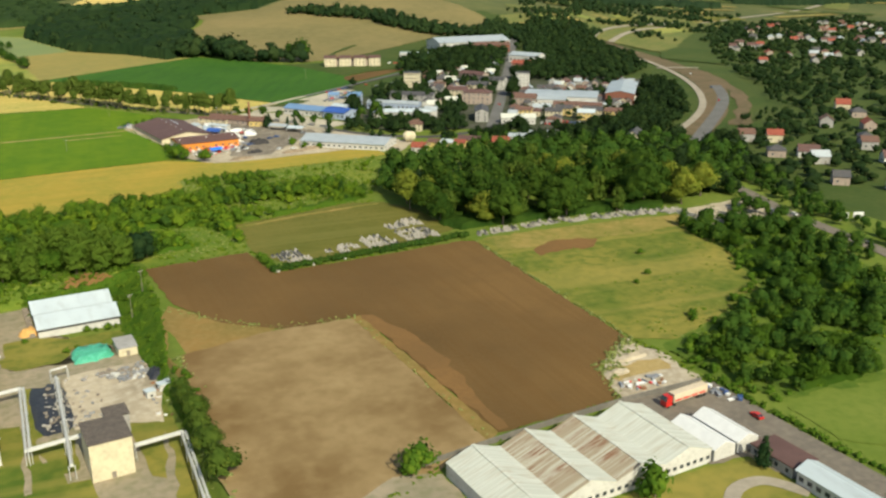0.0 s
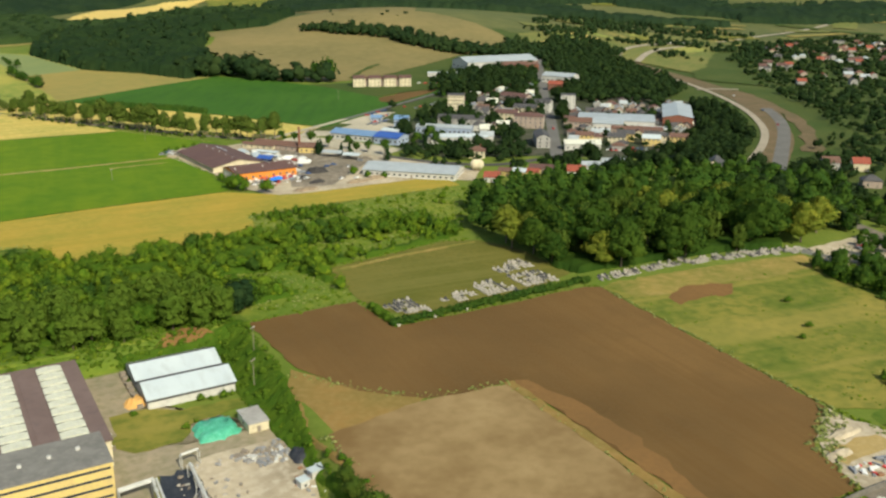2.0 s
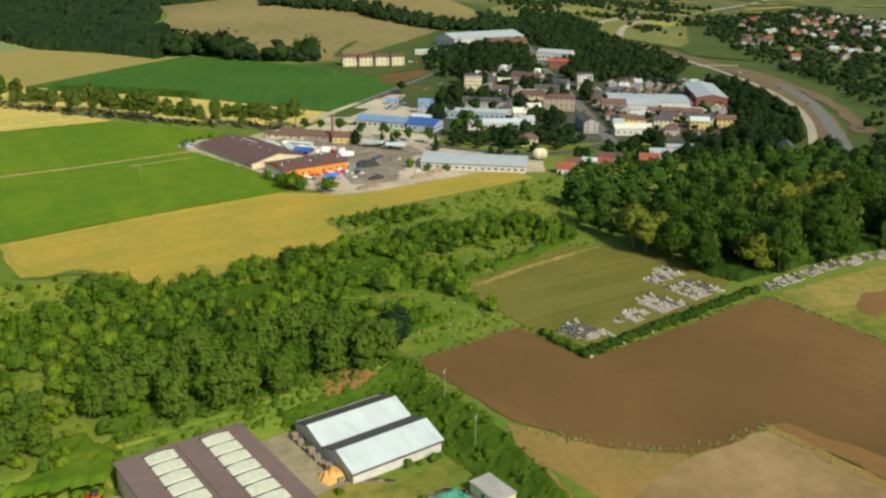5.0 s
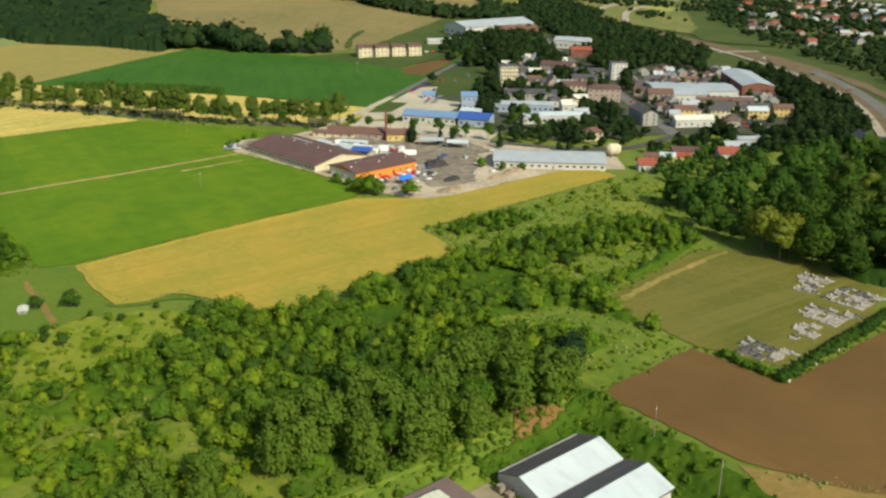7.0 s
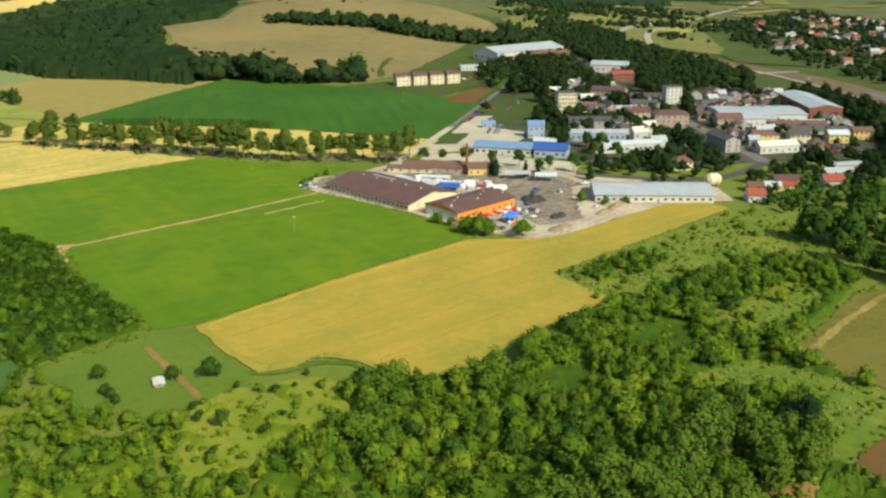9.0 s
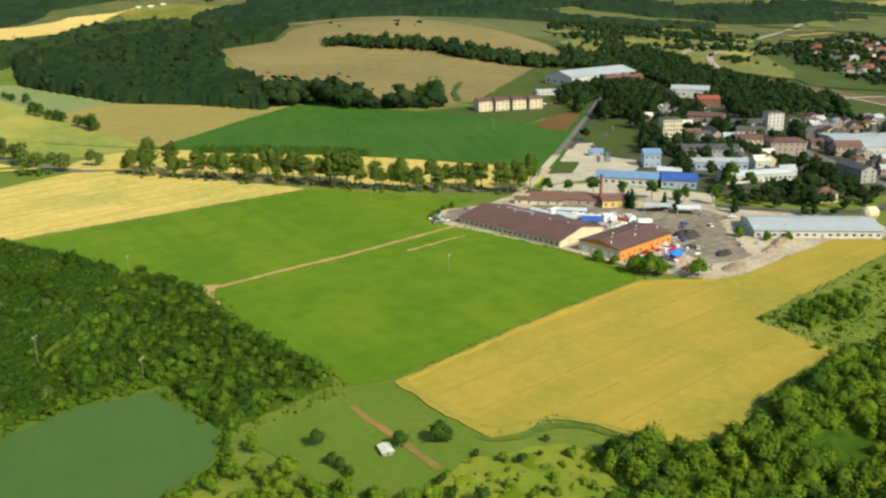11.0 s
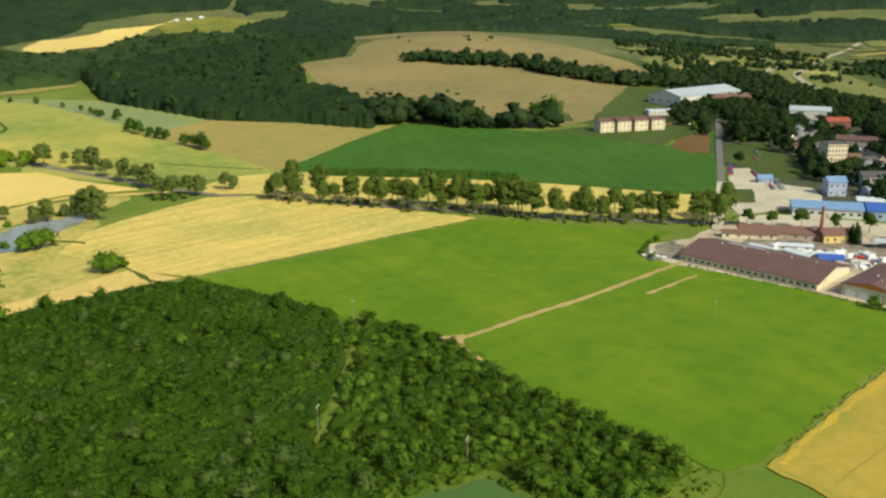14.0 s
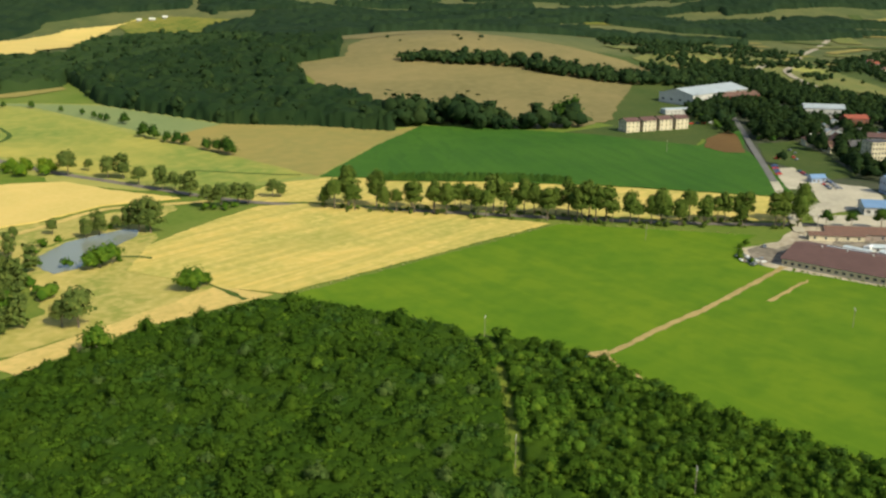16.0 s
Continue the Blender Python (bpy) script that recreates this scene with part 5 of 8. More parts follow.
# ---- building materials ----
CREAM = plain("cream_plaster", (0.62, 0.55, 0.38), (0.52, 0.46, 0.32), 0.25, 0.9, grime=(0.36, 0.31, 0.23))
YELLOW = plain("yellow_plaster", (0.62, 0.47, 0.17), (0.55, 0.42, 0.17), 0.25, 0.9, grime=(0.42, 0.33, 0.16))
ORANGE = plain("orange_plaster", (0.68, 0.25, 0.04), (0.60, 0.22, 0.045), 0.25, 0.85, grime=(0.44, 0.18, 0.05))
WHITE = plain("white_plaster", (0.55, 0.54, 0.50), (0.48, 0.47, 0.44), 0.3, 0.85, grime=(0.34, 0.33, 0.30))
GREYWALL = plain("grey_plaster", (0.36, 0.35, 0.33), (0.30, 0.29, 0.27), 0.3, 0.9, grime=(0.20, 0.19, 0.18))
DARKWALL = plain("weathered_concrete", (0.19, 0.175, 0.15), (0.14, 0.13, 0.115), 0.3, 0.9, grime=(0.10, 0.095, 0.085))
PINK = plain("pinkish_plaster", (0.36, 0.285, 0.235), (0.31, 0.25, 0.21), 0.3, 0.9, grime=(0.23, 0.19, 0.165))
BLUEWALL = plain("pale_blue_plaster", (0.34, 0.40, 0.50), (0.28, 0.34, 0.45), 0.3, 0.85, grime=(0.24, 0.30, 0.42))
BRICK = plain("red_brick", (0.22, 0.088, 0.058), (0.18, 0.075, 0.05), 0.8, 0.9, grime=(0.15, 0.07, 0.05))
BLUEROOF = plain("blue_sheet_roof", (0.13, 0.23, 0.38), (0.16, 0.26, 0.42), 0.15, 0.45, 0.0, (0.10, 0.18, 0.34), spec=0.5)
DEEPBLUE = plain("deep_blue_sheet", (0.03, 0.085, 0.32), (0.04, 0.10, 0.36), 0.15, 0.45, spec=0.5)
SKYSHEET = plain("bright_blue_sheet", (0.02, 0.16, 0.70), (0.03, 0.20, 0.75), 0.5, 0.5)
WHITEROOF = plain("white_sheet_roof", (0.49, 0.55, 0.57), (0.44, 0.50, 0.53), 0.12, 0.5, 0.0, (0.34, 0.37, 0.38), (1, 0.3, 1), spec=0.5)
ROOFLIGHT = plain("cream_roof_light", (0.62, 0.63, 0.52), (0.55, 0.56, 0.45), 0.5, 0.5, grime=(0.42, 0.40, 0.30), spec=0.4)
SILVER = plain("grey_sheet_roof", (0.42, 0.46, 0.48), (0.36, 0.40, 0.42), 0.12, 0.45, 0.15, (0.30, 0.32, 0.33), spec=0.5)
GREYFELT = plain("grey_roof_felt", (0.20, 0.195, 0.18), (0.15, 0.145, 0.135), 0.25, 0.85, grime=(0.26, 0.25, 0.22))
BROWNFELT = plain("patched_brown_roof_felt", (0.125, 0.10, 0.082), (0.085, 0.072, 0.062), 0.5, 0.85, grime=(0.20, 0.17, 0.14))
SLATE = plain("dark_sheet_roof", (0.065, 0.065, 0.07), (0.085, 0.08, 0.08), 0.3, 0.7, grime=(0.05, 0.045, 0.045))
BROWNROOF = plain("brown_sheet_roof", (0.105, 0.058, 0.05), (0.125, 0.07, 0.06), 0.12, 0.65, grime=(0.085, 0.05, 0.045))
PURPLEBROWN = plain("weathered_bitumen_roof", (0.15, 0.105, 0.095), (0.175, 0.125, 0.115), 0.1, 0.8, grime=(0.115, 0.085, 0.08))
REDROOF = plain("red_tile_roof", (0.29, 0.075, 0.045), (0.22, 0.062, 0.04), 0.5, 0.8, grime=(0.2, 0.06, 0.045))
RUSTROOF = plain("rusty_tile_roof", (0.150, 0.083, 0.062), (0.125, 0.072, 0.055), 0.5, 0.85, grime=(0.12, 0.07, 0.055))
def sheeting(name, a, b, rust, amount, rough=0.7):
    """Old roof sheets that run down a slope along x: each sheet has its own tone, and rust runs down it."""
    m, t, surf = shader(name, rough, 0, 0.3)
    sheets = noisy(t, place(t, (0.02, 1.15, 0.02)), 1.0, 0, 0.38, 0.62)
    col = mix(t, sheets, a, b)
    runs = noisy(t, place(t, (0.16, 1.3, 0.3)), 0.8, 5, 0.47, 0.62)
    patches = noisy(t, place(t, (0.5, 0.7, 0.5)), 0.22, 4, 0.40, 0.60)
    col = mix(t, scaled(t, mix(t, 1.0, runs, patches, "MULTIPLY"), amount), col, rust)
    t.links.new(col, surf.inputs["Base Color"])
    bump(t, surf, noisy(t, place(t, (0.05, 6.0, 0.05)), 1.0, 1), 0.04, 0.4)
    return m


RUSTSHEET = sheeting("rusted_sheet_roof", (0.46, 0.43, 0.34), (0.33, 0.27, 0.185), (0.22, 0.105, 0.055), 0.95)
PALESHEET = sheeting("pale_sheet_roof", (0.57, 0.58, 0.51), (0.50, 0.51, 0.44), (0.40, 0.34, 0.24), 0.55)
GLASS = plain("window_glass", (0.03, 0.04, 0.05), (0.05, 0.06, 0.07), 0.5, 0.12, spec=0.6)
FRAME = plain("window_frame", (0.38, 0.37, 0.34), (0.32, 0.31, 0.28), 1.0, 0.6)
STONE = plain("pale_gravestone", (0.42, 0.39, 0.34), (0.28, 0.26, 0.22), 0.9, 0.7, grime=(0.20, 0.18, 0.16))
DARKSTONE = plain("dark_gravestone", (0.035, 0.035, 0.04), (0.07, 0.07, 0.075), 0.9, 0.6, grime=(0.14, 0.14, 0.14))
RUBBER = plain("rubber", (0.02, 0.02, 0.02), (0.03, 0.03, 0.03), 2.0, 0.9)
STEEL = plain("painted_steel", (0.55, 0.55, 0.52), (0.47, 0.47, 0.44), 0.5, 0.55, 0.1, (0.35, 0.32, 0.28))
TIMBER = plain("grey_timber", (0.26, 0.22, 0.17), (0.20, 0.17, 0.14), 1.0, 0.9)
GREENTARP = plain("green_tarpaulin", (0.05, 0.32, 0.19), (0.09, 0.42, 0.28), 0.7, 0.5, grime=(0.25, 0.58, 0.46))
BLACKFOIL = plain("black_sheeting", (0.02, 0.022, 0.03), (0.035, 0.038, 0.045), 0.6, 0.4, grime=(0.10, 0.10, 0.10))
COAL = plain("dark_heap", (0.035, 0.033, 0.033), (0.055, 0.05, 0.048), 0.5, 0.95)
SANDHEAP = plain("orange_sand", (0.62, 0.36, 0.12), (0.55, 0.31, 0.10), 0.5, 0.95)
SPOIL = plain("spoil_mound", (0.30, 0.23, 0.15), (0.20, 0.15, 0.10), 0.4, 0.95, grime=(0.42, 0.37, 0.28))
SCRAP = plain("grey_scrap", (0.22, 0.22, 0.22), (0.30, 0.29, 0.28), 0.9, 0.7, grime=(0.12, 0.11, 0.10))
RUSTED = plain("rusty_scrap", (0.30, 0.15, 0.08), (0.22, 0.12, 0.07), 0.9, 0.85, grime=(0.14, 0.08, 0.05))
REDPAINT = plain("red_paint", (0.55, 0.02, 0.015), (0.48, 0.02, 0.015), 0.5, 0.4, spec=0.5)
BLUEPAINT = plain("blue_paint", (0.04, 0.075, 0.19), (0.05, 0.09, 0.22), 0.5, 0.4, spec=0.5)
WHITEPAINT = plain("white_paint", (0.72, 0.72, 0.70), (0.66, 0.66, 0.64), 0.5, 0.4, spec=0.5)
GREYPAINT = plain("grey_paint", (0.22, 0.23, 0.25), (0.19, 0.20, 0.22), 0.5, 0.4, spec=0.5)
TRAILER = plain("cream_trailer_sheet", (0.62, 0.52, 0.38), (0.56, 0.46, 0.32), 0.3, 0.6, grime=(0.46, 0.34, 0.24))
ORANGEPAINT = plain("orange_paint", (0.70, 0.17, 0.02), (0.62, 0.15, 0.02), 0.5, 0.5)
WATER, _wt, _ws = shader("pond_water", 0.22, 0, 0.5)
_ws.inputs["Base Color"].default_value = (0.20, 0.215, 0.17, 1)
bump(_wt, _ws, noisy(_wt, place(_wt), 1.2, 3), 0.03, 0.15)


# ---- parts ----
def part(name, data, parent, label="", at=(0, 0, 0), turn=0.0):
    """A mesh as one part of a thing."""
    ob = new(name, data)
    ob.parent = parent
    ob.location, ob.rotation_euler = at, (0, 0, radians(turn))
    return tagged(ob, label) if label else ob


def finish(name, bm, *mats):
    bmesh.ops.recalc_face_normals(bm, faces=bm.faces[:])
    me = bpy.data.meshes.new(name)
    bm.to_mesh(me)
    bm.free()
    for m in mats:
        me.materials.append(m)
    return me


def add_box(bm, x0, x1, y0, y1, z0, z1, mi=0):
    v = [bm.verts.new(p) for p in ((x0, y0, z0), (x1, y0, z0), (x1, y1, z0), (x0, y1, z0), (x0, y0, z1), (x1, y0, z1), (x1, y1, z1), (x0, y1, z1))]
    for q in ((3, 2, 1, 0), (4, 5, 6, 7), (0, 1, 5, 4), (1, 2, 6, 5), (2, 3, 7, 6), (3, 0, 4, 7)):
        bm.faces.new([v[i] for i in q]).material_index = mi


def box(name, x0, x1, y0, y1, z0, z1, mat, bevel=0.0):
    bm = bmesh.new()
    add_box(bm, x0, x1, y0, y1, z0, z1)
    if bevel:
        bmesh.ops.bevel(bm, geom=bm.edges[:], offset=bevel, segments=2, affect="EDGES", profile=0.6)
    return finish(name, bm, mat)


def rod(name, a, b, radius, mat, sides=8, taper=1.0):
    """A round bar from a to b."""
    bm = bmesh.new()
    a, b = Vector(a), Vector(b)
    q = (b - a).to_track_quat("Z", "Y")
    rings = []
    for p, r in ((a, radius), (b, radius * taper)):
        rings.append([bm.verts.new(p + q @ Vector((r * math.cos(6.2832 * k / sides), r * math.sin(6.2832 * k / sides), 0))) for k in range(sides)])
    for k in range(sides):
        j = (k + 1) % sides
        bm.faces.new((rings[0][k], rings[0][j], rings[1][j], rings[1][k]))
    bm.faces.new(rings[0][::-1])
    bm.faces.new(rings[1])
    return finish(name, bm, mat)


_panes = {}


def pane(w, h):
    """A window: frame proud of the wall, glass set back, a sill. Faces -y."""
    if (w, h) not in _panes:
        bm = bmesh.new()
        add_box(bm, -w / 2, w / 2, -0.10, 0.05, 0, h)
        bm.normal_update()
        front = min(bm.faces, key=lambda f: f.calc_center_median().y)
        bmesh.ops.inset_region(bm, faces=[front], thickness=0.12)
        for v in front.verts:
            v.co.y += 0.07
        front.material_index = 1
        _panes[w, h] = finish("window", bm, FRAME, GLASS)
    return _panes[w, h]


def gable_walls(L, W, H, R, roof):
    """Walls round a plan L by W; gables rise to R at y = 0."""
    bm = bmesh.new()
    x, y = L / 2, W / 2
    lo = [(-x, -y), (x, -y), (x, y), (-x, y)]
    b = [bm.verts.new((*p, -0.4)) for p in lo]
    t = [bm.verts.new((*p, H)) for p in lo]
    if roof == "gable":
        g = {1: bm.verts.new((x, 0, R)), 3: bm.verts.new((-x, 0, R))}
    for i in range(4):
        j = (i + 1) % 4
        f = [b[i], b[j], t[j]] + ([g[i]] if roof == "gable" and i in (1, 3) else []) + [t[i]]
        bm.faces.new(f)
    if roof == "gable":
        bm.faces.new((t[0], t[1], g[1], g[3]))
        bm.faces.new((t[2], t[3], g[3], g[1]))
    else:
        bm.faces.new(t)
    return bm


def gable_roof(L, W, H, R, over, thick):
    """Two slopes with thickness and overhang, ridge along x."""
    bm = bmesh.new()
    x, y = L / 2 + over, W / 2 + over
    drop = (R - H) * over / (W / 2)
    prof = [(-y, H - drop), (0, R), (y, H - drop)]
    rows = []
    for px in (-x, x):
        rows.append([[bm.verts.new((px, q, z + 0.03)) for q, z in prof], [bm.verts.new((px, q, z + thick + 0.03)) for q, z in prof]])
    (a0, a1), (b0, b1) = rows
    for k in (0, 1):
        bm.faces.new((a0[k], a0[k + 1], b0[k + 1], b0[k]))
        bm.faces.new((a1[k], b1[k], b1[k + 1], a1[k + 1]))
        bm.faces.new((a0[k], a1[k], a1[k + 1], a0[k + 1]))
        bm.faces.new((b0[k], b0[k + 1], b1[k + 1], b1[k]))
    bm.faces.new((a0[0], b0[0], b1[0], a1[0]))
    bm.faces.new((a0[2], a1[2], b1[2], b0[2]))
    return bm


def hip_roof(L, W, H, R, over, thick):
    bm = bmesh.new()
    x, y, k = L / 2 + over, W / 2 + over, max(0.5, L / 2 - W / 2)
    lo = [bm.verts.new((sx * x, sy * y, H)) for sx, sy in ((-1, -1), (1, -1), (1, 1), (-1, 1))]
    up = [bm.verts.new((sx * x, sy * y, H + thick)) for sx, sy in ((-1, -1), (1, -1), (1, 1), (-1, 1))]
    r = [bm.verts.new((-k, 0, R)), bm.verts.new((k, 0, R))]
    bm.faces.new(lo)
    for i in range(4):
        bm.faces.new((lo[i], lo[(i + 1) % 4], up[(i + 1) % 4], up[i]))
    bm.faces.new((up[0], up[1], r[1], r[0]))
    bm.faces.new((up[1], up[2], r[1]))
    bm.faces.new((up[2], up[3], r[0], r[1]))
    bm.faces.new((up[3], up[0], r[0]))
    return bm


def building(name, label, cx, cy, L, W, H, turn, wall, roofing, roof="gable", rise=None, storeys=2, bays=(4, 2), win=(1.2, 1.4), category="house", group="", over=0.5, thick=0.18, chimney=False, door=True):
    """A building over its Empty: wall, roof, each window, a door and a chimney. x runs along its length."""
    top = tagged(new(name), label, category, group)
    top.matrix_basis = pose(cx, cy, float(land(cx, cy)), 0, 0, turn)
    rise = rise if rise is not None else W * 0.3
    R = H + rise
    part("wall", finish("wall", gable_walls(L, W, H, R, "gable" if roof == "gable" else roof), wall), top)
    if roof == "gable":
        bm = gable_roof(L, W, H, R, over, thick)
    elif roof == "hip":
        bm = hip_roof(L, W, H, R, over, thick)
    else:
        bm = bmesh.new()
        add_box(bm, -L / 2 - 0.25, L / 2 + 0.25, -W / 2 - 0.25, W / 2 + 0.25, H + 0.02, H + 0.3)
        add_box(bm, -L / 2 + 0.3, L / 2 - 0.3, -W / 2 + 0.3, W / 2 - 0.3, H + 0.304, H + 0.36)
    part("roof", finish("roof", bm, roofing), top)
    if storeys and bays:
        sh = H / storeys
        w, h = win[0], min(win[1], sh * 0.6)
        for s in range(storeys):
            z = s * sh + sh * 0.32
            for n, span, dist, angs in ((bays[0], L, W / 2, (0, 180)), (bays[1], W, L / 2, (90, 270))):
                for k in range(n):
                    o = (k + 0.5) / n * span - span / 2
                    for ang in angs:
                        if door and s == 0 and ang == 0 and k == n // 2:
                            continue
                        a = radians(ang)
                        part("window", pane(w, round(h, 1)), top, at=(o * math.cos(a) + dist * math.sin(a), o * math.sin(a) - dist * math.cos(a), z), turn=ang)
    if door:
        n = max(1, bays[0] if bays else 1)
        o = (n // 2 + 0.5) / n * L - L / 2
        part("door", box("door", o - 0.55, o + 0.55, -W / 2 - 0.07, -W / 2 + 0.05, 0, min(2.1, H * 0.8), TIMBER), top)
    if chimney:
        part("chimney", box("chimney", L * 0.2 - 0.35, L * 0.2 + 0.35, 0.5, 1.2, H, R + 0.9, BRICK), top)
    return top


def heap(name, label, cx, cy, w, d, h, mat, seed=1, rough=0.25, category="heap", flat=0.7):
    """A loose heap, steeper in the middle, with a broken surface."""
    r = np.random.default_rng(seed)
    n = 9
    V, T = [], []
    for i in range(n):
        for j in range(n):
            u, v = i / (n - 1) * 2 - 1, j / (n - 1) * 2 - 1
            q = max(0.0, 1 - (u * u + v * v) * 0.9 + r.normal(0, 0.04))
            edge = max(abs(u), abs(v)) > 0.99
            V.append((u * w / 2 + r.normal(0, 0.03) * w, v * d / 2 + r.normal(0, 0.03) * d, -0.1 if edge else h * q ** flat * (1 + r.normal(0, rough))))
    for i in range(n - 1):
        for j in range(n - 1):
            o = i * n + j
            T += [(o, o + n, o + n + 1), (o, o + n + 1, o + 1)]
    ob = new(name, tri_mesh(name, V, T, mat))
    ob.matrix_basis = pose(cx, cy, float(land(cx, cy)) + 0.3, 0, 0, r.uniform(0, 360) if w == d else 0)
    return tagged(ob, label, category)


# ---- roads and yards ----
LAWN_POLY = [(352, 813), (414, 851), (448, 836), (402, 789), (349, 749), (316, 756), (330, 783), (347, 796)]
strip("road", [(203, 716), (172, 748), (142, 787), (117, 822), (90, 862), (60, 905), (36, 940), (20, 962), (7, 1002), (-3, 1035), (-15, 1074), (-27, 1108), (-37, 1155), (-46, 1194), (-52, 1248), (-60, 1330)], 6.0, WORNROAD, "country road under an avenue of trees")
strip("road", [(196, 724), (225, 690), (262, 600), (300, 560), (356, 566)], 7.0, ASPHALT, "asphalt road past the yards", up=0.32)
strip("road", [(356, 566), (435, 677), (530, 815), (626, 952), (700, 1060)], 9.0, STREETGREY, "straight asphalt street through town", up=0.34)
strip("road", [(184, 712), (225, 736), (292, 778)], 5.5, CREAMYARD, "pale concrete road beside the depot", up=0.8)
strip("road", [(290, 777), (335, 806), (402, 850), (478, 899), (530, 935)], 4.6, STREETGREY, "narrow grey road beside the crop field", up=0.82)
strip("road", [(400, 400), (385, 343), (371, 303), (362, 245), (335, 170), (300, 90)], 8.0, WORNROAD, "asphalt road beside the scrub", up=0.3)
strip("bypass_bed", [(470, 478), (492, 491), (563, 548), (642, 626), (703, 715), (752, 835), (772, 920), (790, 992), (840, 1042), (905, 1086), (990, 1112)], 24.0, BROWNBANK, "bare brown roadbed of the unfinished bypass", up=0.5, step=14, ragged=0.8)
strip("bypass", [(420, 430), (484, 480), (568, 546), (620, 592), (664, 648)], 10.0, STREETGREY, "new grey asphalt carriageway of the bypass", up=0.62, step=14)
strip("bypass_lane", [(437, 471), (516, 522), (572, 568), (630, 636), (673, 701), (708, 768), (738, 840), (748, 900)], 6.0, PALEROAD, "pale unfinished lane along the bypass", up=0.66, step=14)
strip("bypass_lane", [(786, 1000), (830, 1050), (893, 1095), (985, 1129), (1018, 1124)], 9.0, PALEROAD, "pale curved embankment of the new road", up=1.9, step=14)
strip("bypass_lane", [(798, 974), (862, 1030), (930, 1074), (1000, 1096)], 9.0, PALEROAD, "pale curved embankment of the new road", up=1.9, step=14)
strip("bypass_junction", [(700, 772), (725, 764), (742, 752)], 7.0, PALEROAD, "pale side road crossing the roadbed", up=0.7, step=5)
strip("bypass_cutting", [(530, 488), (600, 550), (655, 612), (705, 690), (730, 750)], 13.0, BROWNBANK, "bare brown earth bank beside the bypass", up=0.45, step=14, ragged=3)
strip("far_road", [(1018, 1120), (1084, 1152), (1155, 1160), (1270, 1205), (1413, 1245), (1600, 1300)], 10.0, PALEROAD, "pale road over far fields", up=1.0, step=14)
strip("dirt_track", [(-22, 689.5), (-14, 688), (16, 689), (50, 688), (75, 689), (123, 691.5)], 2.6, TRACK, "narrow dirt track through the green field", up=0.36, category="track", ragged=0.5, step=3)
area("bare_corner", [(-24, 695), (-12, 691), (-19, 682), (-24, 668), (-22, 685)], TRACK, "bare trodden earth at the wood's corner", up=0.38, category="track", ragged=1.2, step=3)
strip("dirt_track", [(75, 674.5), (94, 675), (112, 675.5)], 1.6, TRACK, "short worn track in the green field", up=0.36, category="track", ragged=0.7, step=3)
strip("dirt_track", [(-36, 564.5), (-36.5, 554), (-37.6, 543), (-38.2, 533), (-39.6, 520)], 2.3, DRYGRASS, "bare tan garden strip", up=0.36, category="track", ragged=0.5, step=3)
strip("sand_track", [(-190, 816), (-169, 823), (-135, 826), (-100, 832), (-74, 836)], 6.0, SAND, "sandy track along the woods", up=0.4, category="track", ragged=1.0, step=4)
strip("sand_track", [(-150, 968), (-128, 977), (-89, 987), (-46, 1004), (-14, 988), (8, 978)], 4.5, SAND, "pale dirt track between pond and wheat", up=0.36, category="track", ragged=0.8, step=4)
strip("field_ditch", [(40, 1060), (47, 1052), (61, 1032), (77, 1010), (86, 1000)], 2.2, DARKFLOOR, "dark grassy ditch below the meadow", up=0.5, category="ditch", ragged=0.5, step=4)
strip("field_ditch", [(-30, 1222), (-22, 1227), (-6, 1238), (3, 1260), (2, 1291)], 3.5, DARKFLOOR, "dark curved ditch in the meadow", up=0.6, category="ditch", ragged=1.0, step=8)
strip("stubble_path", [(-84, 916), (-68, 901), (-72, 860), (-72, 822)], 2.4, DARKFLOOR, "trodden grassy edge of the stubble", up=0.36, category="track", ragged=0.8, step=4)
area("farm_yard", [(118, 698), (129, 632), (132, 602), (133, 581), (143, 556.5), (152, 552), (209, 553), (252, 541), (265, 532), (285, 555), (262, 600), (235, 660), (205, 712), (190, 718), (160, 712), (135, 720), (122, 708)], YARD, "pale gravel yard of the farm works", up=0.3, category="yard")
area("yard_asphalt", [(165, 690), (178, 652), (186, 634), (179, 606), (166, 588), (160, 571), (172, 565), (186, 564), (206, 588), (224, 606), (236, 604), (240, 630), (216, 652), (186, 694)], YARDEARTH, "worn grey earth and asphalt between the farm halls", up=0.38, category="yard", ragged=1.5)
area("yard_apron", [(119, 701), (124, 708), (137, 716), (147, 715), (148, 707), (163, 705), (150, 698), (129, 695.5)], YARDEARTH, "grey asphalt apron at the end of the long hall", up=0.37, category="yard", ragged=0.8)
area("paved_yard", [(205, 712), (222, 690), (238, 648), (247, 623), (274, 641), (264, 660), (244, 704), (222, 722)], CREAMYARD, "pale paved yard beside the blue hall", up=0.42, category="yard")
area("depot_yard", [(222, 722), (239, 741), (289, 770), (332, 798), (345, 790), (312, 757), (318, 730), (301, 715), (275, 700), (254, 712)], CREAMYARD, "pale cream yard of the depot", up=0.4, category="yard")
area("depot_green", [(276, 763), (286, 752), (256, 732), (243, 742)], DIMGRASS, "small green plot in the depot", up=0.5, category="lawn")
area("works_yard", [(2, 372), (16, 372), (18, 362), (17, 326), (8, 322), (6, 300), (22, 297), (46, 297), (50, 262), (46, 215), (40, 150), (-44, 150), (-44, 300), (-40, 358), (-2, 360)], CONCRETE, "worn concrete works yard", up=0.22, category="yard")
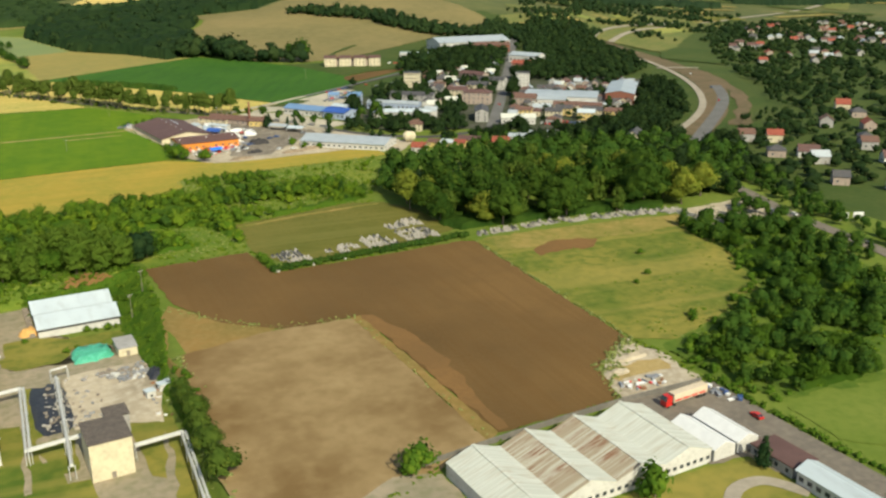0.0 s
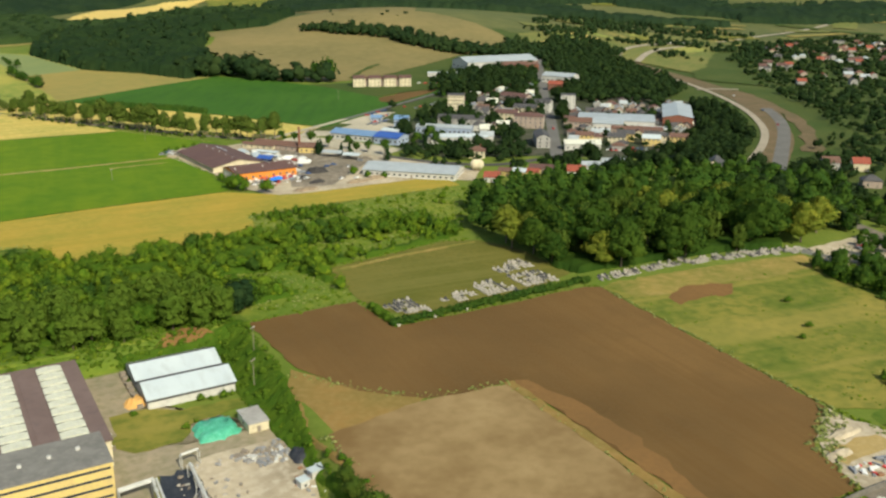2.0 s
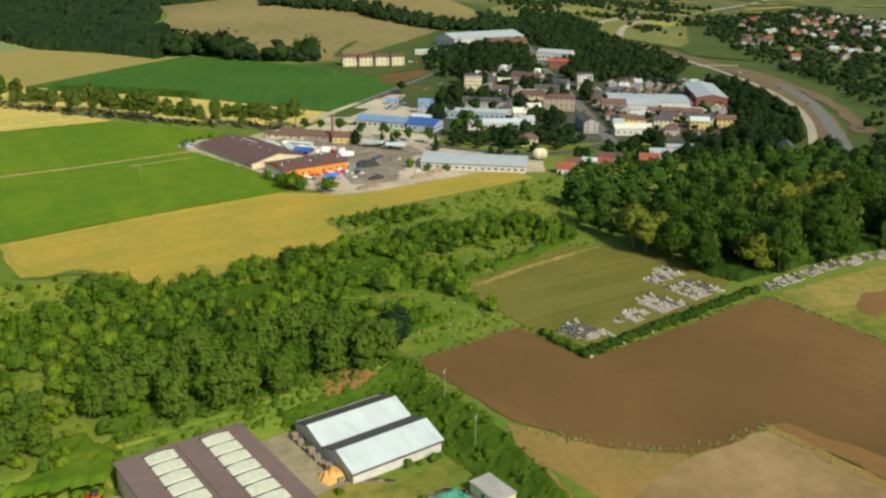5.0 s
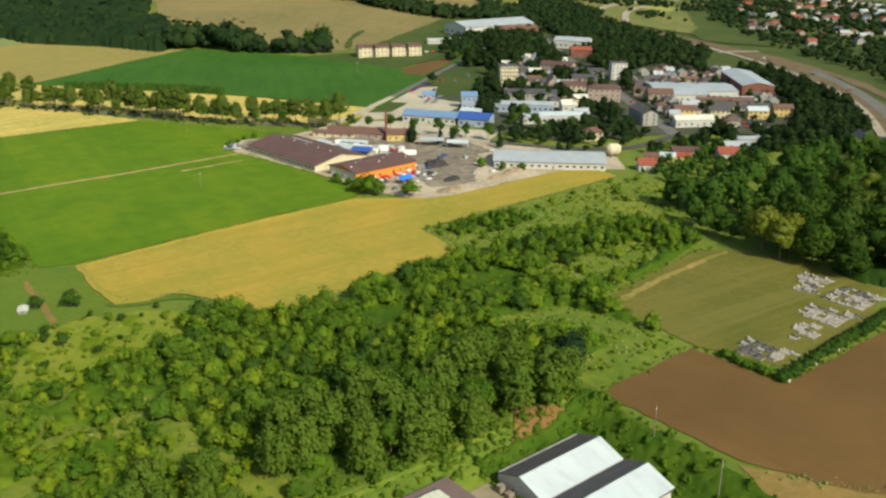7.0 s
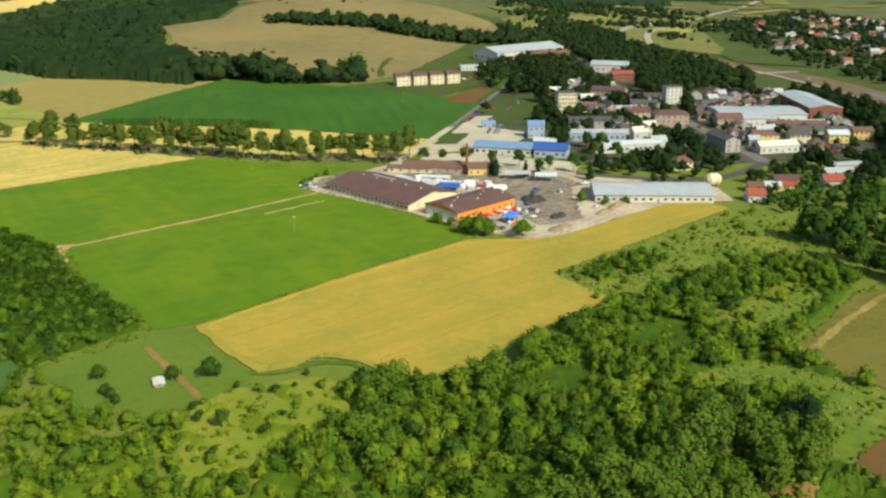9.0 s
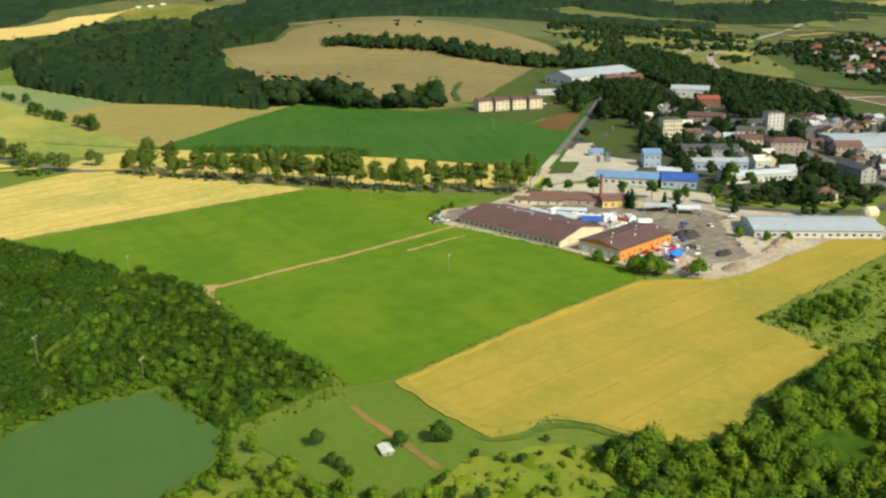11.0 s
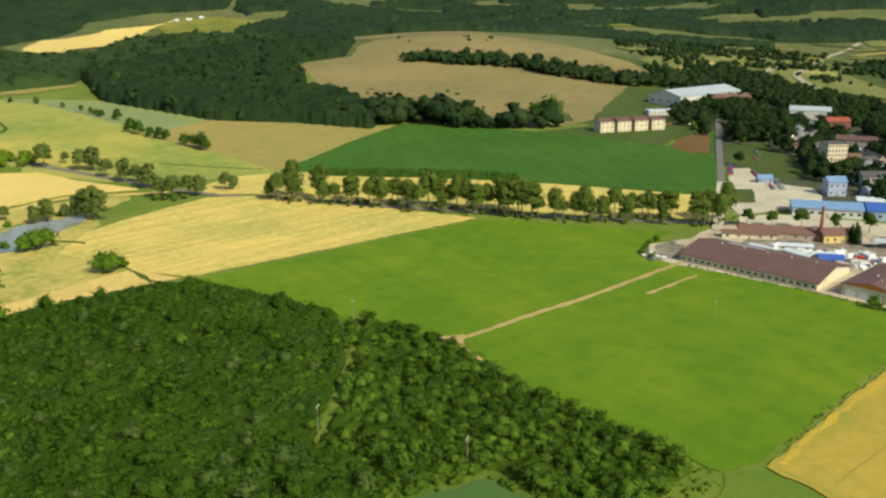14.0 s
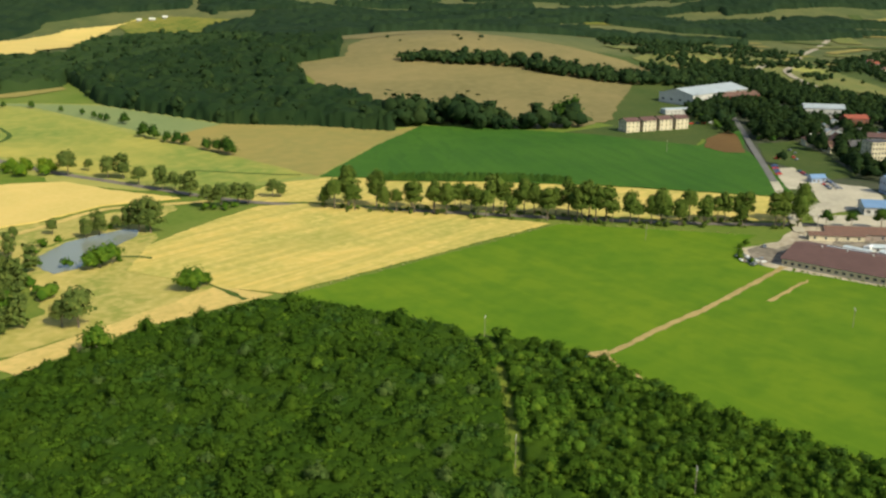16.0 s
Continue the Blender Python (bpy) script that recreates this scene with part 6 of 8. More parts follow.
area("works_lawn", [(6, 324), (17, 324), (26, 318), (48, 318), (47, 312), (26, 308), (21, 299), (8, 299), (4, 304)], OLIVE, "mown lawn between works buildings", up=0.34, category="lawn", ragged=1.2)
area("works_verge", [(8, 279), (11, 279), (9, 236), (14, 236), (13, 220), (5, 220)], OLIVE, "grass verge under the pipes", up=0.34, category="lawn", ragged=1.2)
area("works_grass", [(40, 258), (50, 262), (47, 215), (42, 180), (36, 200), (41, 226)], OLIVE, "worn grass inside the works fence", up=0.36, category="lawn")
area("works_grass_south", [(3, 222), (19, 222), (19, 180), (0, 180)], OLIVE, "worn grass between works buildings", up=0.36, category="lawn")
area("works_turf", [(-2, 262), (5.5, 260), (4, 234), (3, 215), (-4, 215), (-5, 239)], OLIVE, "worn turf beside the works lane", up=0.36, category="lawn")
area("works_turf", [(8.6, 284), (10.8, 284), (10.8, 251), (8.8, 250)], OLIVE, "worn turf beside the black sheeting", up=0.31, category="lawn")
area("works_turf", [(8, 247), (18.5, 247), (17, 228), (11, 228)], OLIVE, "worn turf before the black sheeting", up=0.31, category="lawn")
area("works_turf", [(33, 247), (41, 244), (39, 224), (36, 213), (33, 216)], OLIVE, "worn turf behind the works building", up=0.42, category="lawn")
area("scrap_yard", [(22, 287), (45, 288), (47, 270), (42, 243), (34, 247), (19, 250), (20, 284)], YARD, "pale littered concrete scrap yard", up=0.4, category="yard")
area("mill_yard", [(165, 186), (196, 185), (200, 170), (196, 135), (190, 110), (180, 110), (176, 146), (164, 148)], WORNROAD, "worn grey asphalt yard behind the sheds", up=0.26, category="yard")
area("mill_drive", [(60, 150), (100, 150), (100, 178), (88, 183), (70, 176)], CONCRETE, "concrete drive beside the sheds", up=0.3, category="yard")
area("mill_lawn", [(120, 148), (150, 148), (178, 147), (176, 128), (160, 118), (120, 130)], OLIVE, "worn lawn before the sheds", up=0.24, category="lawn")
strip("green_track", [(-21, 527), (-17.5, 519.5), (-9, 516.5), (-1, 518), (4.5, 517.5), (7.5, 510), (8.5, 500), (12.5, 490), (21, 481.5), (40, 475.5)], 2.6, WEEDFLOOR, "grassy curved track round the wheat", up=0.34, category="track", ragged=0.6, step=3)
strip("hill_track", [(400, 1000), (430, 1040), (470, 1075)], 6.0, DIMGRASS, "grassy track up the hill field", up=1.2, category="track", ragged=1.5, step=8)
strip("lawn_path", [(118, 415), (150, 420), (196, 422)], 2.6, STRAW, "dry mown edge of the cemetery lawn", up=0.4, category="track", ragged=0.6, step=3)
strip("mill_path", [(150, 126), (160, 137), (171, 137), (176, 126)], 4.0, PALEROAD, "curved pale driveway beside lawn", up=0.4, step=2)
strip("mill_road", [(196, 184), (196, 160), (195, 135), (196, 100)], 7.0, WORNROAD, "asphalt lane beside the lawn", up=0.34)
area("dump_ground", [(198, 222), (200, 200), (197, 185), (168, 187), (173, 204), (180, 212)], YARD, "pale trodden dumping ground", up=0.34, category="yard", ragged=1.5)
wood("dump_weeds", scatter([(172, 203), (181, 214), (197, 224), (199, 216), (184, 206), (176, 198)], 1.5, 266, keep=0.8), TUFT, WEEDLEAF, "pale flowering weeds over the dumping ground", "weeds", seed=267, sizes=(0.5, 1.1))
area("dump_earth", [(176, 206), (196, 204), (194, 196), (174, 197)], TRACK, "bare brown earth on the dumping ground", up=0.46, category="yard", ragged=1.5)
area("car_park", [(330, 335), (379, 336), (366, 304), (348, 299), (318, 309)], YARD, "gravel car park beside the cemetery", up=0.3, category="yard")
area("mall_yard", [(440, 650), (452, 600), (500, 585), (540, 605), (590, 680), (520, 700), (470, 690)], WORNROAD, "worn asphalt yards of the market halls", up=0.3, category="yard")
area("town_plot", LAWN_POLY, DIMGRASS, "wide rough lawn beside the town road", up=0.34, category="lawn", grid=40)
area("pond", [(-108, 938), (-114, 926), (-113, 908), (-102, 908), (-90, 918), (-78, 927), (-58, 940), (-52, 950), (-58, 956), (-70, 955), (-88, 953)], WATER, "small still pond among willows", up=0.3, category="pond", ragged=0.5)
area("pond_meadow", [(-172, 828), (-114, 834), (-68, 828), (-72, 845), (-86, 890), (-61, 921), (-52, 930), (-45, 958), (-61, 966), (-100, 950), (-116, 930), (-125, 900), (-135, 862), (-175, 845)], DRYMEADOW, "dry yellow meadow round the pond", up=0.16, ragged=1.5)

# ---- farm works ----
def long_hall():
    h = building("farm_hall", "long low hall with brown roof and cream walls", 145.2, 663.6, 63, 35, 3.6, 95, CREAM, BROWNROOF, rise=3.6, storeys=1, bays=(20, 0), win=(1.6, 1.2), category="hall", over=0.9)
    part("roof_light", box("roof_light", 2, 20, -6.2, -5.4, 6.35, 6.55, WHITEROOF), h, "long pale roof light strip")
    part("eave_band", box("eave_band", -31.0, 31.0, 17.35, 17.6, 3.0, 3.5, WHITE), h)
    for k in range(5):
        part("roof_vent", rod("roof_vent", (-24 + 11 * k, 1.0, 6.9), (-24 + 11 * k, 1.0, 7.9), 0.35, STEEL), h)


long_hall()
h = building("farm_store", "wide store with brown roof and orange walls", 154.8, 611.5, 40, 23, 5.2, 2, ORANGE, BROWNROOF, roof="gable", rise=2.2, storeys=1, bays=(9, 5), win=(1.6, 1.2), category="hall", over=0.7)
for k in range(7):
    part("roof_vent", rod("roof_vent", (-18 + 6 * k, -5 + (k % 3) * 4, 6.2), (-18 + 6 * k, -5 + (k % 3) * 4, 7.6), 0.3, WHITEPAINT), h)
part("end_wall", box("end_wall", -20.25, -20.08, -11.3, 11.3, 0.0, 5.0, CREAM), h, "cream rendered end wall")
for k in range(4):
    part("roller_door", box("roller_door", -20.34, -20.24, -10.4 + 5.4 * k, -6.6 + 5.4 * k, 0.0, 3.2, WHITEPAINT), h, "white roller door")
building("stable", "long old stable with red-brown roof", 198, 683, 44, 9, 3.6, -52, PINK, RUSTROOF, rise=2.6, storeys=1, bays=(9, 2), category="barn")
building("yellow_cottage", "yellow cottage with brown roof beside the stable", 211, 663, 15, 9, 4.4, -38, YELLOW, RUSTROOF, rise=2.6, storeys=1, bays=(4, 2), chimney=True)
building("store_shed", "low cream shed behind the stable", 184, 694, 26, 5, 3.0, -52, CREAM, RUSTROOF, rise=1.2, storeys=1, bays=(5, 1), category="shed")


for x, y, L, W, tn in ((166, 676, 12, 5, 88), (170, 660, 14, 5, 80), (178, 652, 10, 4, -50), (181, 668, 16, 5, -52)):
    building("white_store_shed", "low white storage shed in the farm yard", x, y, L, W, 2.8, tn, WHITE, WHITEROOF, rise=0.6, storeys=1, bays=(3, 0), category="shed", group="yard sheds")


def brick_chimney():
    c = tagged(new("factory_chimney"), "tall tapering red brick chimney", "chimney")
    c.matrix_basis = pose(204, 667, -5)
    part("plinth", box("plinth", -1.6, 1.6, -1.6, 1.6, -0.3, 3.0, BRICK, 0.1), c)
    part("shaft", rod("shaft", (0, 0, 3), (0, 0, 18.0), 0.95, BRICK, 12, 0.7), c)
    part("crown_ring", rod("crown_ring", (0, 0, 17.3), (0, 0, 18.2), 0.8, BRICK, 12), c)


brick_chimney()
s = building("silver_hall", "long low hall with grey sheet roof", 242, 567, 60, 26, 4.2, -44, WHITE, SILVER, rise=2.6, storeys=1, bays=(16, 4), win=(1.8, 1.2), category="hall", over=0.7)
building("blue_hall", "long depot hall with blue sheet roof", 261, 693, 36, 16, 5.0, -55.5, WHITE, BLUEROOF, rise=2.4, storeys=1, bays=(9, 3), win=(2.0, 1.6), category="hall", over=0.8)
building("blue_hall", "depot hall with deep blue roof", 278, 668, 20, 18, 5.4, -55.5, BLUEWALL, DEEPBLUE, rise=2.4, storeys=1, bays=(5, 3), win=(2.0, 1.6), category="hall", over=0.8)
building("depot_office", "pale depot annex with white roof", 285, 680, 14, 10, 7.0, -55.5, BLUEWALL, WHITEROOF, rise=1.4, storeys=2, bays=(4, 3), category="office")
building("blue_house", "pale blue house with blue roof", 311, 713, 11, 9, 9.0, -40, BLUEWALL, BLUEROOF, rise=2.6, storeys=2, bays=(3, 3))
building("blue_kiosk", "small dark blue depot building", 311, 759, 9, 6, 3.4, -40, BLUEWALL, BLUEROOF, rise=1.8, storeys=1, bays=(3, 2), category="shed")
building("white_hall", "long low white hall", 322, 645, 45, 12, 5.0, -28, WHITE, WHITEROOF, rise=1.6, storeys=1, bays=(14, 3), win=(1.8, 1.6), category="hall")
building("grey_hall", "long grey-blue workshop with grey roof", 333, 682, 44, 12, 5.5, -43, BLUEWALL, SILVER, rise=1.6, storeys=1, bays=(12, 3), win=(1.8, 1.6), category="hall")
building("dark_hall", "long grey block with dark roof", 361, 702, 38, 13, 7.5, -42, GREYWALL, SLATE, rise=2.2, storeys=2, bays=(10, 3), category="block")
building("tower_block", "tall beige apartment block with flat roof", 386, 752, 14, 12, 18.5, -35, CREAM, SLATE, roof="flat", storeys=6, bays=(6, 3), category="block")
building("apartment_block", "pinkish apartment block with dark roof", 464, 772, 28, 12, 10.0, -66, PINK, BROWNROOF, rise=2.4, storeys=3, bays=(7, 2), category="block")
building("apartment_block", "white and grey apartment block", 464, 736, 24, 12, 9.0, -50, WHITE, SLATE, rise=2.4, storeys=3, bays=(6, 3), category="block")
building("apartment_block", "beige apartment block with dark roof", 405, 699, 18, 12, 9.0, -47, CREAM, BROWNROOF, rise=2.6, storeys=3, bays=(5, 3), category="block")
building("apartment_block", "pale pink apartment block with brown roof", 408, 672, 24, 12, 10.0, -43, PINK, BROWNROOF, roof="hip", rise=2.6, storeys=3, bays=(6, 3), category="block")
building("apartment_block", "tall pale apartment block", 494, 731, 13, 11, 14.0, -35, WHITE, SLATE, roof="flat", storeys=5, bays=(4, 3), category="block")
building("apartment_block", "grey apartment block beside the street", 372, 606, 26, 10, 8.0, 60, GREYWALL, SLATE, rise=2.4, storeys=3, bays=(7, 2), category="block")
building("apartment_block", "cream apartment block with dark roof", 436, 716, 20, 12, 9.0, -47, CREAM, SLATE, rise=2.4, storeys=3, bays=(5, 3), category="block")

# market halls east of the street
# Grey roofing on the white halls gives them cloud shade by colour.
building("market_hall", "broad white market hall", 478, 645, 62, 38, 7.0, -41, WHITE, SILVER, rise=1.6, storeys=1, bays=(12, 8), win=(2.4, 1.6), category="hall")
building("market_hall", "long market hall with red brick walls", 536, 634, 72, 24, 9.5, 47, BRICK, SILVER, rise=2.2, storeys=1, bays=(10, 3), win=(2.4, 1.6), category="hall")
building("market_annex", "white market annex with pale roof", 458, 632, 24, 12, 6.0, -41, WHITE, SILVER, rise=1.4, storeys=1, bays=(6, 3), category="hall")
building("brick_house", "brick house with rust-red roof", 440, 645, 18, 11, 7.0, -41, PINK, RUSTROOF, rise=2.8, storeys=2, bays=(5, 3))
building("long_brick_hall", "low hall with faded red roof", 466, 606, 40, 10, 4.5, -41, PINK, RUSTROOF, rise=1.8, storeys=1, bays=(9, 2), category="hall")
building("white_store", "small white flat-roofed store", 480, 600, 18, 10, 5.0, -41, WHITE, WHITEROOF, roof="flat", storeys=1, bays=(5, 2), category="shop")
for x, y, m, r in ((408, 600, YELLOW, RUSTROOF), (425, 583, CREAM, SLATE), (440, 590, YELLOW, SLATE), (444, 566, YELLOW, WHITEROOF), (456, 572, CREAM, SLATE), (466, 560, YELLOW, RUSTROOF)):
    building("shop_house", "yellow and cream shop house in a row", x, y, 13, 9, 6.0, -42, m, r, rise=2.2, storeys=2, bays=(4, 2), group="shop houses")
building("long_shop", "long shop with pale roof", 388, 578, 26, 10, 5.0, -32, WHITE, PALESHEET, rise=2.4, storeys=1, bays=(6, 2), category="shop")

# the far end of the town
for k in range(4):
    f = k / 3
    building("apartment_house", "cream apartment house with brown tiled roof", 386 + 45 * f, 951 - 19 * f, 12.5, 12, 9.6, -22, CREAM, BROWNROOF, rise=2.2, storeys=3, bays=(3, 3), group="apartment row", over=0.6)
for k in range(3):
    f = (k + 0.5) / 3
    building("apartment_link", "recessed cream stair house between apartments", 387 + 43 * f, 952 - 18 * f, 4.6, 8, 8.0, -22, PINK, RUSTROOF, rise=2.0, storeys=3, bays=(1, 0), group="apartment row", category="house", door=False)
building("great_hall", "great white hall with broad grey sheet roof", 592, 1000, 96, 40, 10.0, -4, WHITE, SILVER, rise=5.0, storeys=1, bays=(12, 4), win=(3.0, 2.0), category="hall", over=0.8)
building("brick_hall", "red brick hall before the great hall", 606, 972, 48, 16, 8.0, -20, BRICK, RUSTROOF, rise=3.0, storeys=1, bays=(8, 3), win=(2.0, 2.0), category="hall")
building("low_annex", "low white annex with flat roof", 505, 972, 40, 10, 4.5, -30, WHITE, WHITEROOF, roof="flat", storeys=1, bays=(10, 2), category="hall")
building("workshop", "pale workshop with grey roof", 600, 880, 36, 22, 8.0, -60, WHITE, SILVER, rise=3.0, storeys=1, bays=(7, 3), win=(2.4, 1.8), category="hall")
building("brick_workshop", "red brick workshop with red roof", 563, 836, 20, 12, 7.0, -40, BRICK, REDROOF, rise=2.8, storeys=2, bays=(5, 2), category="hall")

for x, y, L in ((738, 2427, 13), (716, 2444, 10), (764, 2418, 11), (681, 2264, 10)):
    building("hill_farm", "white farmhouse on a far hilltop", x, y, L, 8, 5.0, -30, GREYWALL, PALESHEET, rise=2.4, storeys=1, bays=(4, 2), group="hilltop farm")
for x, y, m in ((1022, 1126, WHITE), (1034, 1120, BRICK), (1046, 1132, WHITE), (1012, 1134, WHITE), (1030, 1138, BRICK)):
    building("site_hut", "low site hut beside the new road", x, y, 12, 5, 3.4, -20, m, PALESHEET, roof="flat", storeys=1, bays=(4, 1), group="site huts", category="hut")

# kiosks and houses at the wheat field's end
for x, y, m in ((292, 536, RUSTROOF), (299, 530, WHITEROOF), (306, 525, REDROOF)):
    building("garage", "small yellow garage with a coloured roof", x, y, 8, 7.5, 3.4, -50, YELLOW, m, rise=1.6, storeys=1, bays=(2, 1), group="row of garages", category="garage")
building("cottage", "cottage with bright red roof", 275, 526, 9, 8, 3.6, -40, WHITE, REDROOF, rise=2.6, storeys=1, bays=(3, 2), chimney=True)
building("cottage", "cottage with red roof among trees", 331, 513, 11, 9, 4.0, -40, WHITE, REDROOF, rise=2.8, storeys=1, bays=(3, 2), chimney=True)
building("cottage", "small house with faded red roof", 306, 592, 11, 9, 5.0, -35, CREAM, RUSTROOF, roof="hip", rise=3.0, storeys=2, bays=(3, 2), chimney=True)
building("garden_store", "grey-roofed store among trees", 352, 520, 17, 9, 4.0, -35, WHITE, SILVER, rise=1.8, storeys=1, bays=(4, 2), category="shed")
building("garden_store", "low beige store among trees", 374, 526, 18, 8, 3.6, -35, CREAM, SILVER, rise=1.0, storeys=1, bays=(5, 2), category="shed")
building("brown_shed", "low shed with brown roof", 318, 532, 16, 10, 3.6, -40, PINK, BROWNROOF, rise=1.6, storeys=1, bays=(4, 2), category="shed")
building("chapel_house", "stone house in the cemetery grove", 418, 478, 18, 10, 6.0, 40, CREAM, SLATE, rise=3.6, storeys=1, bays=(4, 2), category="chapel")


def tank(name, label, x, y, turn, L, r, mat):
    """A lying tank with domed ends on two saddles."""
    t = tagged(new(name), label, "tank")
    t.matrix_basis = pose(x, y, -5, 0, 0, turn)
    bm = bmesh.new()
    prof = [(-L / 2 - r * 0.6, 0.02), (-L / 2 - r * 0.45, r * 0.6), (-L / 2, r), (L / 2, r), (L / 2 + r * 0.45, r * 0.6), (L / 2 + r * 0.6, 0.02)]
    rings = [[bm.verts.new((px, q * math.cos(k * math.pi / 8), r + 0.8 + q * math.sin(k * math.pi / 8))) for k in range(16)] for px, q in prof]
    for a, b in zip(rings, rings[1:]):
        for k in range(16):
            bm.faces.new((a[k], a[(k + 1) % 16], b[(k + 1) % 16], b[k]))
    part("vessel", finish("vessel", bm, mat), t)
    for px in (-L * 0.3, L * 0.3):
        part("saddle", box("saddle", px - 0.3, px + 0.3, -r * 0.8, r * 0.8, -0.2, r * 0.6 + 0.8, CONCRETE), t)


tank("storage_tank", "large cream storage tank beside the silver hall", 283, 556, -30, 5.0, 3.4, CREAM)

# ---- works buildings near the first stretch ----
def rooflit_hall():
    top = tagged(new("works_hall"), "big hall with rows of white roof lights", "hall")
    top.matrix_basis = pose(-14.2, 325, -5)
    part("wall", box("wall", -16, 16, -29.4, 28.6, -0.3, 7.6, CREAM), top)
    part("roof", box("roof", -16.5, 16.5, -29.4, 29.1, 7.62, 8.1, PURPLEBROWN), top)
    part("roof_ridge", box("roof_ridge", -1.2, 1.2, -29, 28.6, 8.11, 8.3, PURPLEBROWN), top)
    bm = bmesh.new()
    n, w, d, r = 7, 7.2, 3.8, 0.4
    prev = None
    for k in range(n):
        x = -w / 2 + w * k / (n - 1)
        z = r * (1 - (2 * x / w) ** 2) + 0.5
        cur = [bm.verts.new((x, y, zz)) for y, zz in ((-d / 2, 0), (-d / 2, z), (d / 2, z), (d / 2, 0))]
        if prev:
            for a in range(3):
                bm.faces.new((prev[a], prev[a + 1], cur[a + 1], cur[a]))
        else:
            bm.faces.new(cur[::-1])
        prev = cur
    bm.faces.new(prev)
    vault = finish("roof_light", bm, ROOFLIGHT)
    bm = bmesh.new()
    for k in range(1, 4):
        add_box(bm, -w / 2 + w * k / 4 - 0.05, -w / 2 + w * k / 4 + 0.05, -d / 2 - 0.03, d / 2 + 0.03, 0.3, 0.55 + r * (1 - (2 * k / 4 - 1) ** 2), 0)
    ribs = finish("glazing_bar", bm, STEEL)
    gap = box("upstand", -w / 2, w / 2, -0.5, 0.5, 0.0, 0.35, SLATE)
    for x in (-6.4, 8.0):
        for k in range(11):
            q = part("roof_light", vault, top, "white vaulted roof light", at=(x, -27 + 5.1 * k, 8.1))
            part("glazing_bar", ribs, q)
            part("upstand", gap, top, "dark upstand between roof lights", at=(x, -27 + 5.1 * k + 2.55, 8.1))


rooflit_hall()
b = building("works_office", "yellow works block with grey flat roof", -17, 287, 32, 17, 11.0, 0, YELLOW, GREYFELT, roof="flat", storeys=4, bays=(0, 0), category="block", door=False)
band = box("window_band", -15.4, 15.4, -8.62, -8.4, 0.1, 0.75, GLASS)
for k in range(4):
    part("window_band", band, b, "long dark window band", at=(0, 0, 1.4 + 2.6 * k))
for k in range(4):
    part("roof_box", box("roof_box", -12 + 7 * k, -11 + 7 * k, -2 + k, -1 + k, 11.36, 12.0, STEEL), b)
w = building("white_store_hall", "white hall with a blue gabled porch", -9, 251, 17, 22, 8.0, 0, WHITE, WHITEPAINT, rise=1.6, storeys=0, bays=None, category="hall", door=False)
part("porch", finish("porch", gable_roof(4.0, 22.5, 8.9, 10.4, 0.1, 0.25), SKYSHEET), w, "bright blue raised ridge cover", at=(-1.5, 0, -0.1))

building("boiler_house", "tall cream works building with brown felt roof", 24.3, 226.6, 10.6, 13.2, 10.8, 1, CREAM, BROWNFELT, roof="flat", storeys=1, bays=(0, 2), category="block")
building("boiler_annex", "dark-roofed annex behind the beige building", 28.5, 236.5, 6, 6.4, 10.4, 1, GREYWALL, BROWNFELT, roof="flat", storeys=1, bays=(0, 1), category="block", door=False)
building("tool_shed", "small grey-roofed shed with cream wall", 42, 299, 6, 10, 3.0, 0, CREAM, GREYWALL, roof="flat", storeys=1, bays=(1, 1), category="shed")
for x, y, q in ((46.5, 263.5, 3.0), (49, 264.5, 2.4), (42, 260.5, 2.6)):
    building("site_cabin", "small white site cabin", x, y, q, 2.4, 2.4, 10, WHITE, WHITEROOF, roof="flat", storeys=1, bays=(1, 0), win=(0.8, 0.8), category="cabin", group="site cabins", door=False)


def barn_pair():
    top = tagged(new("steel_barn"), "double steel barn with white roof, north slopes coloured dark as shaded", "barn")
    top.matrix_basis = pose(31, 337.5, -5)
    for y in (-6.2, 8.8):
        part("wall", finish("wall", gable_walls(27, 15, 3.6, 6.0, "gable"), WHITE), top, at=(0, y - 0.6, 0))
        bm = bmesh.new()
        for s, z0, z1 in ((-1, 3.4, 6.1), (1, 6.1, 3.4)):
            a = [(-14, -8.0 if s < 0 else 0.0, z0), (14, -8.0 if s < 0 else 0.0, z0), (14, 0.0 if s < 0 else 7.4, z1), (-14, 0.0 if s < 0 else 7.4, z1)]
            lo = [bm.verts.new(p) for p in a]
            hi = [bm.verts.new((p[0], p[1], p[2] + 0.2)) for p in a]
            # North slopes get the slate colour to show them turned from the sun.
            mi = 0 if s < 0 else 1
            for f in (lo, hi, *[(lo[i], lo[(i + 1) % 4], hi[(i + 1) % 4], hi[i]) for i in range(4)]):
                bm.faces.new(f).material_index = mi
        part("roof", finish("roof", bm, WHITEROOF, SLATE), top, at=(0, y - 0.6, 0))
        # A dark strip paints the shadow that the eaves throw on the wall.
        part("fascia", box("fascia", -13.9, 13.9, -7.72, -7.60, 2.55, 3.42, SLATE), top, "dark band coloured as the shade under the eaves", at=(0, y - 0.6, 0))
    for k in range(9):
        part("timber_crate", box("timber_crate", -16.2, -14.4, -12 + 3 * k, -10.4 + 3 * k, 0.2, 1.2 + 0.5 * (k % 3), TIMBER, 0.08), top)


barn_pair()

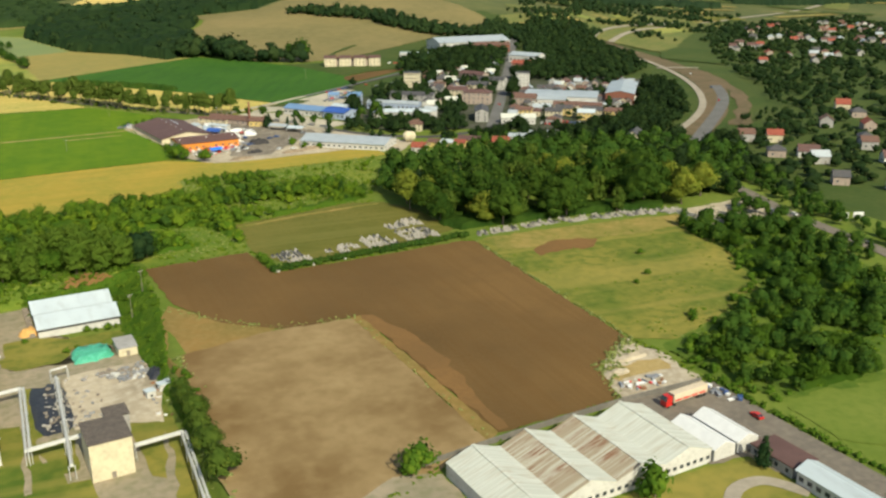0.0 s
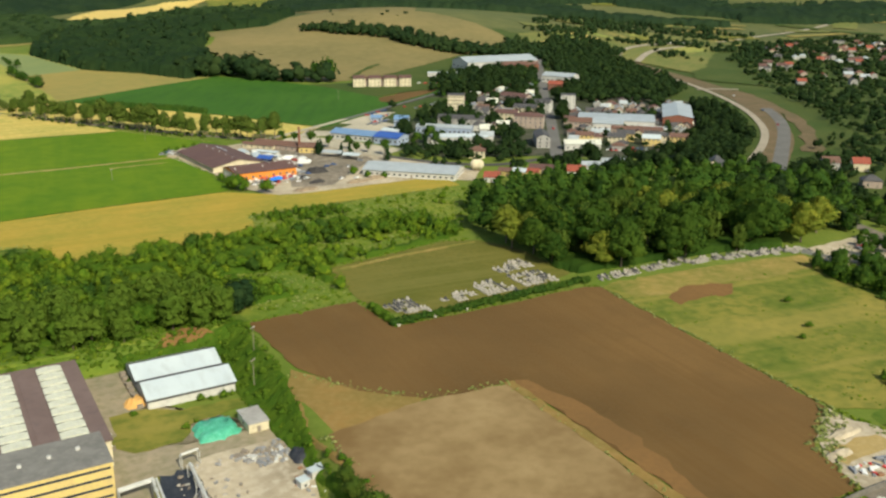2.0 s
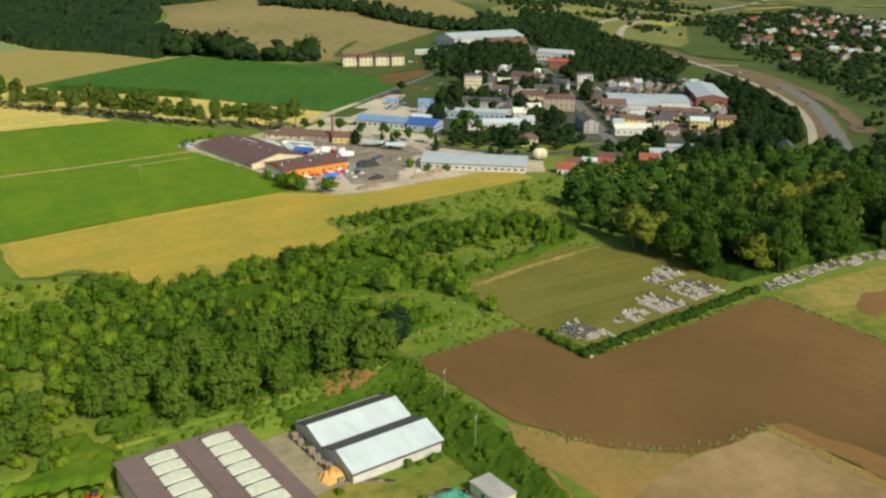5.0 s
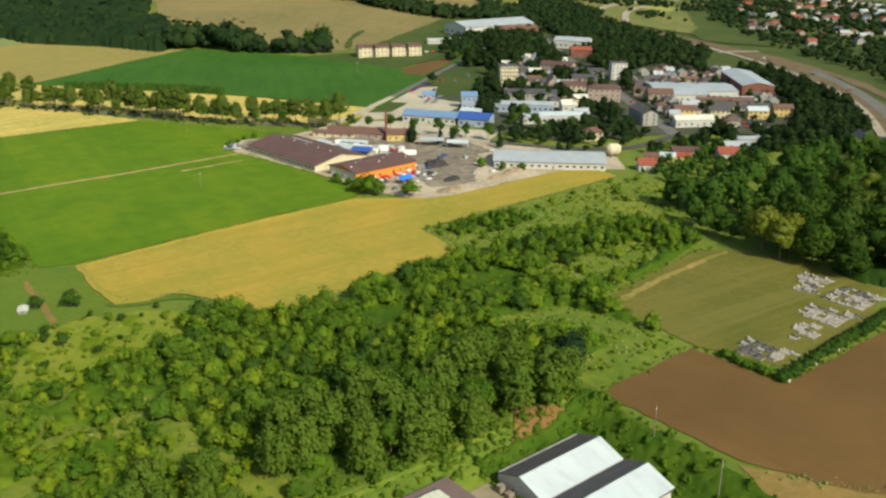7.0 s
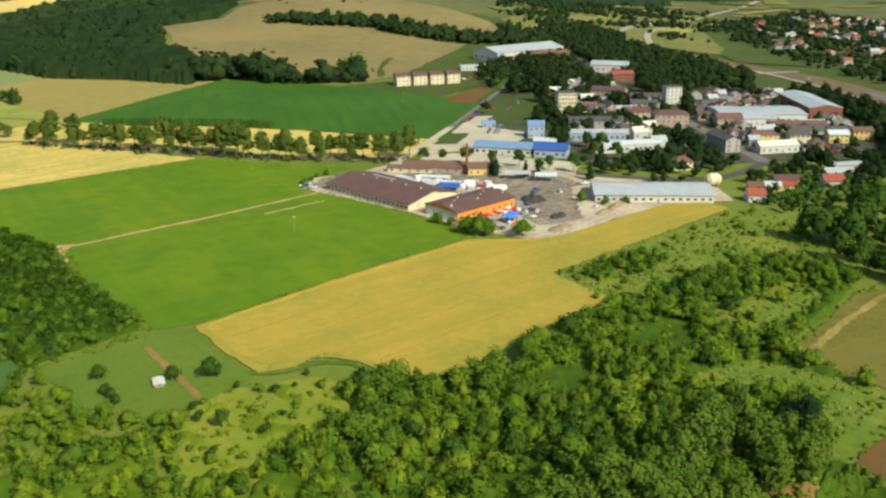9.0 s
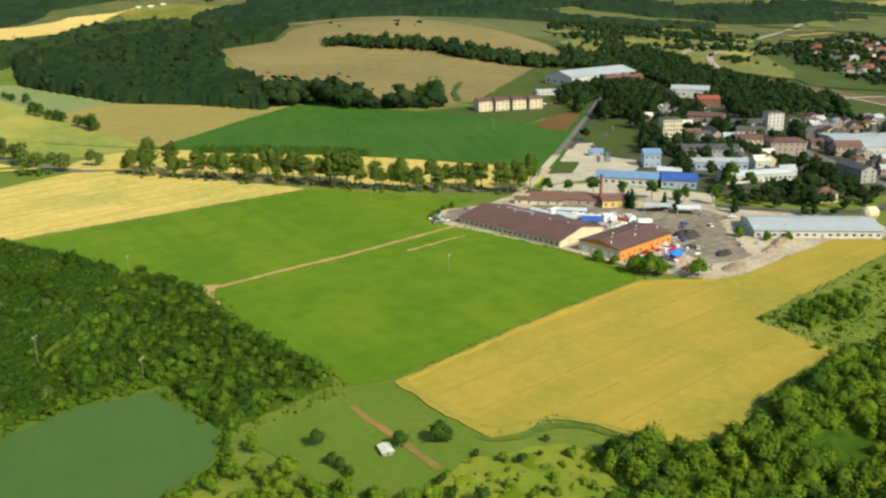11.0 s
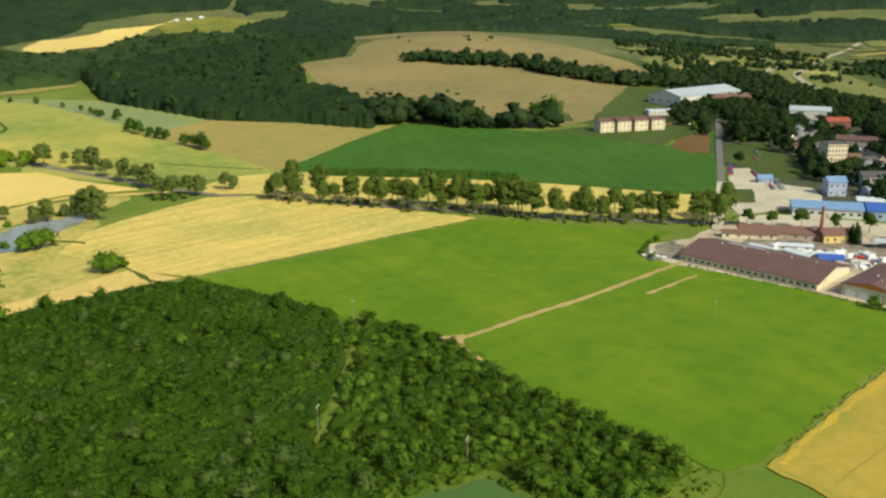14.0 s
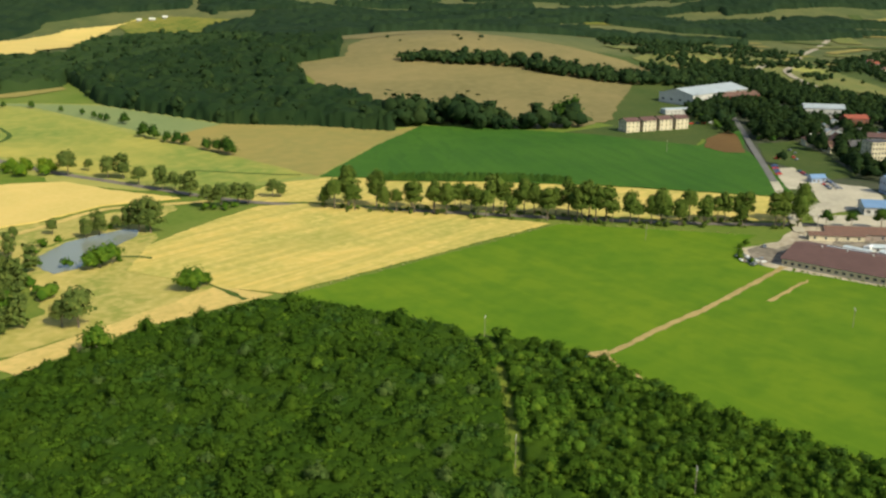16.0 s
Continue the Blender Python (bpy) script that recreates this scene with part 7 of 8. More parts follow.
# mill sheds with saw-row of gables
for k, (x, m) in enumerate(((108.5, PALESHEET), (125, RUSTSHEET), (141, RUSTSHEET), (157, PALESHEET))):
    o = building("mill_shed", "old mill shed with weathered sheet roof", x, 163, 28, 16, 4.0, 90, WHITE, m, rise=2.9, storeys=1, bays=(0, 7), win=(1.3, 1.2), category="shed", group="mill sheds", over=0.15)
    part("ridge_cap", box("ridge_cap", -14.3, 14.3, -0.5, 0.5, 7.02, 7.16, PALESHEET), o)
    cover = next(q for q in o.children if q.name.startswith("roof"))
    cover.data.materials.append(PALESHEET)
    for f in cover.data.polygons:
        f.material_index = 1 if f.center.y < -0.5 else 0
    part("valley_strip", box("valley_strip", -14.2, 14.2, -8.2, -7.4, 4.25, 4.4, PALESHEET), o)
for x in (169.5, 178):
    building("storage_tent", "white rounded storage tent", x, 157, 17, 7.6, 3.4, 90, WHITE, WHITEPAINT, rise=1.8, storeys=0, bays=None, category="tent", group="storage tents", door=False, over=0.1)
o = building("gate_office", "long white office with white roof", 180.5, 119, 24, 7.4, 4.0, 90, WHITE, WHITEROOF, rise=1.6, storeys=1, bays=(9, 2), win=(1.6, 1.4), category="office")
building("gate_annex", "low annex with dark brown roof", 182, 140, 14, 9, 3.0, 90, GREYWALL, BROWNROOF, roof="flat", storeys=1, bays=(4, 2), category="shed")


# ---- houses of the suburbs ----
def suburb(spots, seed, group, size=1.0, storeys=1, dark=False):
    r = np.random.default_rng(seed)
    walls = (GREYWALL, CREAM, WHITE, PINK, GREYWALL, WHITE)
    roofs = ((REDROOF, "red"), (RUSTROOF, "faded red"), (REDROOF, "red"), (SLATE, "dark"), (BROWNROOF, "brown"), (SILVER, "grey"))
    if dark:
        walls = (GREYWALL, CREAM, GREYWALL, PINK, WHITE, CREAM)
        roofs = ((SLATE, "dark"), (BROWNROOF, "brown"), (SILVER, "grey"), (RUSTROOF, "faded red"), (PALESHEET, "pale"), (SLATE, "dark"))
    made = []
    for k in range(12):
        rf, word = roofs[k % 6]
        made.append([building("house", "family house with %s tiled roof" % word, 0, 0, size * r.uniform(9, 13), size * r.uniform(8, 10), size * r.uniform(4.2, 6.0), 0, walls[int(r.integers(6))], rf, "hip" if k % 4 == 3 else "gable", size * r.uniform(2.8, 3.8), storeys, (2, 1), group=group, chimney=k % 2 == 0), False])
    for x, y, s in spots:
        q = made[int(r.integers(12))]
        m = pose(x, y, float(land(x, y)), 0, 0, float(r.choice((-40, 50, -35, 55))) + r.uniform(-8, 8))
        if q[1]:
            copy_thing(q[0], m)
        else:
            q[0].matrix_basis, q[1] = m, True
    for ob, used in made:
        if not used:
            for o in (*ob.children_recursive, ob):
                bpy.data.objects.remove(o)


near_sub = [(471, 401, 1), (488, 390, 1), (479, 374, 1), (446, 332, 1), (543, 387, 1), (585, 455, 1), (491, 446, 1), (506, 434, 1), (560, 402, 1), (600, 430, 1), (640, 470, 1), (520, 352, 1), (560, 362, 1), (620, 410, 1), (660, 500, 1), (462, 306, 1)]
suburb(near_sub, 202, "houses by the road", 1.0, 1)
far_sub = scatter([(800, 720), (1000, 720), (1400, 940), (1500, 1150), (1150, 1080), (880, 850)], 25, 203, keep=0.5, drift=(90, -0.15))
suburb(far_sub, 204, "far suburb houses", 0.85, 0)
mid_sub = scatter([(330, 600), (350, 650), (440, 700), (520, 790), (540, 860), (440, 830), (400, 740), (310, 630)], 15, 205, keep=0.85)
TAKEN = [(322, 645), (333, 682), (361, 702), (384, 754), (464, 772), (464, 736), (405, 699), (408, 672), (494, 731), (372, 606), (436, 716), (324, 724), (306, 592), (563, 836)]


def clear_of(spots, taken, d):
    return [s for s in spots if all(math.hypot(s[0] - a, s[1] - b) > d for a, b in taken)]


def off_street(spots, lines, d):
    out = []
    for s in spots:
        ok = True
        for line in lines:
            for (ax, ay), (bx, by) in zip(line, line[1:]):
                L2 = (bx - ax) ** 2 + (by - ay) ** 2
                f = min(1, max(0, ((s[0] - ax) * (bx - ax) + (s[1] - ay) * (by - ay)) / L2))
                if math.hypot(s[0] - ax - f * (bx - ax), s[1] - ay - f * (by - ay)) < d:
                    ok = False
        if ok:
            out.append(s)
    return out


area("town_ground", [(272, 655), (285, 600), (350, 572), (420, 520), (560, 600), (640, 700), (600, 770), (650, 930), (600, 1030), (520, 935), (470, 900), (385, 850), (330, 795), (290, 745), (282, 690)], TOWNLAND, "worn town ground between houses", up=0.16, category="ground", grid=60)
STREETS = ([(356, 566), (435, 677), (530, 815), (626, 952), (700, 1060)], [(184, 712), (286, 774), (402, 850), (478, 899), (530, 935)], [(196, 724), (225, 690), (262, 600), (300, 560), (356, 566)])
mid_sub = [q for q in off_street(clear_of(mid_sub, TAKEN, 19), STREETS, 11) if not inside(LAWN_POLY, q[0], q[1])]
suburb(mid_sub, 206, "town houses", 0.95, 1, True)

sheds = scatter([(368, 580), (430, 545), (500, 580), (545, 612), (600, 690), (560, 740), (500, 720), (452, 680), (420, 640)], 13, 207, keep=0.8)
SHED_CLEAR = [(487, 653), (475, 668), (500, 640), (520, 640), (540, 640), (552, 652), (570, 675), (530, 630), (466, 640), (470, 612), (455, 622), (446, 652), (480, 600), (388, 578), (440, 590), (420, 580), (450, 570), (410, 585)] + TAKEN
sheds = off_street(clear_of(sheds, SHED_CLEAR, 15), STREETS, 9)
suburb(sheds, 208, "town yard houses", 0.72, 1, True)

STREETS = STREETS + ([(290, 642), (342, 618)], [(298, 650), (346, 628)], [(304, 690), (350, 655)])

# ---- town trees ----
FRONTS = ([(284, 650), (336, 618), (326, 606), (276, 638)], [(300, 702), (352, 656), (345, 640), (290, 688)], [(335, 722), (378, 682), (366, 668), (322, 712)])


def off_fronts(spots):
    return [q for q in spots if not any(inside(f, q[0], q[1]) for f in FRONTS)]


LANE = [tree(7.5, 12.5, 2.2, "round", DARKLEAF, "roadside tree between yard and depot", group="lane trees", lumps=9, sprays=320, spray=0.55, seed=161)]
plant(LANE, [(206, 708), (213, 698), (221, 686), (229, 672), (238, 658), (246, 642), (252, 628), (236, 640, 0.8), (284, 640), (296, 632), (300, 648, 1.2)], (0.85, 1.2), 162)
BYPASS = ([(420, 430), (484, 480), (568, 546), (642, 626), (703, 715), (752, 835), (772, 920), (790, 992), (840, 1042), (905, 1086), (990, 1112)],)
HALLS = TAKEN + [(261, 693), (278, 668), (487, 653), (520, 640), (540, 640), (552, 652), (570, 675), (530, 630), (466, 640), (470, 612), (440, 590), (420, 580), (450, 570), (388, 578), (585, 1002), (560, 1000), (620, 1000), (606, 972), (505, 972), (600, 880), (386, 951), (410, 940), (430, 932)] + [(x, y) for x, y, _ in mid_sub + near_sub + sheds]
town = scatter([(285, 640), (300, 600), (340, 590), (360, 620), (440, 700), (520, 800), (640, 960), (680, 1060), (600, 1030), (480, 950), (420, 860), (340, 800), (350, 760), (320, 700)], 8.0, 211, keep=0.95, drift=(60, -0.5))
town = [q for q in off_street(clear_of(town, HALLS, 9.5), STREETS, 7) if not inside(LAWN_POLY, q[0], q[1])]
yard_trees = off_street(clear_of(scatter([(368, 580), (430, 545), (500, 580), (600, 690), (560, 740), (452, 680)], 9, 236, keep=0.8), SHED_CLEAR + [(x, y) for x, y, _ in sheds], 9), STREETS, 7)
# Most town trees take the leaves whose colour carries the cloud shade.
wood("yard_trees", off_fronts(yard_trees), GARDEN, CLOUDSHADELEAF, "dark trees between town yards", "trees", seed=237, sizes=(0.5, 1.05))
a, b = shared(off_fronts(town), (0.82, 0.18), 212)
wood("town_trees", a, GARDEN, CLOUDSHADELEAF, "dark broadleaf trees among town houses", "trees", seed=213, sizes=(0.8, 1.4))
wood("town_trees_pale", b, GARDEN, DARKLEAF, "green garden trees among town houses", "trees", seed=214, sizes=(0.5, 0.95))
east = scatter([(560, 760), (650, 760), (740, 900), (830, 1060), (720, 1060), (640, 940)], 9, 215, keep=0.9, drift=(70, -0.3))
wood("park_trees", off_street(clear_of(east, HALLS, 16), STREETS + BYPASS, 16), GARDEN, CLOUDSHADELEAF, "dark park trees beyond the town", "trees", seed=216, sizes=(0.9, 1.4))
belt2 = scatter([(440, 500), (560, 580), (620, 660), (600, 700), (560, 610), (480, 560), (430, 530), (380, 540), (340, 560), (300, 545), (330, 500), (420, 490)], 8.5, 217, keep=0.95)
wood("market_trees", off_street(clear_of(belt2, HALLS + [(331, 513), (352, 520), (374, 526), (318, 532), (292, 536), (306, 525)], 12), STREETS + BYPASS, 13), WIDE, CLOUDSHADELEAF, "dark trees behind the market halls", "trees", seed=218, sizes=(0.8, 1.3))
lane_wood = scatter([(256, 600), (275, 572), (300, 566), (345, 575), (352, 600), (318, 628), (290, 622), (268, 640)], 6.2, 234, keep=0.9)
wood("lane_wood", off_street(clear_of(off_fronts(lane_wood), [(306, 592), (242, 567), (256, 553), (322, 645), (308, 652), (336, 638), (269, 553), (372, 606)], 9), STREETS, 6), GARDEN, CLOUDSHADELEAF, "dark trees along the lane behind the hall", "trees", seed=235, sizes=(0.55, 1.0))
lane = scatter([(275, 640), (300, 655), (345, 632), (330, 615), (290, 610)], 7.5, 219, keep=0.7)
wood("lane_trees", off_street(clear_of(off_fronts(lane), [(322, 645), (306, 592)], 12), STREETS, 7), SMALL, WOODLEAF, "garden trees and shrubs along the lane", "trees", seed=220, sizes=(0.8, 1.3))
sub_trees = scatter([(400, 330), (470, 290), (700, 430), (900, 650), (1050, 720), (1400, 940), (1500, 1150), (1150, 1100), (860, 860), (760, 720), (680, 560), (560, 480), (470, 470)], 12, 221, keep=0.85, drift=(55, -0.3))
wood("suburb_trees", off_street(clear_of(sub_trees, [(x, y) for x, y, _ in near_sub + far_sub], 8), BYPASS, 24), [(v * 0.85, t, n) for v, t, n in FARMIN], CLOUDSHADELEAF, "dark garden trees among far houses", "trees", seed=222, sizes=(0.5, 1.15))
gardens = scatter([(258, 500), (300, 490), (345, 500), (345, 545), (300, 548), (268, 536)], 6.0, 238, keep=0.8)
wood("garden_trees", clear_of(gardens, [(275, 526), (331, 513), (352, 520), (318, 532), (292, 536), (306, 525), (265, 540), (284, 540)], 8), GARDEN, DARKLEAF, "dark garden trees round the cottages", "trees", seed=239, sizes=(0.45, 0.85))
bank = scatter([(320, 300), (360, 330), (390, 400), (440, 420), (420, 350), (380, 250), (350, 200)], 7, 223, keep=0.6)
wood("road_bank_trees", off_street(bank, ([(400, 400), (385, 343), (371, 303), (362, 245), (335, 170)],), 7), SMALL, DARKLEAF, "dark bushes along the road", "bushes", seed=224, sizes=(0.8, 1.5))

cluster = scatter([(399, 448), (457, 479), (470, 440), (430, 377), (384, 345), (362, 345), (353, 373), (362, 405)], 8.0, 225)
wood("roadside_grove", off_street(cluster, STREETS + BYPASS + ([(400, 400), (385, 343), (371, 303)],), 7), WIDE, CLOUDSHADELEAF, "dark trees between cemetery and bypass", "trees", seed=226, sizes=(0.9, 1.35))
beyond = scatter([(514, 600), (600, 690), (585, 620), (530, 540), (470, 492), (419, 488), (440, 530)], 7.5, 227)
wood("bypass_trees", off_street(clear_of(beyond, HALLS, 11), STREETS + BYPASS + ([(430, 468), (464, 480), (554, 545), (622, 632)],), 12), WIDE, CLOUDSHADELEAF, "dark trees between market halls and bypass", "trees", seed=228, sizes=(0.7, 1.15))
park = scatter([(747, 1130), (872, 1144), (787, 989), (730, 834), (670, 761), (566, 703), (536, 765), (597, 893)], 10.5, 229, keep=0.9)
wood("town_park", off_street(clear_of(park, HALLS, 17), STREETS + BYPASS + ([(622, 632), (695, 747), (788, 923), (840, 1037)],), 14), FARLOW, CLOUDSHADELEAF, "dark park woods beyond the town", "trees", seed=230, sizes=(0.65, 1.0))
green = scatter([(470, 470), (520, 420), (700, 540), (800, 720), (760, 720), (680, 600), (590, 520)], 10, 232, keep=0.75, drift=(40, -0.25))
wood("slope_bushes", off_street(clear_of(green, [(x, y) for x, y, _ in near_sub + far_sub], 10), BYPASS, 22), GARDEN, CLOUDSHADELEAF, "dark bushes on the slope beside the bypass", "trees", seed=233, sizes=(0.45, 0.9))

clumps = []
for x, y, w, d in ((443, 852, 20, 16), (462, 836, 22, 18), (486, 850, 20, 18), (517, 850, 24, 18), (505, 820, 22, 16), (540, 930, 26, 14), (480, 800, 14, 16), (425, 800, 16, 18), (436, 745, 12, 14), (292, 677, 6, 6), (455, 690, 16, 10), (520, 770, 22, 20), (556, 790, 24, 18), (512, 890, 30, 20)):
    clumps += [(x + u * w, y + v * d, 1.0) for u, v in rng.uniform(-0.5, 0.5, (max(4, int(w * d / 42)), 2))]
wood("tall_clumps", off_street(clear_of(off_fronts(clumps), TAKEN + [(600, 880), (606, 972), (563, 836)], 10), STREETS, 7), WIDE, CLOUDSHADELEAF, "tall dark tree clumps between town blocks", "trees", seed=241, sizes=(1.1, 1.75))

# ---- cemetery graves ----
def grave_kind(stone, label):
    g = tagged(new("grave"), label, "grave", "cemetery graves")
    part("slab", box("slab", -0.5, 0.5, -1.05, 1.05, 0.0, 0.26, stone, 0.05), g)
    part("kerb", box("kerb", -0.75, 0.75, -1.35, 1.35, -0.15, 0.14, STONE, 0.03), g)
    bm = bmesh.new()
    prof = [(-0.5, 0.1), (0.5, 0.1), (0.5, 0.66), (0.3, 0.86), (-0.3, 0.86), (-0.5, 0.66)]
    f = [bm.verts.new((x, 1.05, z)) for x, z in prof]
    q = [bm.verts.new((x, 1.27, z)) for x, z in prof]
    bm.faces.new(f)
    bm.faces.new(q[::-1])
    for i in range(6):
        bm.faces.new((f[i], f[(i + 1) % 6], q[(i + 1) % 6], q[i]))
    part("headstone", finish("headstone", bm, stone), g)
    return g


def graves():
    pale, dark = grave_kind(STONE, "pale stone grave with upright headstone"), grave_kind(DARKSTONE, "dark polished stone grave")
    r = np.random.default_rng(231)
    spots = []
    plots = (([(117, 367), (132, 370), (133, 353.5), (123, 354)], 0.8), ([(138, 360), (155, 365), (158, 360), (145, 354.5)], 0.2), ([(161, 372), (172, 372), (176, 355), (160, 355)], 0.3), ([(182, 373), (197, 373), (198, 356), (180, 357)], 0.35), ([(180, 382), (200, 391), (200, 379), (183, 376)], 0.35), ([(214, 353), (256, 353), (300, 346), (329, 338), (329, 331), (300, 339), (262, 346), (214, 347)], 0.35))
    for plot, d in plots:
        for y in np.arange(min(q[1] for q in plot), max(q[1] for q in plot), 2.9):
            for x in np.arange(min(q[0] for q in plot), max(q[0] for q in plot), 1.9):
                x1, y1 = x + r.uniform(-0.3, 0.3), y + r.uniform(-0.25, 0.25)
                if bool(inside(plot, np.array(x1), np.array(y1))) and r.random() < 0.82:
                    spots.append((x1, y1, r.random() < d))
    used = {}
    for x, y, dk in spots:
        g = dark if dk else pale
        m = pose(x, y, -4.72, 0, 0, r.normal(0, 4)) @ Matrix.Scale(r.uniform(0.8, 1.2), 4)
        if g.name in used:
            copy_thing(g, m)
        else:
            used[g.name] = 1
            g.matrix_basis = m


graves()


def marker_stone(x, y, seed):
    """A pale rough stone at the foot of the hedge."""
    r = np.random.default_rng(seed)
    v, t = ICO2
    v = v * (0.8, 0.6, 0.75) * (1 + r.normal(0, 0.1, (len(v), 1)))
    ob = new("marker_stone", tri_mesh("marker_stone", v, t, STONE))
    ob.matrix_basis = pose(x, y, float(land(x, y)) + 0.55, 0, 0, r.uniform(0, 360))
    tagged(ob, "pale rough marker stone before the hedge", "stone", "marker stones")


for k, (x, y) in enumerate(((114, 345.4), (130, 346.2), (145, 347.0), (187, 348.6), (166, 347.8))):
    marker_stone(x, y, 900 + k)


# ---- vehicles ----
def car_kind(paint, label):
    c = tagged(new("car"), label, "car", "parked cars")
    bm = bmesh.new()
    side = [(-2.1, 0.35), (2.1, 0.35), (2.15, 0.75), (1.1, 0.92), (0.55, 1.42), (-1.1, 1.45), (-1.75, 0.98), (-2.15, 0.9)]
    a = [bm.verts.new((x, -0.85 + (0.12 if z > 1.2 else 0), z)) for x, z in side]
    b = [bm.verts.new((x, 0.85 - (0.12 if z > 1.2 else 0), z)) for x, z in side]
    bm.faces.new(a)
    bm.faces.new(b[::-1])
    for i in range(8):
        bm.faces.new((a[i], a[(i + 1) % 8], b[(i + 1) % 8], b[i])).material_index = 1 if i in (3, 5) else 0
    part("body", finish("body", bm, paint, GLASS), c)
    for s in (-1, 1):
        part("side_window", box("side_window", -1.25, 0.55, s * 0.80 - 0.03, s * 0.80 + 0.03, 0.98, 1.34, GLASS), c)
        for x in (-1.3, 1.3):
            part("wheel", rod("wheel", (x, s * 0.68, 0.32), (x, s * 0.88, 0.32), 0.32, RUBBER, 10), c)
    return c


def parked(kinds, spots, seed):
    r = np.random.default_rng(seed)
    used = {}
    for x, y, a in spots:
        c = kinds[int(r.integers(len(kinds)))]
        m = pose(x, y, float(land(x, y)) + 0.36, 0, 0, a + r.uniform(-6, 6))
        if c.name in used:
            copy_thing(c, m)
        else:
            used[c.name] = 1
            c.matrix_basis = m
    for c in kinds:
        if c.name not in used:
            for o in (*c.children_recursive, c):
                bpy.data.objects.remove(o)


cars = [car_kind(REDPAINT, "red saloon car parked outdoors"), car_kind(WHITEPAINT, "white saloon car parked outdoors"), car_kind(GREYPAINT, "dark grey saloon car parked outdoors"), car_kind(BLUEPAINT, "dark blue saloon car parked outdoors")]
cs = [(402 + 1.9 * k, 566 - 2.7 * k, 40) for k in range(10)]
cs += [(412 + 1.9 * k, 574 - 2.7 * k, 40) for k in range(9)]
cs += [(170, 596, 20), (176, 590, 70), (182, 598, 10), (164, 592, 0), (190, 640, -50), (196, 632, -50), (185, 646, -50), (176, 586, 30), (228, 618, -40), (236, 606, -40), (120, 706, 20), (124, 712, 40), (116, 702, 0)]
cs += [(142, 585, 20), (144, 578, 60), (147, 573, 40), (148, 590, 80), (163, 703, 10), (146, 712, 30), (188, 655, -50), (195, 651, -45), (198, 644, -60), (201, 612, 20), (207, 615, -30), (213, 604, 60), (204, 572, 10), (195, 575, 40)]
cs += [(300 + 5 * k, 740 + 4 * k, -30) for k in range(5)]
cs += [(350 + 3 * k, 322 + 0.4 * k, 80) for k in range(4)] + [(366, 310, 70), (371, 300, 80), (363, 250, 75), (369, 290, 75)]
cs += [(452 + 6 * k, 938 - 3 * k, -20) for k in range(5)] + [(-24, 691, 20), (600, 580, 50), (650, 640, 55), (700, 720, 58), (194, 160, 88), (420, 655, 55), (480, 742, 55)]
cs += [(340, 801, 120), (336, 799, 120), (331, 796, 120), (326, 793, 120), (320, 789, 120), (315, 786, 120), (333, 780, 60), (329, 776, 60), (324, 772, 60), (316, 766, 30), (306, 752, 30), (301, 748, 40), (296, 744, 40), (372, 800, 10), (380, 806, 40), (366, 812, 80), (396, 812, 20), (404, 820, 60)]
parked(cars, cs, 241)


def lorry():
    t = tagged(new("lorry"), "red articulated lorry with cream trailer", "lorry")
    t.matrix_basis = pose(183, 178, -4.72, 0, 0, 2)
    bm = bmesh.new()
    side = [(-8.6, 0.6), (-6.3, 0.6), (-6.3, 3.6), (-8.1, 3.6), (-8.6, 2.2)]
    a = [bm.verts.new((x, -1.25, z)) for x, z in side]
    b = [bm.verts.new((x, 1.25, z)) for x, z in side]
    bm.faces.new(a)
    bm.faces.new(b[::-1])
    for i in range(5):
        bm.faces.new((a[i], a[(i + 1) % 5], b[(i + 1) % 5], b[i])).material_index = 1 if i == 3 else 0
    part("cab", finish("cab", bm, REDPAINT, GLASS), t, "red driver's cab")
    part("trailer", box("trailer", -5.6, 8.2, -1.27, 1.27, 1.2, 3.9, TRAILER, 0.05), t, "cream curtain-sided trailer")
    part("chassis", box("chassis", -7.6, 8.1, -0.5, 0.5, 0.75, 1.15, RUBBER), t)
    for k in range(4):
        part("side_panel", box("side_panel", -5.2 + 3.3 * k, -2.5 + 3.3 * k, -1.31, -1.28, 1.5, 2.1, REDPAINT), t)
    for x in (-7.6, -5.0, 4.6, 5.9, 7.2):
        for s in (-1, 1):
            part("wheel", rod("wheel", (x, s * 0.9, 0.5), (x, s * 1.22, 0.5), 0.5, RUBBER, 12), t)


lorry()


def loader(x, y, turn):
    t = tagged(new("loader"), "orange wheel loader in the works yard", "loader")
    t.matrix_basis = pose(x, y, -4.75, 0, 0, turn)
    part("body", box("body", -2.4, 0.8, -1.0, 1.0, 0.7, 1.9, ORANGEPAINT, 0.15), t)
    part("cab", box("cab", -0.6, 0.8, -0.75, 0.75, 1.9, 3.1, GLASS, 0.08), t)
    part("arm", box("arm", 0.8, 2.6, -0.25, 0.25, 0.8, 1.2, ORANGEPAINT, 0.05), t)
    part("bucket", box("bucket", 2.6, 3.5, -1.3, 1.3, 0.15, 1.1, STEEL, 0.1), t)
    for px in (-1.7, 0.9):
        for s in (-1, 1):
            part("wheel", rod("wheel", (px, s * 0.9, 0.65), (px, s * 1.4, 0.65), 0.65, RUBBER, 10), t)


loader(-36, 352, 70)
loader(-37, 344, 40)


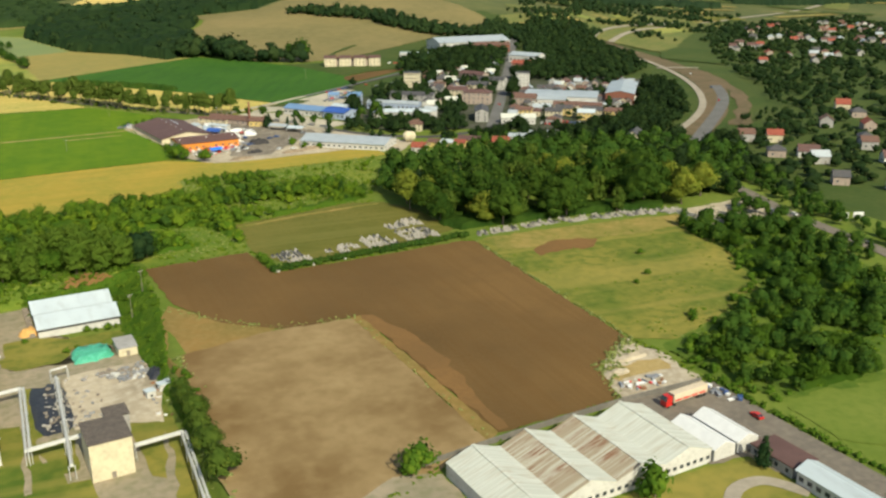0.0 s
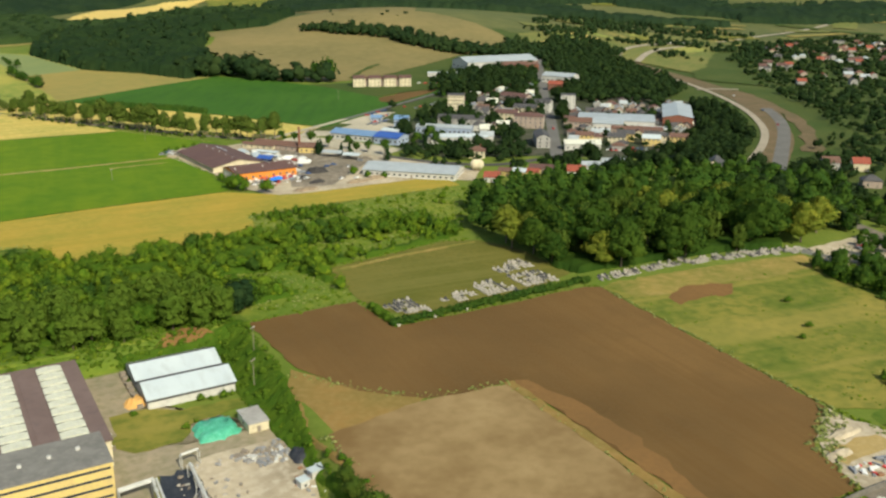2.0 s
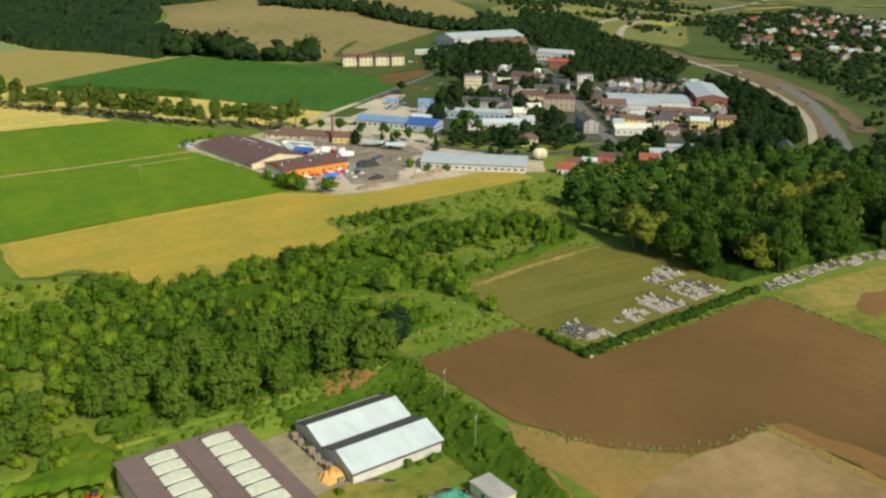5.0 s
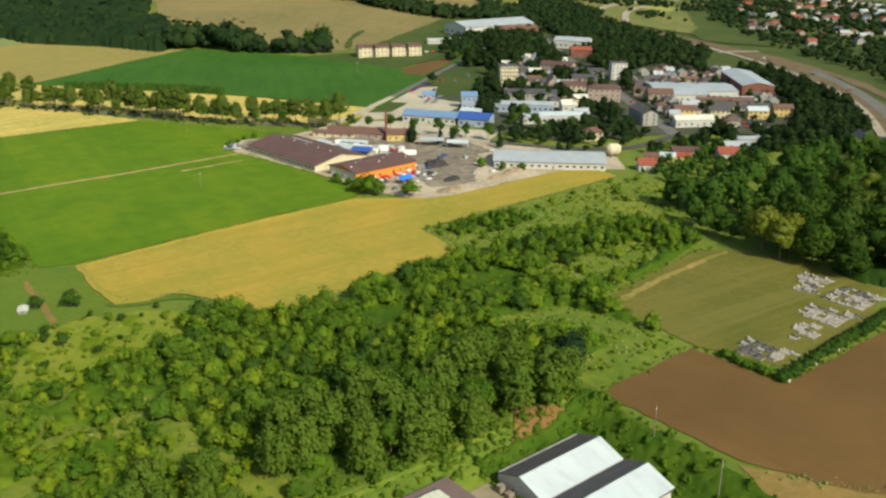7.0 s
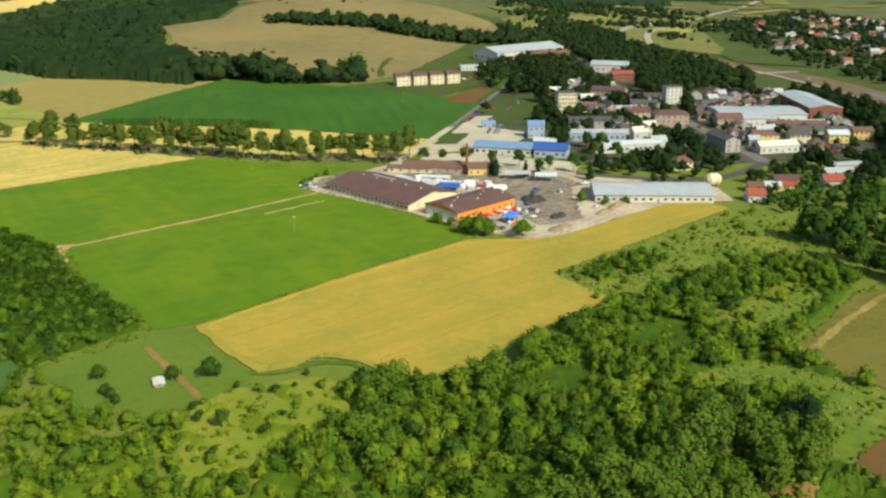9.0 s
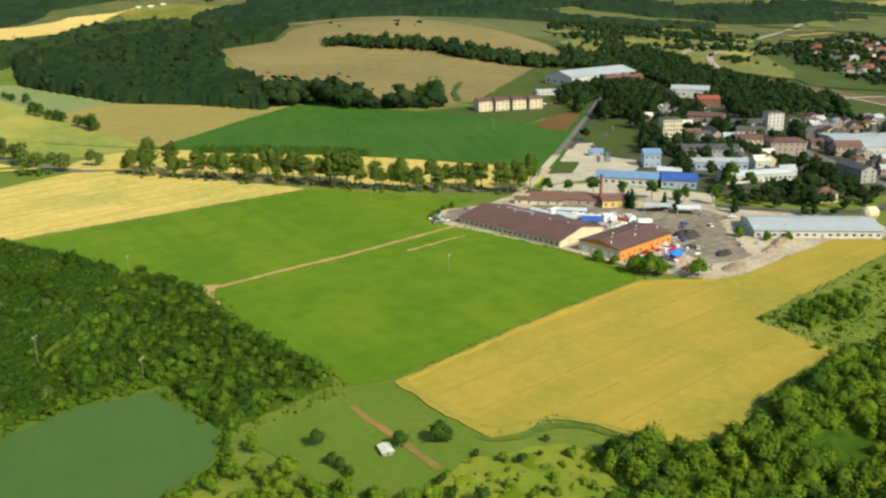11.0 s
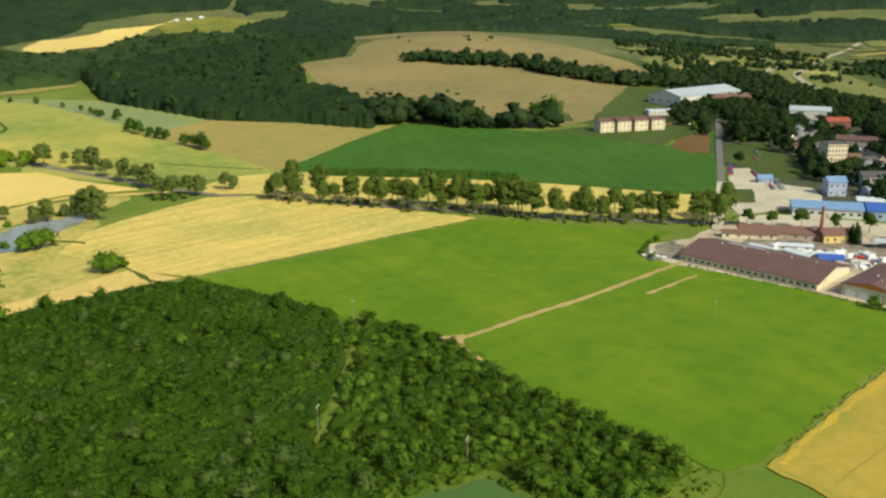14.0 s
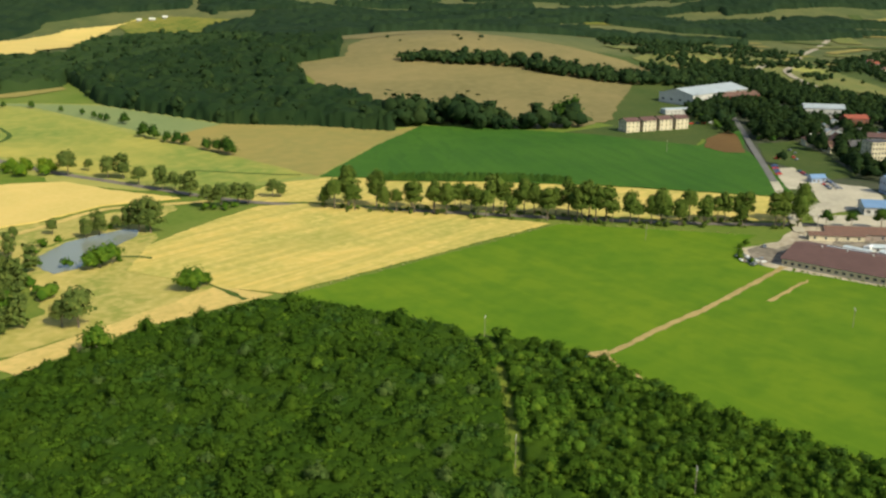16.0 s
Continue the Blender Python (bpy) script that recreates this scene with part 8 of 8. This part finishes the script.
# ---- pipes and poles ----
def pipe_bridge(line, label, height=4.6, r=0.38, gap=9.0, double=True):
    """Pipes on trestles along a line."""
    t = tagged(new("pipe_bridge"), label, "pipeline")
    t.matrix_basis = pose(line[0][0], line[0][1], -5)
    ox, oy = line[0]
    for (ax, ay), (bx, by) in zip(line, line[1:]):
        L = math.hypot(bx - ax, by - ay)
        nx, ny = -(by - ay) / L * 0.5, (bx - ax) / L * 0.5
        for s in ((-1, 1) if double else (0,)):
            part("pipe", rod("pipe", (ax - ox + nx * s, ay - oy + ny * s, height), (bx - ox + nx * s, by - oy + ny * s, height), r, STEEL, 8), t)
        n = max(1, int(L / gap))
        for k in range(n + 1):
            f = k / n
            x, y = ax + (bx - ax) * f - ox, ay + (by - ay) * f - oy
            for s in (-1, 1):
                part("post", rod("post", (x + nx * s * 1.5, y + ny * s * 1.5, -0.3), (x + nx * s * 1.5, y + ny * s * 1.5, height - 0.35), 0.12, STEEL, 6), t)
            part("cross_beam", rod("cross_beam", (x - nx * 1.9, y - ny * 1.9, height - 0.42), (x + nx * 1.9, y + ny * 1.9, height - 0.42), 0.12, STEEL, 6), t)


pipe_bridge([(-1, 275), (8, 276), (6, 237), (20, 238.5)], "pale overhead pipes on trestles")
pipe_bridge([(31, 226), (44, 227), (41, 191), (39, 165)], "pale overhead pipes along the fence")
pipe_bridge([(18, 279), (16.5, 250), (15, 224)], "pale pipe over the black store", double=False, r=0.5)
pipe_bridge([(17, 284.6), (22, 285.4)], "short pale pipe run beside the yard", double=False)


def pole(x, y, h, label, arms=True):
    t = tagged(new("power_pole"), label, "pole", "power poles")
    t.matrix_basis = pose(x, y, float(land(x, y)), 0, 0, 35)
    part("mast", rod("mast", (0, 0, -0.4), (0, 0, h), 0.13, TIMBER, 8, 0.6), t)
    if arms:
        part("cross_arm", box("cross_arm", -1.2, 1.2, -0.08, 0.08, h - 1.0, h - 0.82, TIMBER), t)
        for k in (-1.0, 0, 1.0):
            part("insulator", rod("insulator", (k, 0, h - 0.82), (k, 0, h - 0.5), 0.09, WHITEPAINT, 6), t)


for x, y, h in ((-95, 661, 10), (-76, 620, 10), (-36, 726, 10), (60, 352, 9), (51, 326, 9), (118, 760, 9), (70, 640, 8), (190, 706, 10), (330, 880, 10)):
    pole(x, y, h, "slim timber power pole")


# ---- heaps, tarps and clutter ----
heap("sand_heap", "orange sand heap beside the barn", 15, 329, 6.5, 6, 2.2, SANDHEAP, 251)
heap("green_tarpaulin", "flat stack under wrinkled bright green tarpaulins", 31.5, 301, 12.5, 12, 1.7, GREENTARP, 252, 0.13, "tarpaulin", 0.06)
heap("coal_heap", "dark coal heap in the yard", 190, 602, 14, 11, 3.2, COAL, 253)
heap("coal_heap", "low dark heap on the gravel", 178, 574, 11, 6, 1.6, COAL, 254)
heap("coal_heap", "small black heap beside the orange store", 175.5, 589.5, 7, 5, 1.5, COAL, 262)
heap("spoil_mound", "brown spoil heap on the yard edge", 214, 566, 16, 6, 2.0, SPOIL, 255)
heap("spoil_mound", "long brown spoil heap", 200, 563, 14, 5, 1.8, SPOIL, 256)
heap("spoil_mound", "pale rubble heap on gravel", 165, 560, 16, 8, 1.6, SPOIL, 257)
heap("rubble_mound", "pale rubble heap on dumping ground", 188, 209, 14, 4, 1.2, YARD, 258)
heap("rubble_mound", "rubble heap with weeds", 177, 202, 10, 4, 1.0, YARD, 259)
heap("black_tarpaulin", "black sheeting weighted with pale debris", 14.6, 267, 11.0, 33, 0.35, BLACKFOIL, 260, 0.3, "tarpaulin", 0.05)
heap("black_tarpaulin", "black covered stack by the shrubs", 47, 275, 6, 8, 2.0, BLACKFOIL, 261, 0.2, "tarpaulin")


def junk(name, label, poly, gap, seed, mats, lo, hi, keep=0.8):
    """Loose pieces lying about, each its own object on a few shared meshes."""
    r = np.random.default_rng(seed)
    shapes = []
    for m in mats:
        for k in range(2):
            bm = bmesh.new()
            add_box(bm, -0.5, 0.5, -0.3, 0.3, 0, 0.5)
            for v in bm.verts:
                v.co += Vector(r.normal(0, 0.07, 3))
            bmesh.ops.bevel(bm, geom=bm.edges[:], offset=0.05, segments=1, affect="EDGES")
            shapes.append(finish(name, bm, m))
    for x, y, s in scatter(poly, gap, seed, keep=keep):
        ob = tagged(new(name, shapes[int(r.integers(len(shapes)))]), label, "scrap", label)
        ob.matrix_basis = pose(x, y, float(land(x, y)) + (0.62 if name == "sheet_debris" else 0.38), 0, 0, r.uniform(0, 180))
        q = r.uniform(lo, hi)
        ob.scale = (q * r.uniform(0.7, 1.5), q * r.uniform(0.7, 1.3), q * r.uniform(0.5, 1.0))


junk("scrap_piece", "grey and rusty scrap metal piece", [(29, 284), (45, 287), (46, 274), (36, 275)], 1.5, 271, (SCRAP, SCRAP, STEEL, SCRAP, GREYPAINT, TIMBER), 0.9, 2.0, 0.95)
junk("scrap_piece", "scrap metal piece along the yard edge", [(40, 272), (46, 270), (46, 245), (40, 245)], 2.6, 272, (SCRAP, RUSTED, WHITEPAINT), 0.7, 1.8, 0.6)
junk("pallet_stack", "timber and block stack on the concrete", [(20, 284), (28, 284), (30, 250), (18, 252)], 2.8, 273, (TIMBER, STONE, SCRAP), 0.8, 1.8, 0.55)
junk("sheet_debris", "pale debris scattered over black sheeting", [(14.5, 281), (19.5, 281), (19.5, 252), (11, 252)], 1.6, 281, (STONE, STONE, TIMBER), 0.5, 1.4, 0.7)
junk("dumped_thing", "dumped household rubbish on bare ground", [(171, 196), (190, 195), (186, 189), (176, 189)], 1.5, 274, (WHITEPAINT, RUSTED, GREYPAINT, REDPAINT), 0.8, 2.2, 0.75)
junk("stored_thing", "stored goods in the farm yard", [(165, 692), (176, 650), (190, 632), (186, 618), (172, 632), (166, 660)], 2.8, 275, (WHITEPAINT, STONE, WHITEPAINT, BLUEPAINT), 1.2, 3.4, 0.7)
junk("sheeted_crate", "white sheeted stack in the farm yard", [(166, 694), (174, 680), (190, 652), (200, 632), (190, 624), (176, 640), (168, 668)], 5.0, 282, (WHITEPAINT, WHITEPAINT, STONE), 3.0, 6.0, 0.75)
junk("stored_thing", "stored goods beside the store", [(140, 598), (150, 580), (170, 580), (180, 600), (182, 620)], 2.8, 276, (WHITEPAINT, STONE, WHITEPAINT, REDPAINT, GREYPAINT), 1.2, 3.2, 0.6)
junk("stored_thing", "stored goods at the hall's end", [(112, 706), (120, 698), (130, 706), (124, 716)], 2.4, 277, (GREYPAINT, WHITEPAINT, TIMBER), 0.9, 2.2, 0.6)
junk("yard_crate", "brown and red goods in the works yard", [(-40, 356), (-33, 356), (-33, 332), (-40, 332)], 2.8, 278, (BROWNBANK, REDPAINT, ORANGEPAINT), 0.9, 2.0, 0.7)
junk("parked_load", "pale goods along the works road", [(2, 366), (4, 366), (4, 300), (2, 300)], 1.8, 279, (STONE, WHITEPAINT, TIMBER), 0.7, 1.3, 0.7)
junk("roadside_load", "blue and grey goods along the fence", [(192, 182), (198, 182), (199, 168), (196, 168)], 1.8, 280, (BLUEPAINT, GREYPAINT, WHITEPAINT), 0.9, 2.2, 0.7)


def shelter(name, label, x, y, L, W, H, turn, mat):
    t = tagged(new(name), label, "shelter")
    t.matrix_basis = pose(x, y, -4.72, 0, 0, turn)
    part("canopy", finish("canopy", gable_roof(L, W, H, H + W * 0.18, 0.2, 0.12), mat), t)
    for sx in (-1, 1):
        for sy in (-1, 1):
            part("post", rod("post", (sx * L / 2, sy * W / 2, -0.2), (sx * L / 2, sy * W / 2, H + 0.02), 0.1, STEEL, 6), t)


shelter("blue_shelter", "bright blue sheet shelter beside bushes", 154.6, 584.5, 8, 6, 2.8, 10, SKYSHEET)
shelter("blue_shelter", "dark blue tarpaulin shelter in the yard", 172, 646, 11, 9, 3.0, -50, DEEPBLUE)
shelter("grey_shelter", "open grey-roofed shelter in the yard", 218, 640, 14, 7, 3.4, -45, SILVER)
shelter("white_shelter", "white open shelter by the yard", 226, 626, 12, 7, 3.4, -45, WHITEROOF)
hut = building("garden_hut", "small garden hut with pale tin roof", -44.5, 536.5, 4.2, 2.6, 1.3, 70, GREYWALL, PALESHEET, rise=0.3, storeys=1, bays=(2, 1), win=(0.7, 0.6), category="hut", door=False)
for x, y in ((383, 280), (390, 277)):
    t = tagged(new("billboard"), "blank white roadside billboard on posts", "billboard", "billboards")
    t.matrix_basis = pose(x, y, -5, 0, 0, -25)
    part("panel", box("panel", -2.6, 2.6, -0.12, 0.12, 2.2, 5.0, WHITEPAINT, 0.03), t)
    for k in (-1.6, 1.6):
        part("post", rod("post", (k, 0, -0.4), (k, 0, 2.4), 0.12, STEEL, 6), t)


def wall_run(name, label, line, h, w, mat):
    t = tagged(new(name), label, "wall", kind="structure")
    for (ax, ay), (bx, by) in zip(line, line[1:]):
        L = math.hypot(bx - ax, by - ay)
        n = max(1, int(L / 3))
        m = box("panel", -L / n / 2 + 0.02, L / n / 2 - 0.02, -w / 2, w / 2, -5.3, -5 + h, mat)
        for k in range(n):
            f = (k + 0.5) / n
            part("panel", m, t, at=(ax + (bx - ax) * f, ay + (by - ay) * f, 0), turn=math.degrees(math.atan2(by - ay, bx - ax)))


wall_run("boundary_wall", "grey concrete panel wall behind the sheds", [(96, 183.5), (128, 185.5), (166, 186), (196, 184.6)], 1.9, 0.25, DARKWALL)
wall_run("boundary_wall", "concrete wall beside the car park", [(322, 332), (332, 298)], 1.8, 0.25, GREYWALL)


# ---- the works stand on lower ground than the fields ----
def settle(yard, eye, k):
    """Sets all that stands in the works yard down on its lower ground, k times as far from eye."""
    m = Matrix.Translation(eye) @ Matrix.Scale(k, 4) @ Matrix.Translation(-Vector(eye))
    for ob in list(scene.objects):
        if ob.parent or ob.type not in ("MESH", "EMPTY") or ob.name == "ground":
            continue
        if ob.type == "MESH":
            c = sum((Vector(q) for q in ob.bound_box), Vector()) / 8
            c = ob.matrix_basis @ c
        else:
            c = ob.matrix_basis.translation
        if bool(inside(yard, np.array(c.x), np.array(c.y))) and ob.name.split(".")[0] not in KEPT_UP:
            ob.matrix_basis = m @ ob.matrix_basis


KEPT_UP = {"hedge_belt", "yard_shrubs", "yard_weeds", "works_weeds", "barn_weeds", "works_herbs", "works_scrub_floor", "bare_bank", "tree"}
settle([(-60, 120), (-60, 368), (2, 378), (18, 378), (50, 368), (50, 330), (50, 290), (53, 268), (49, 215), (44, 120)], (-24, 49, 125.5), 1.05)
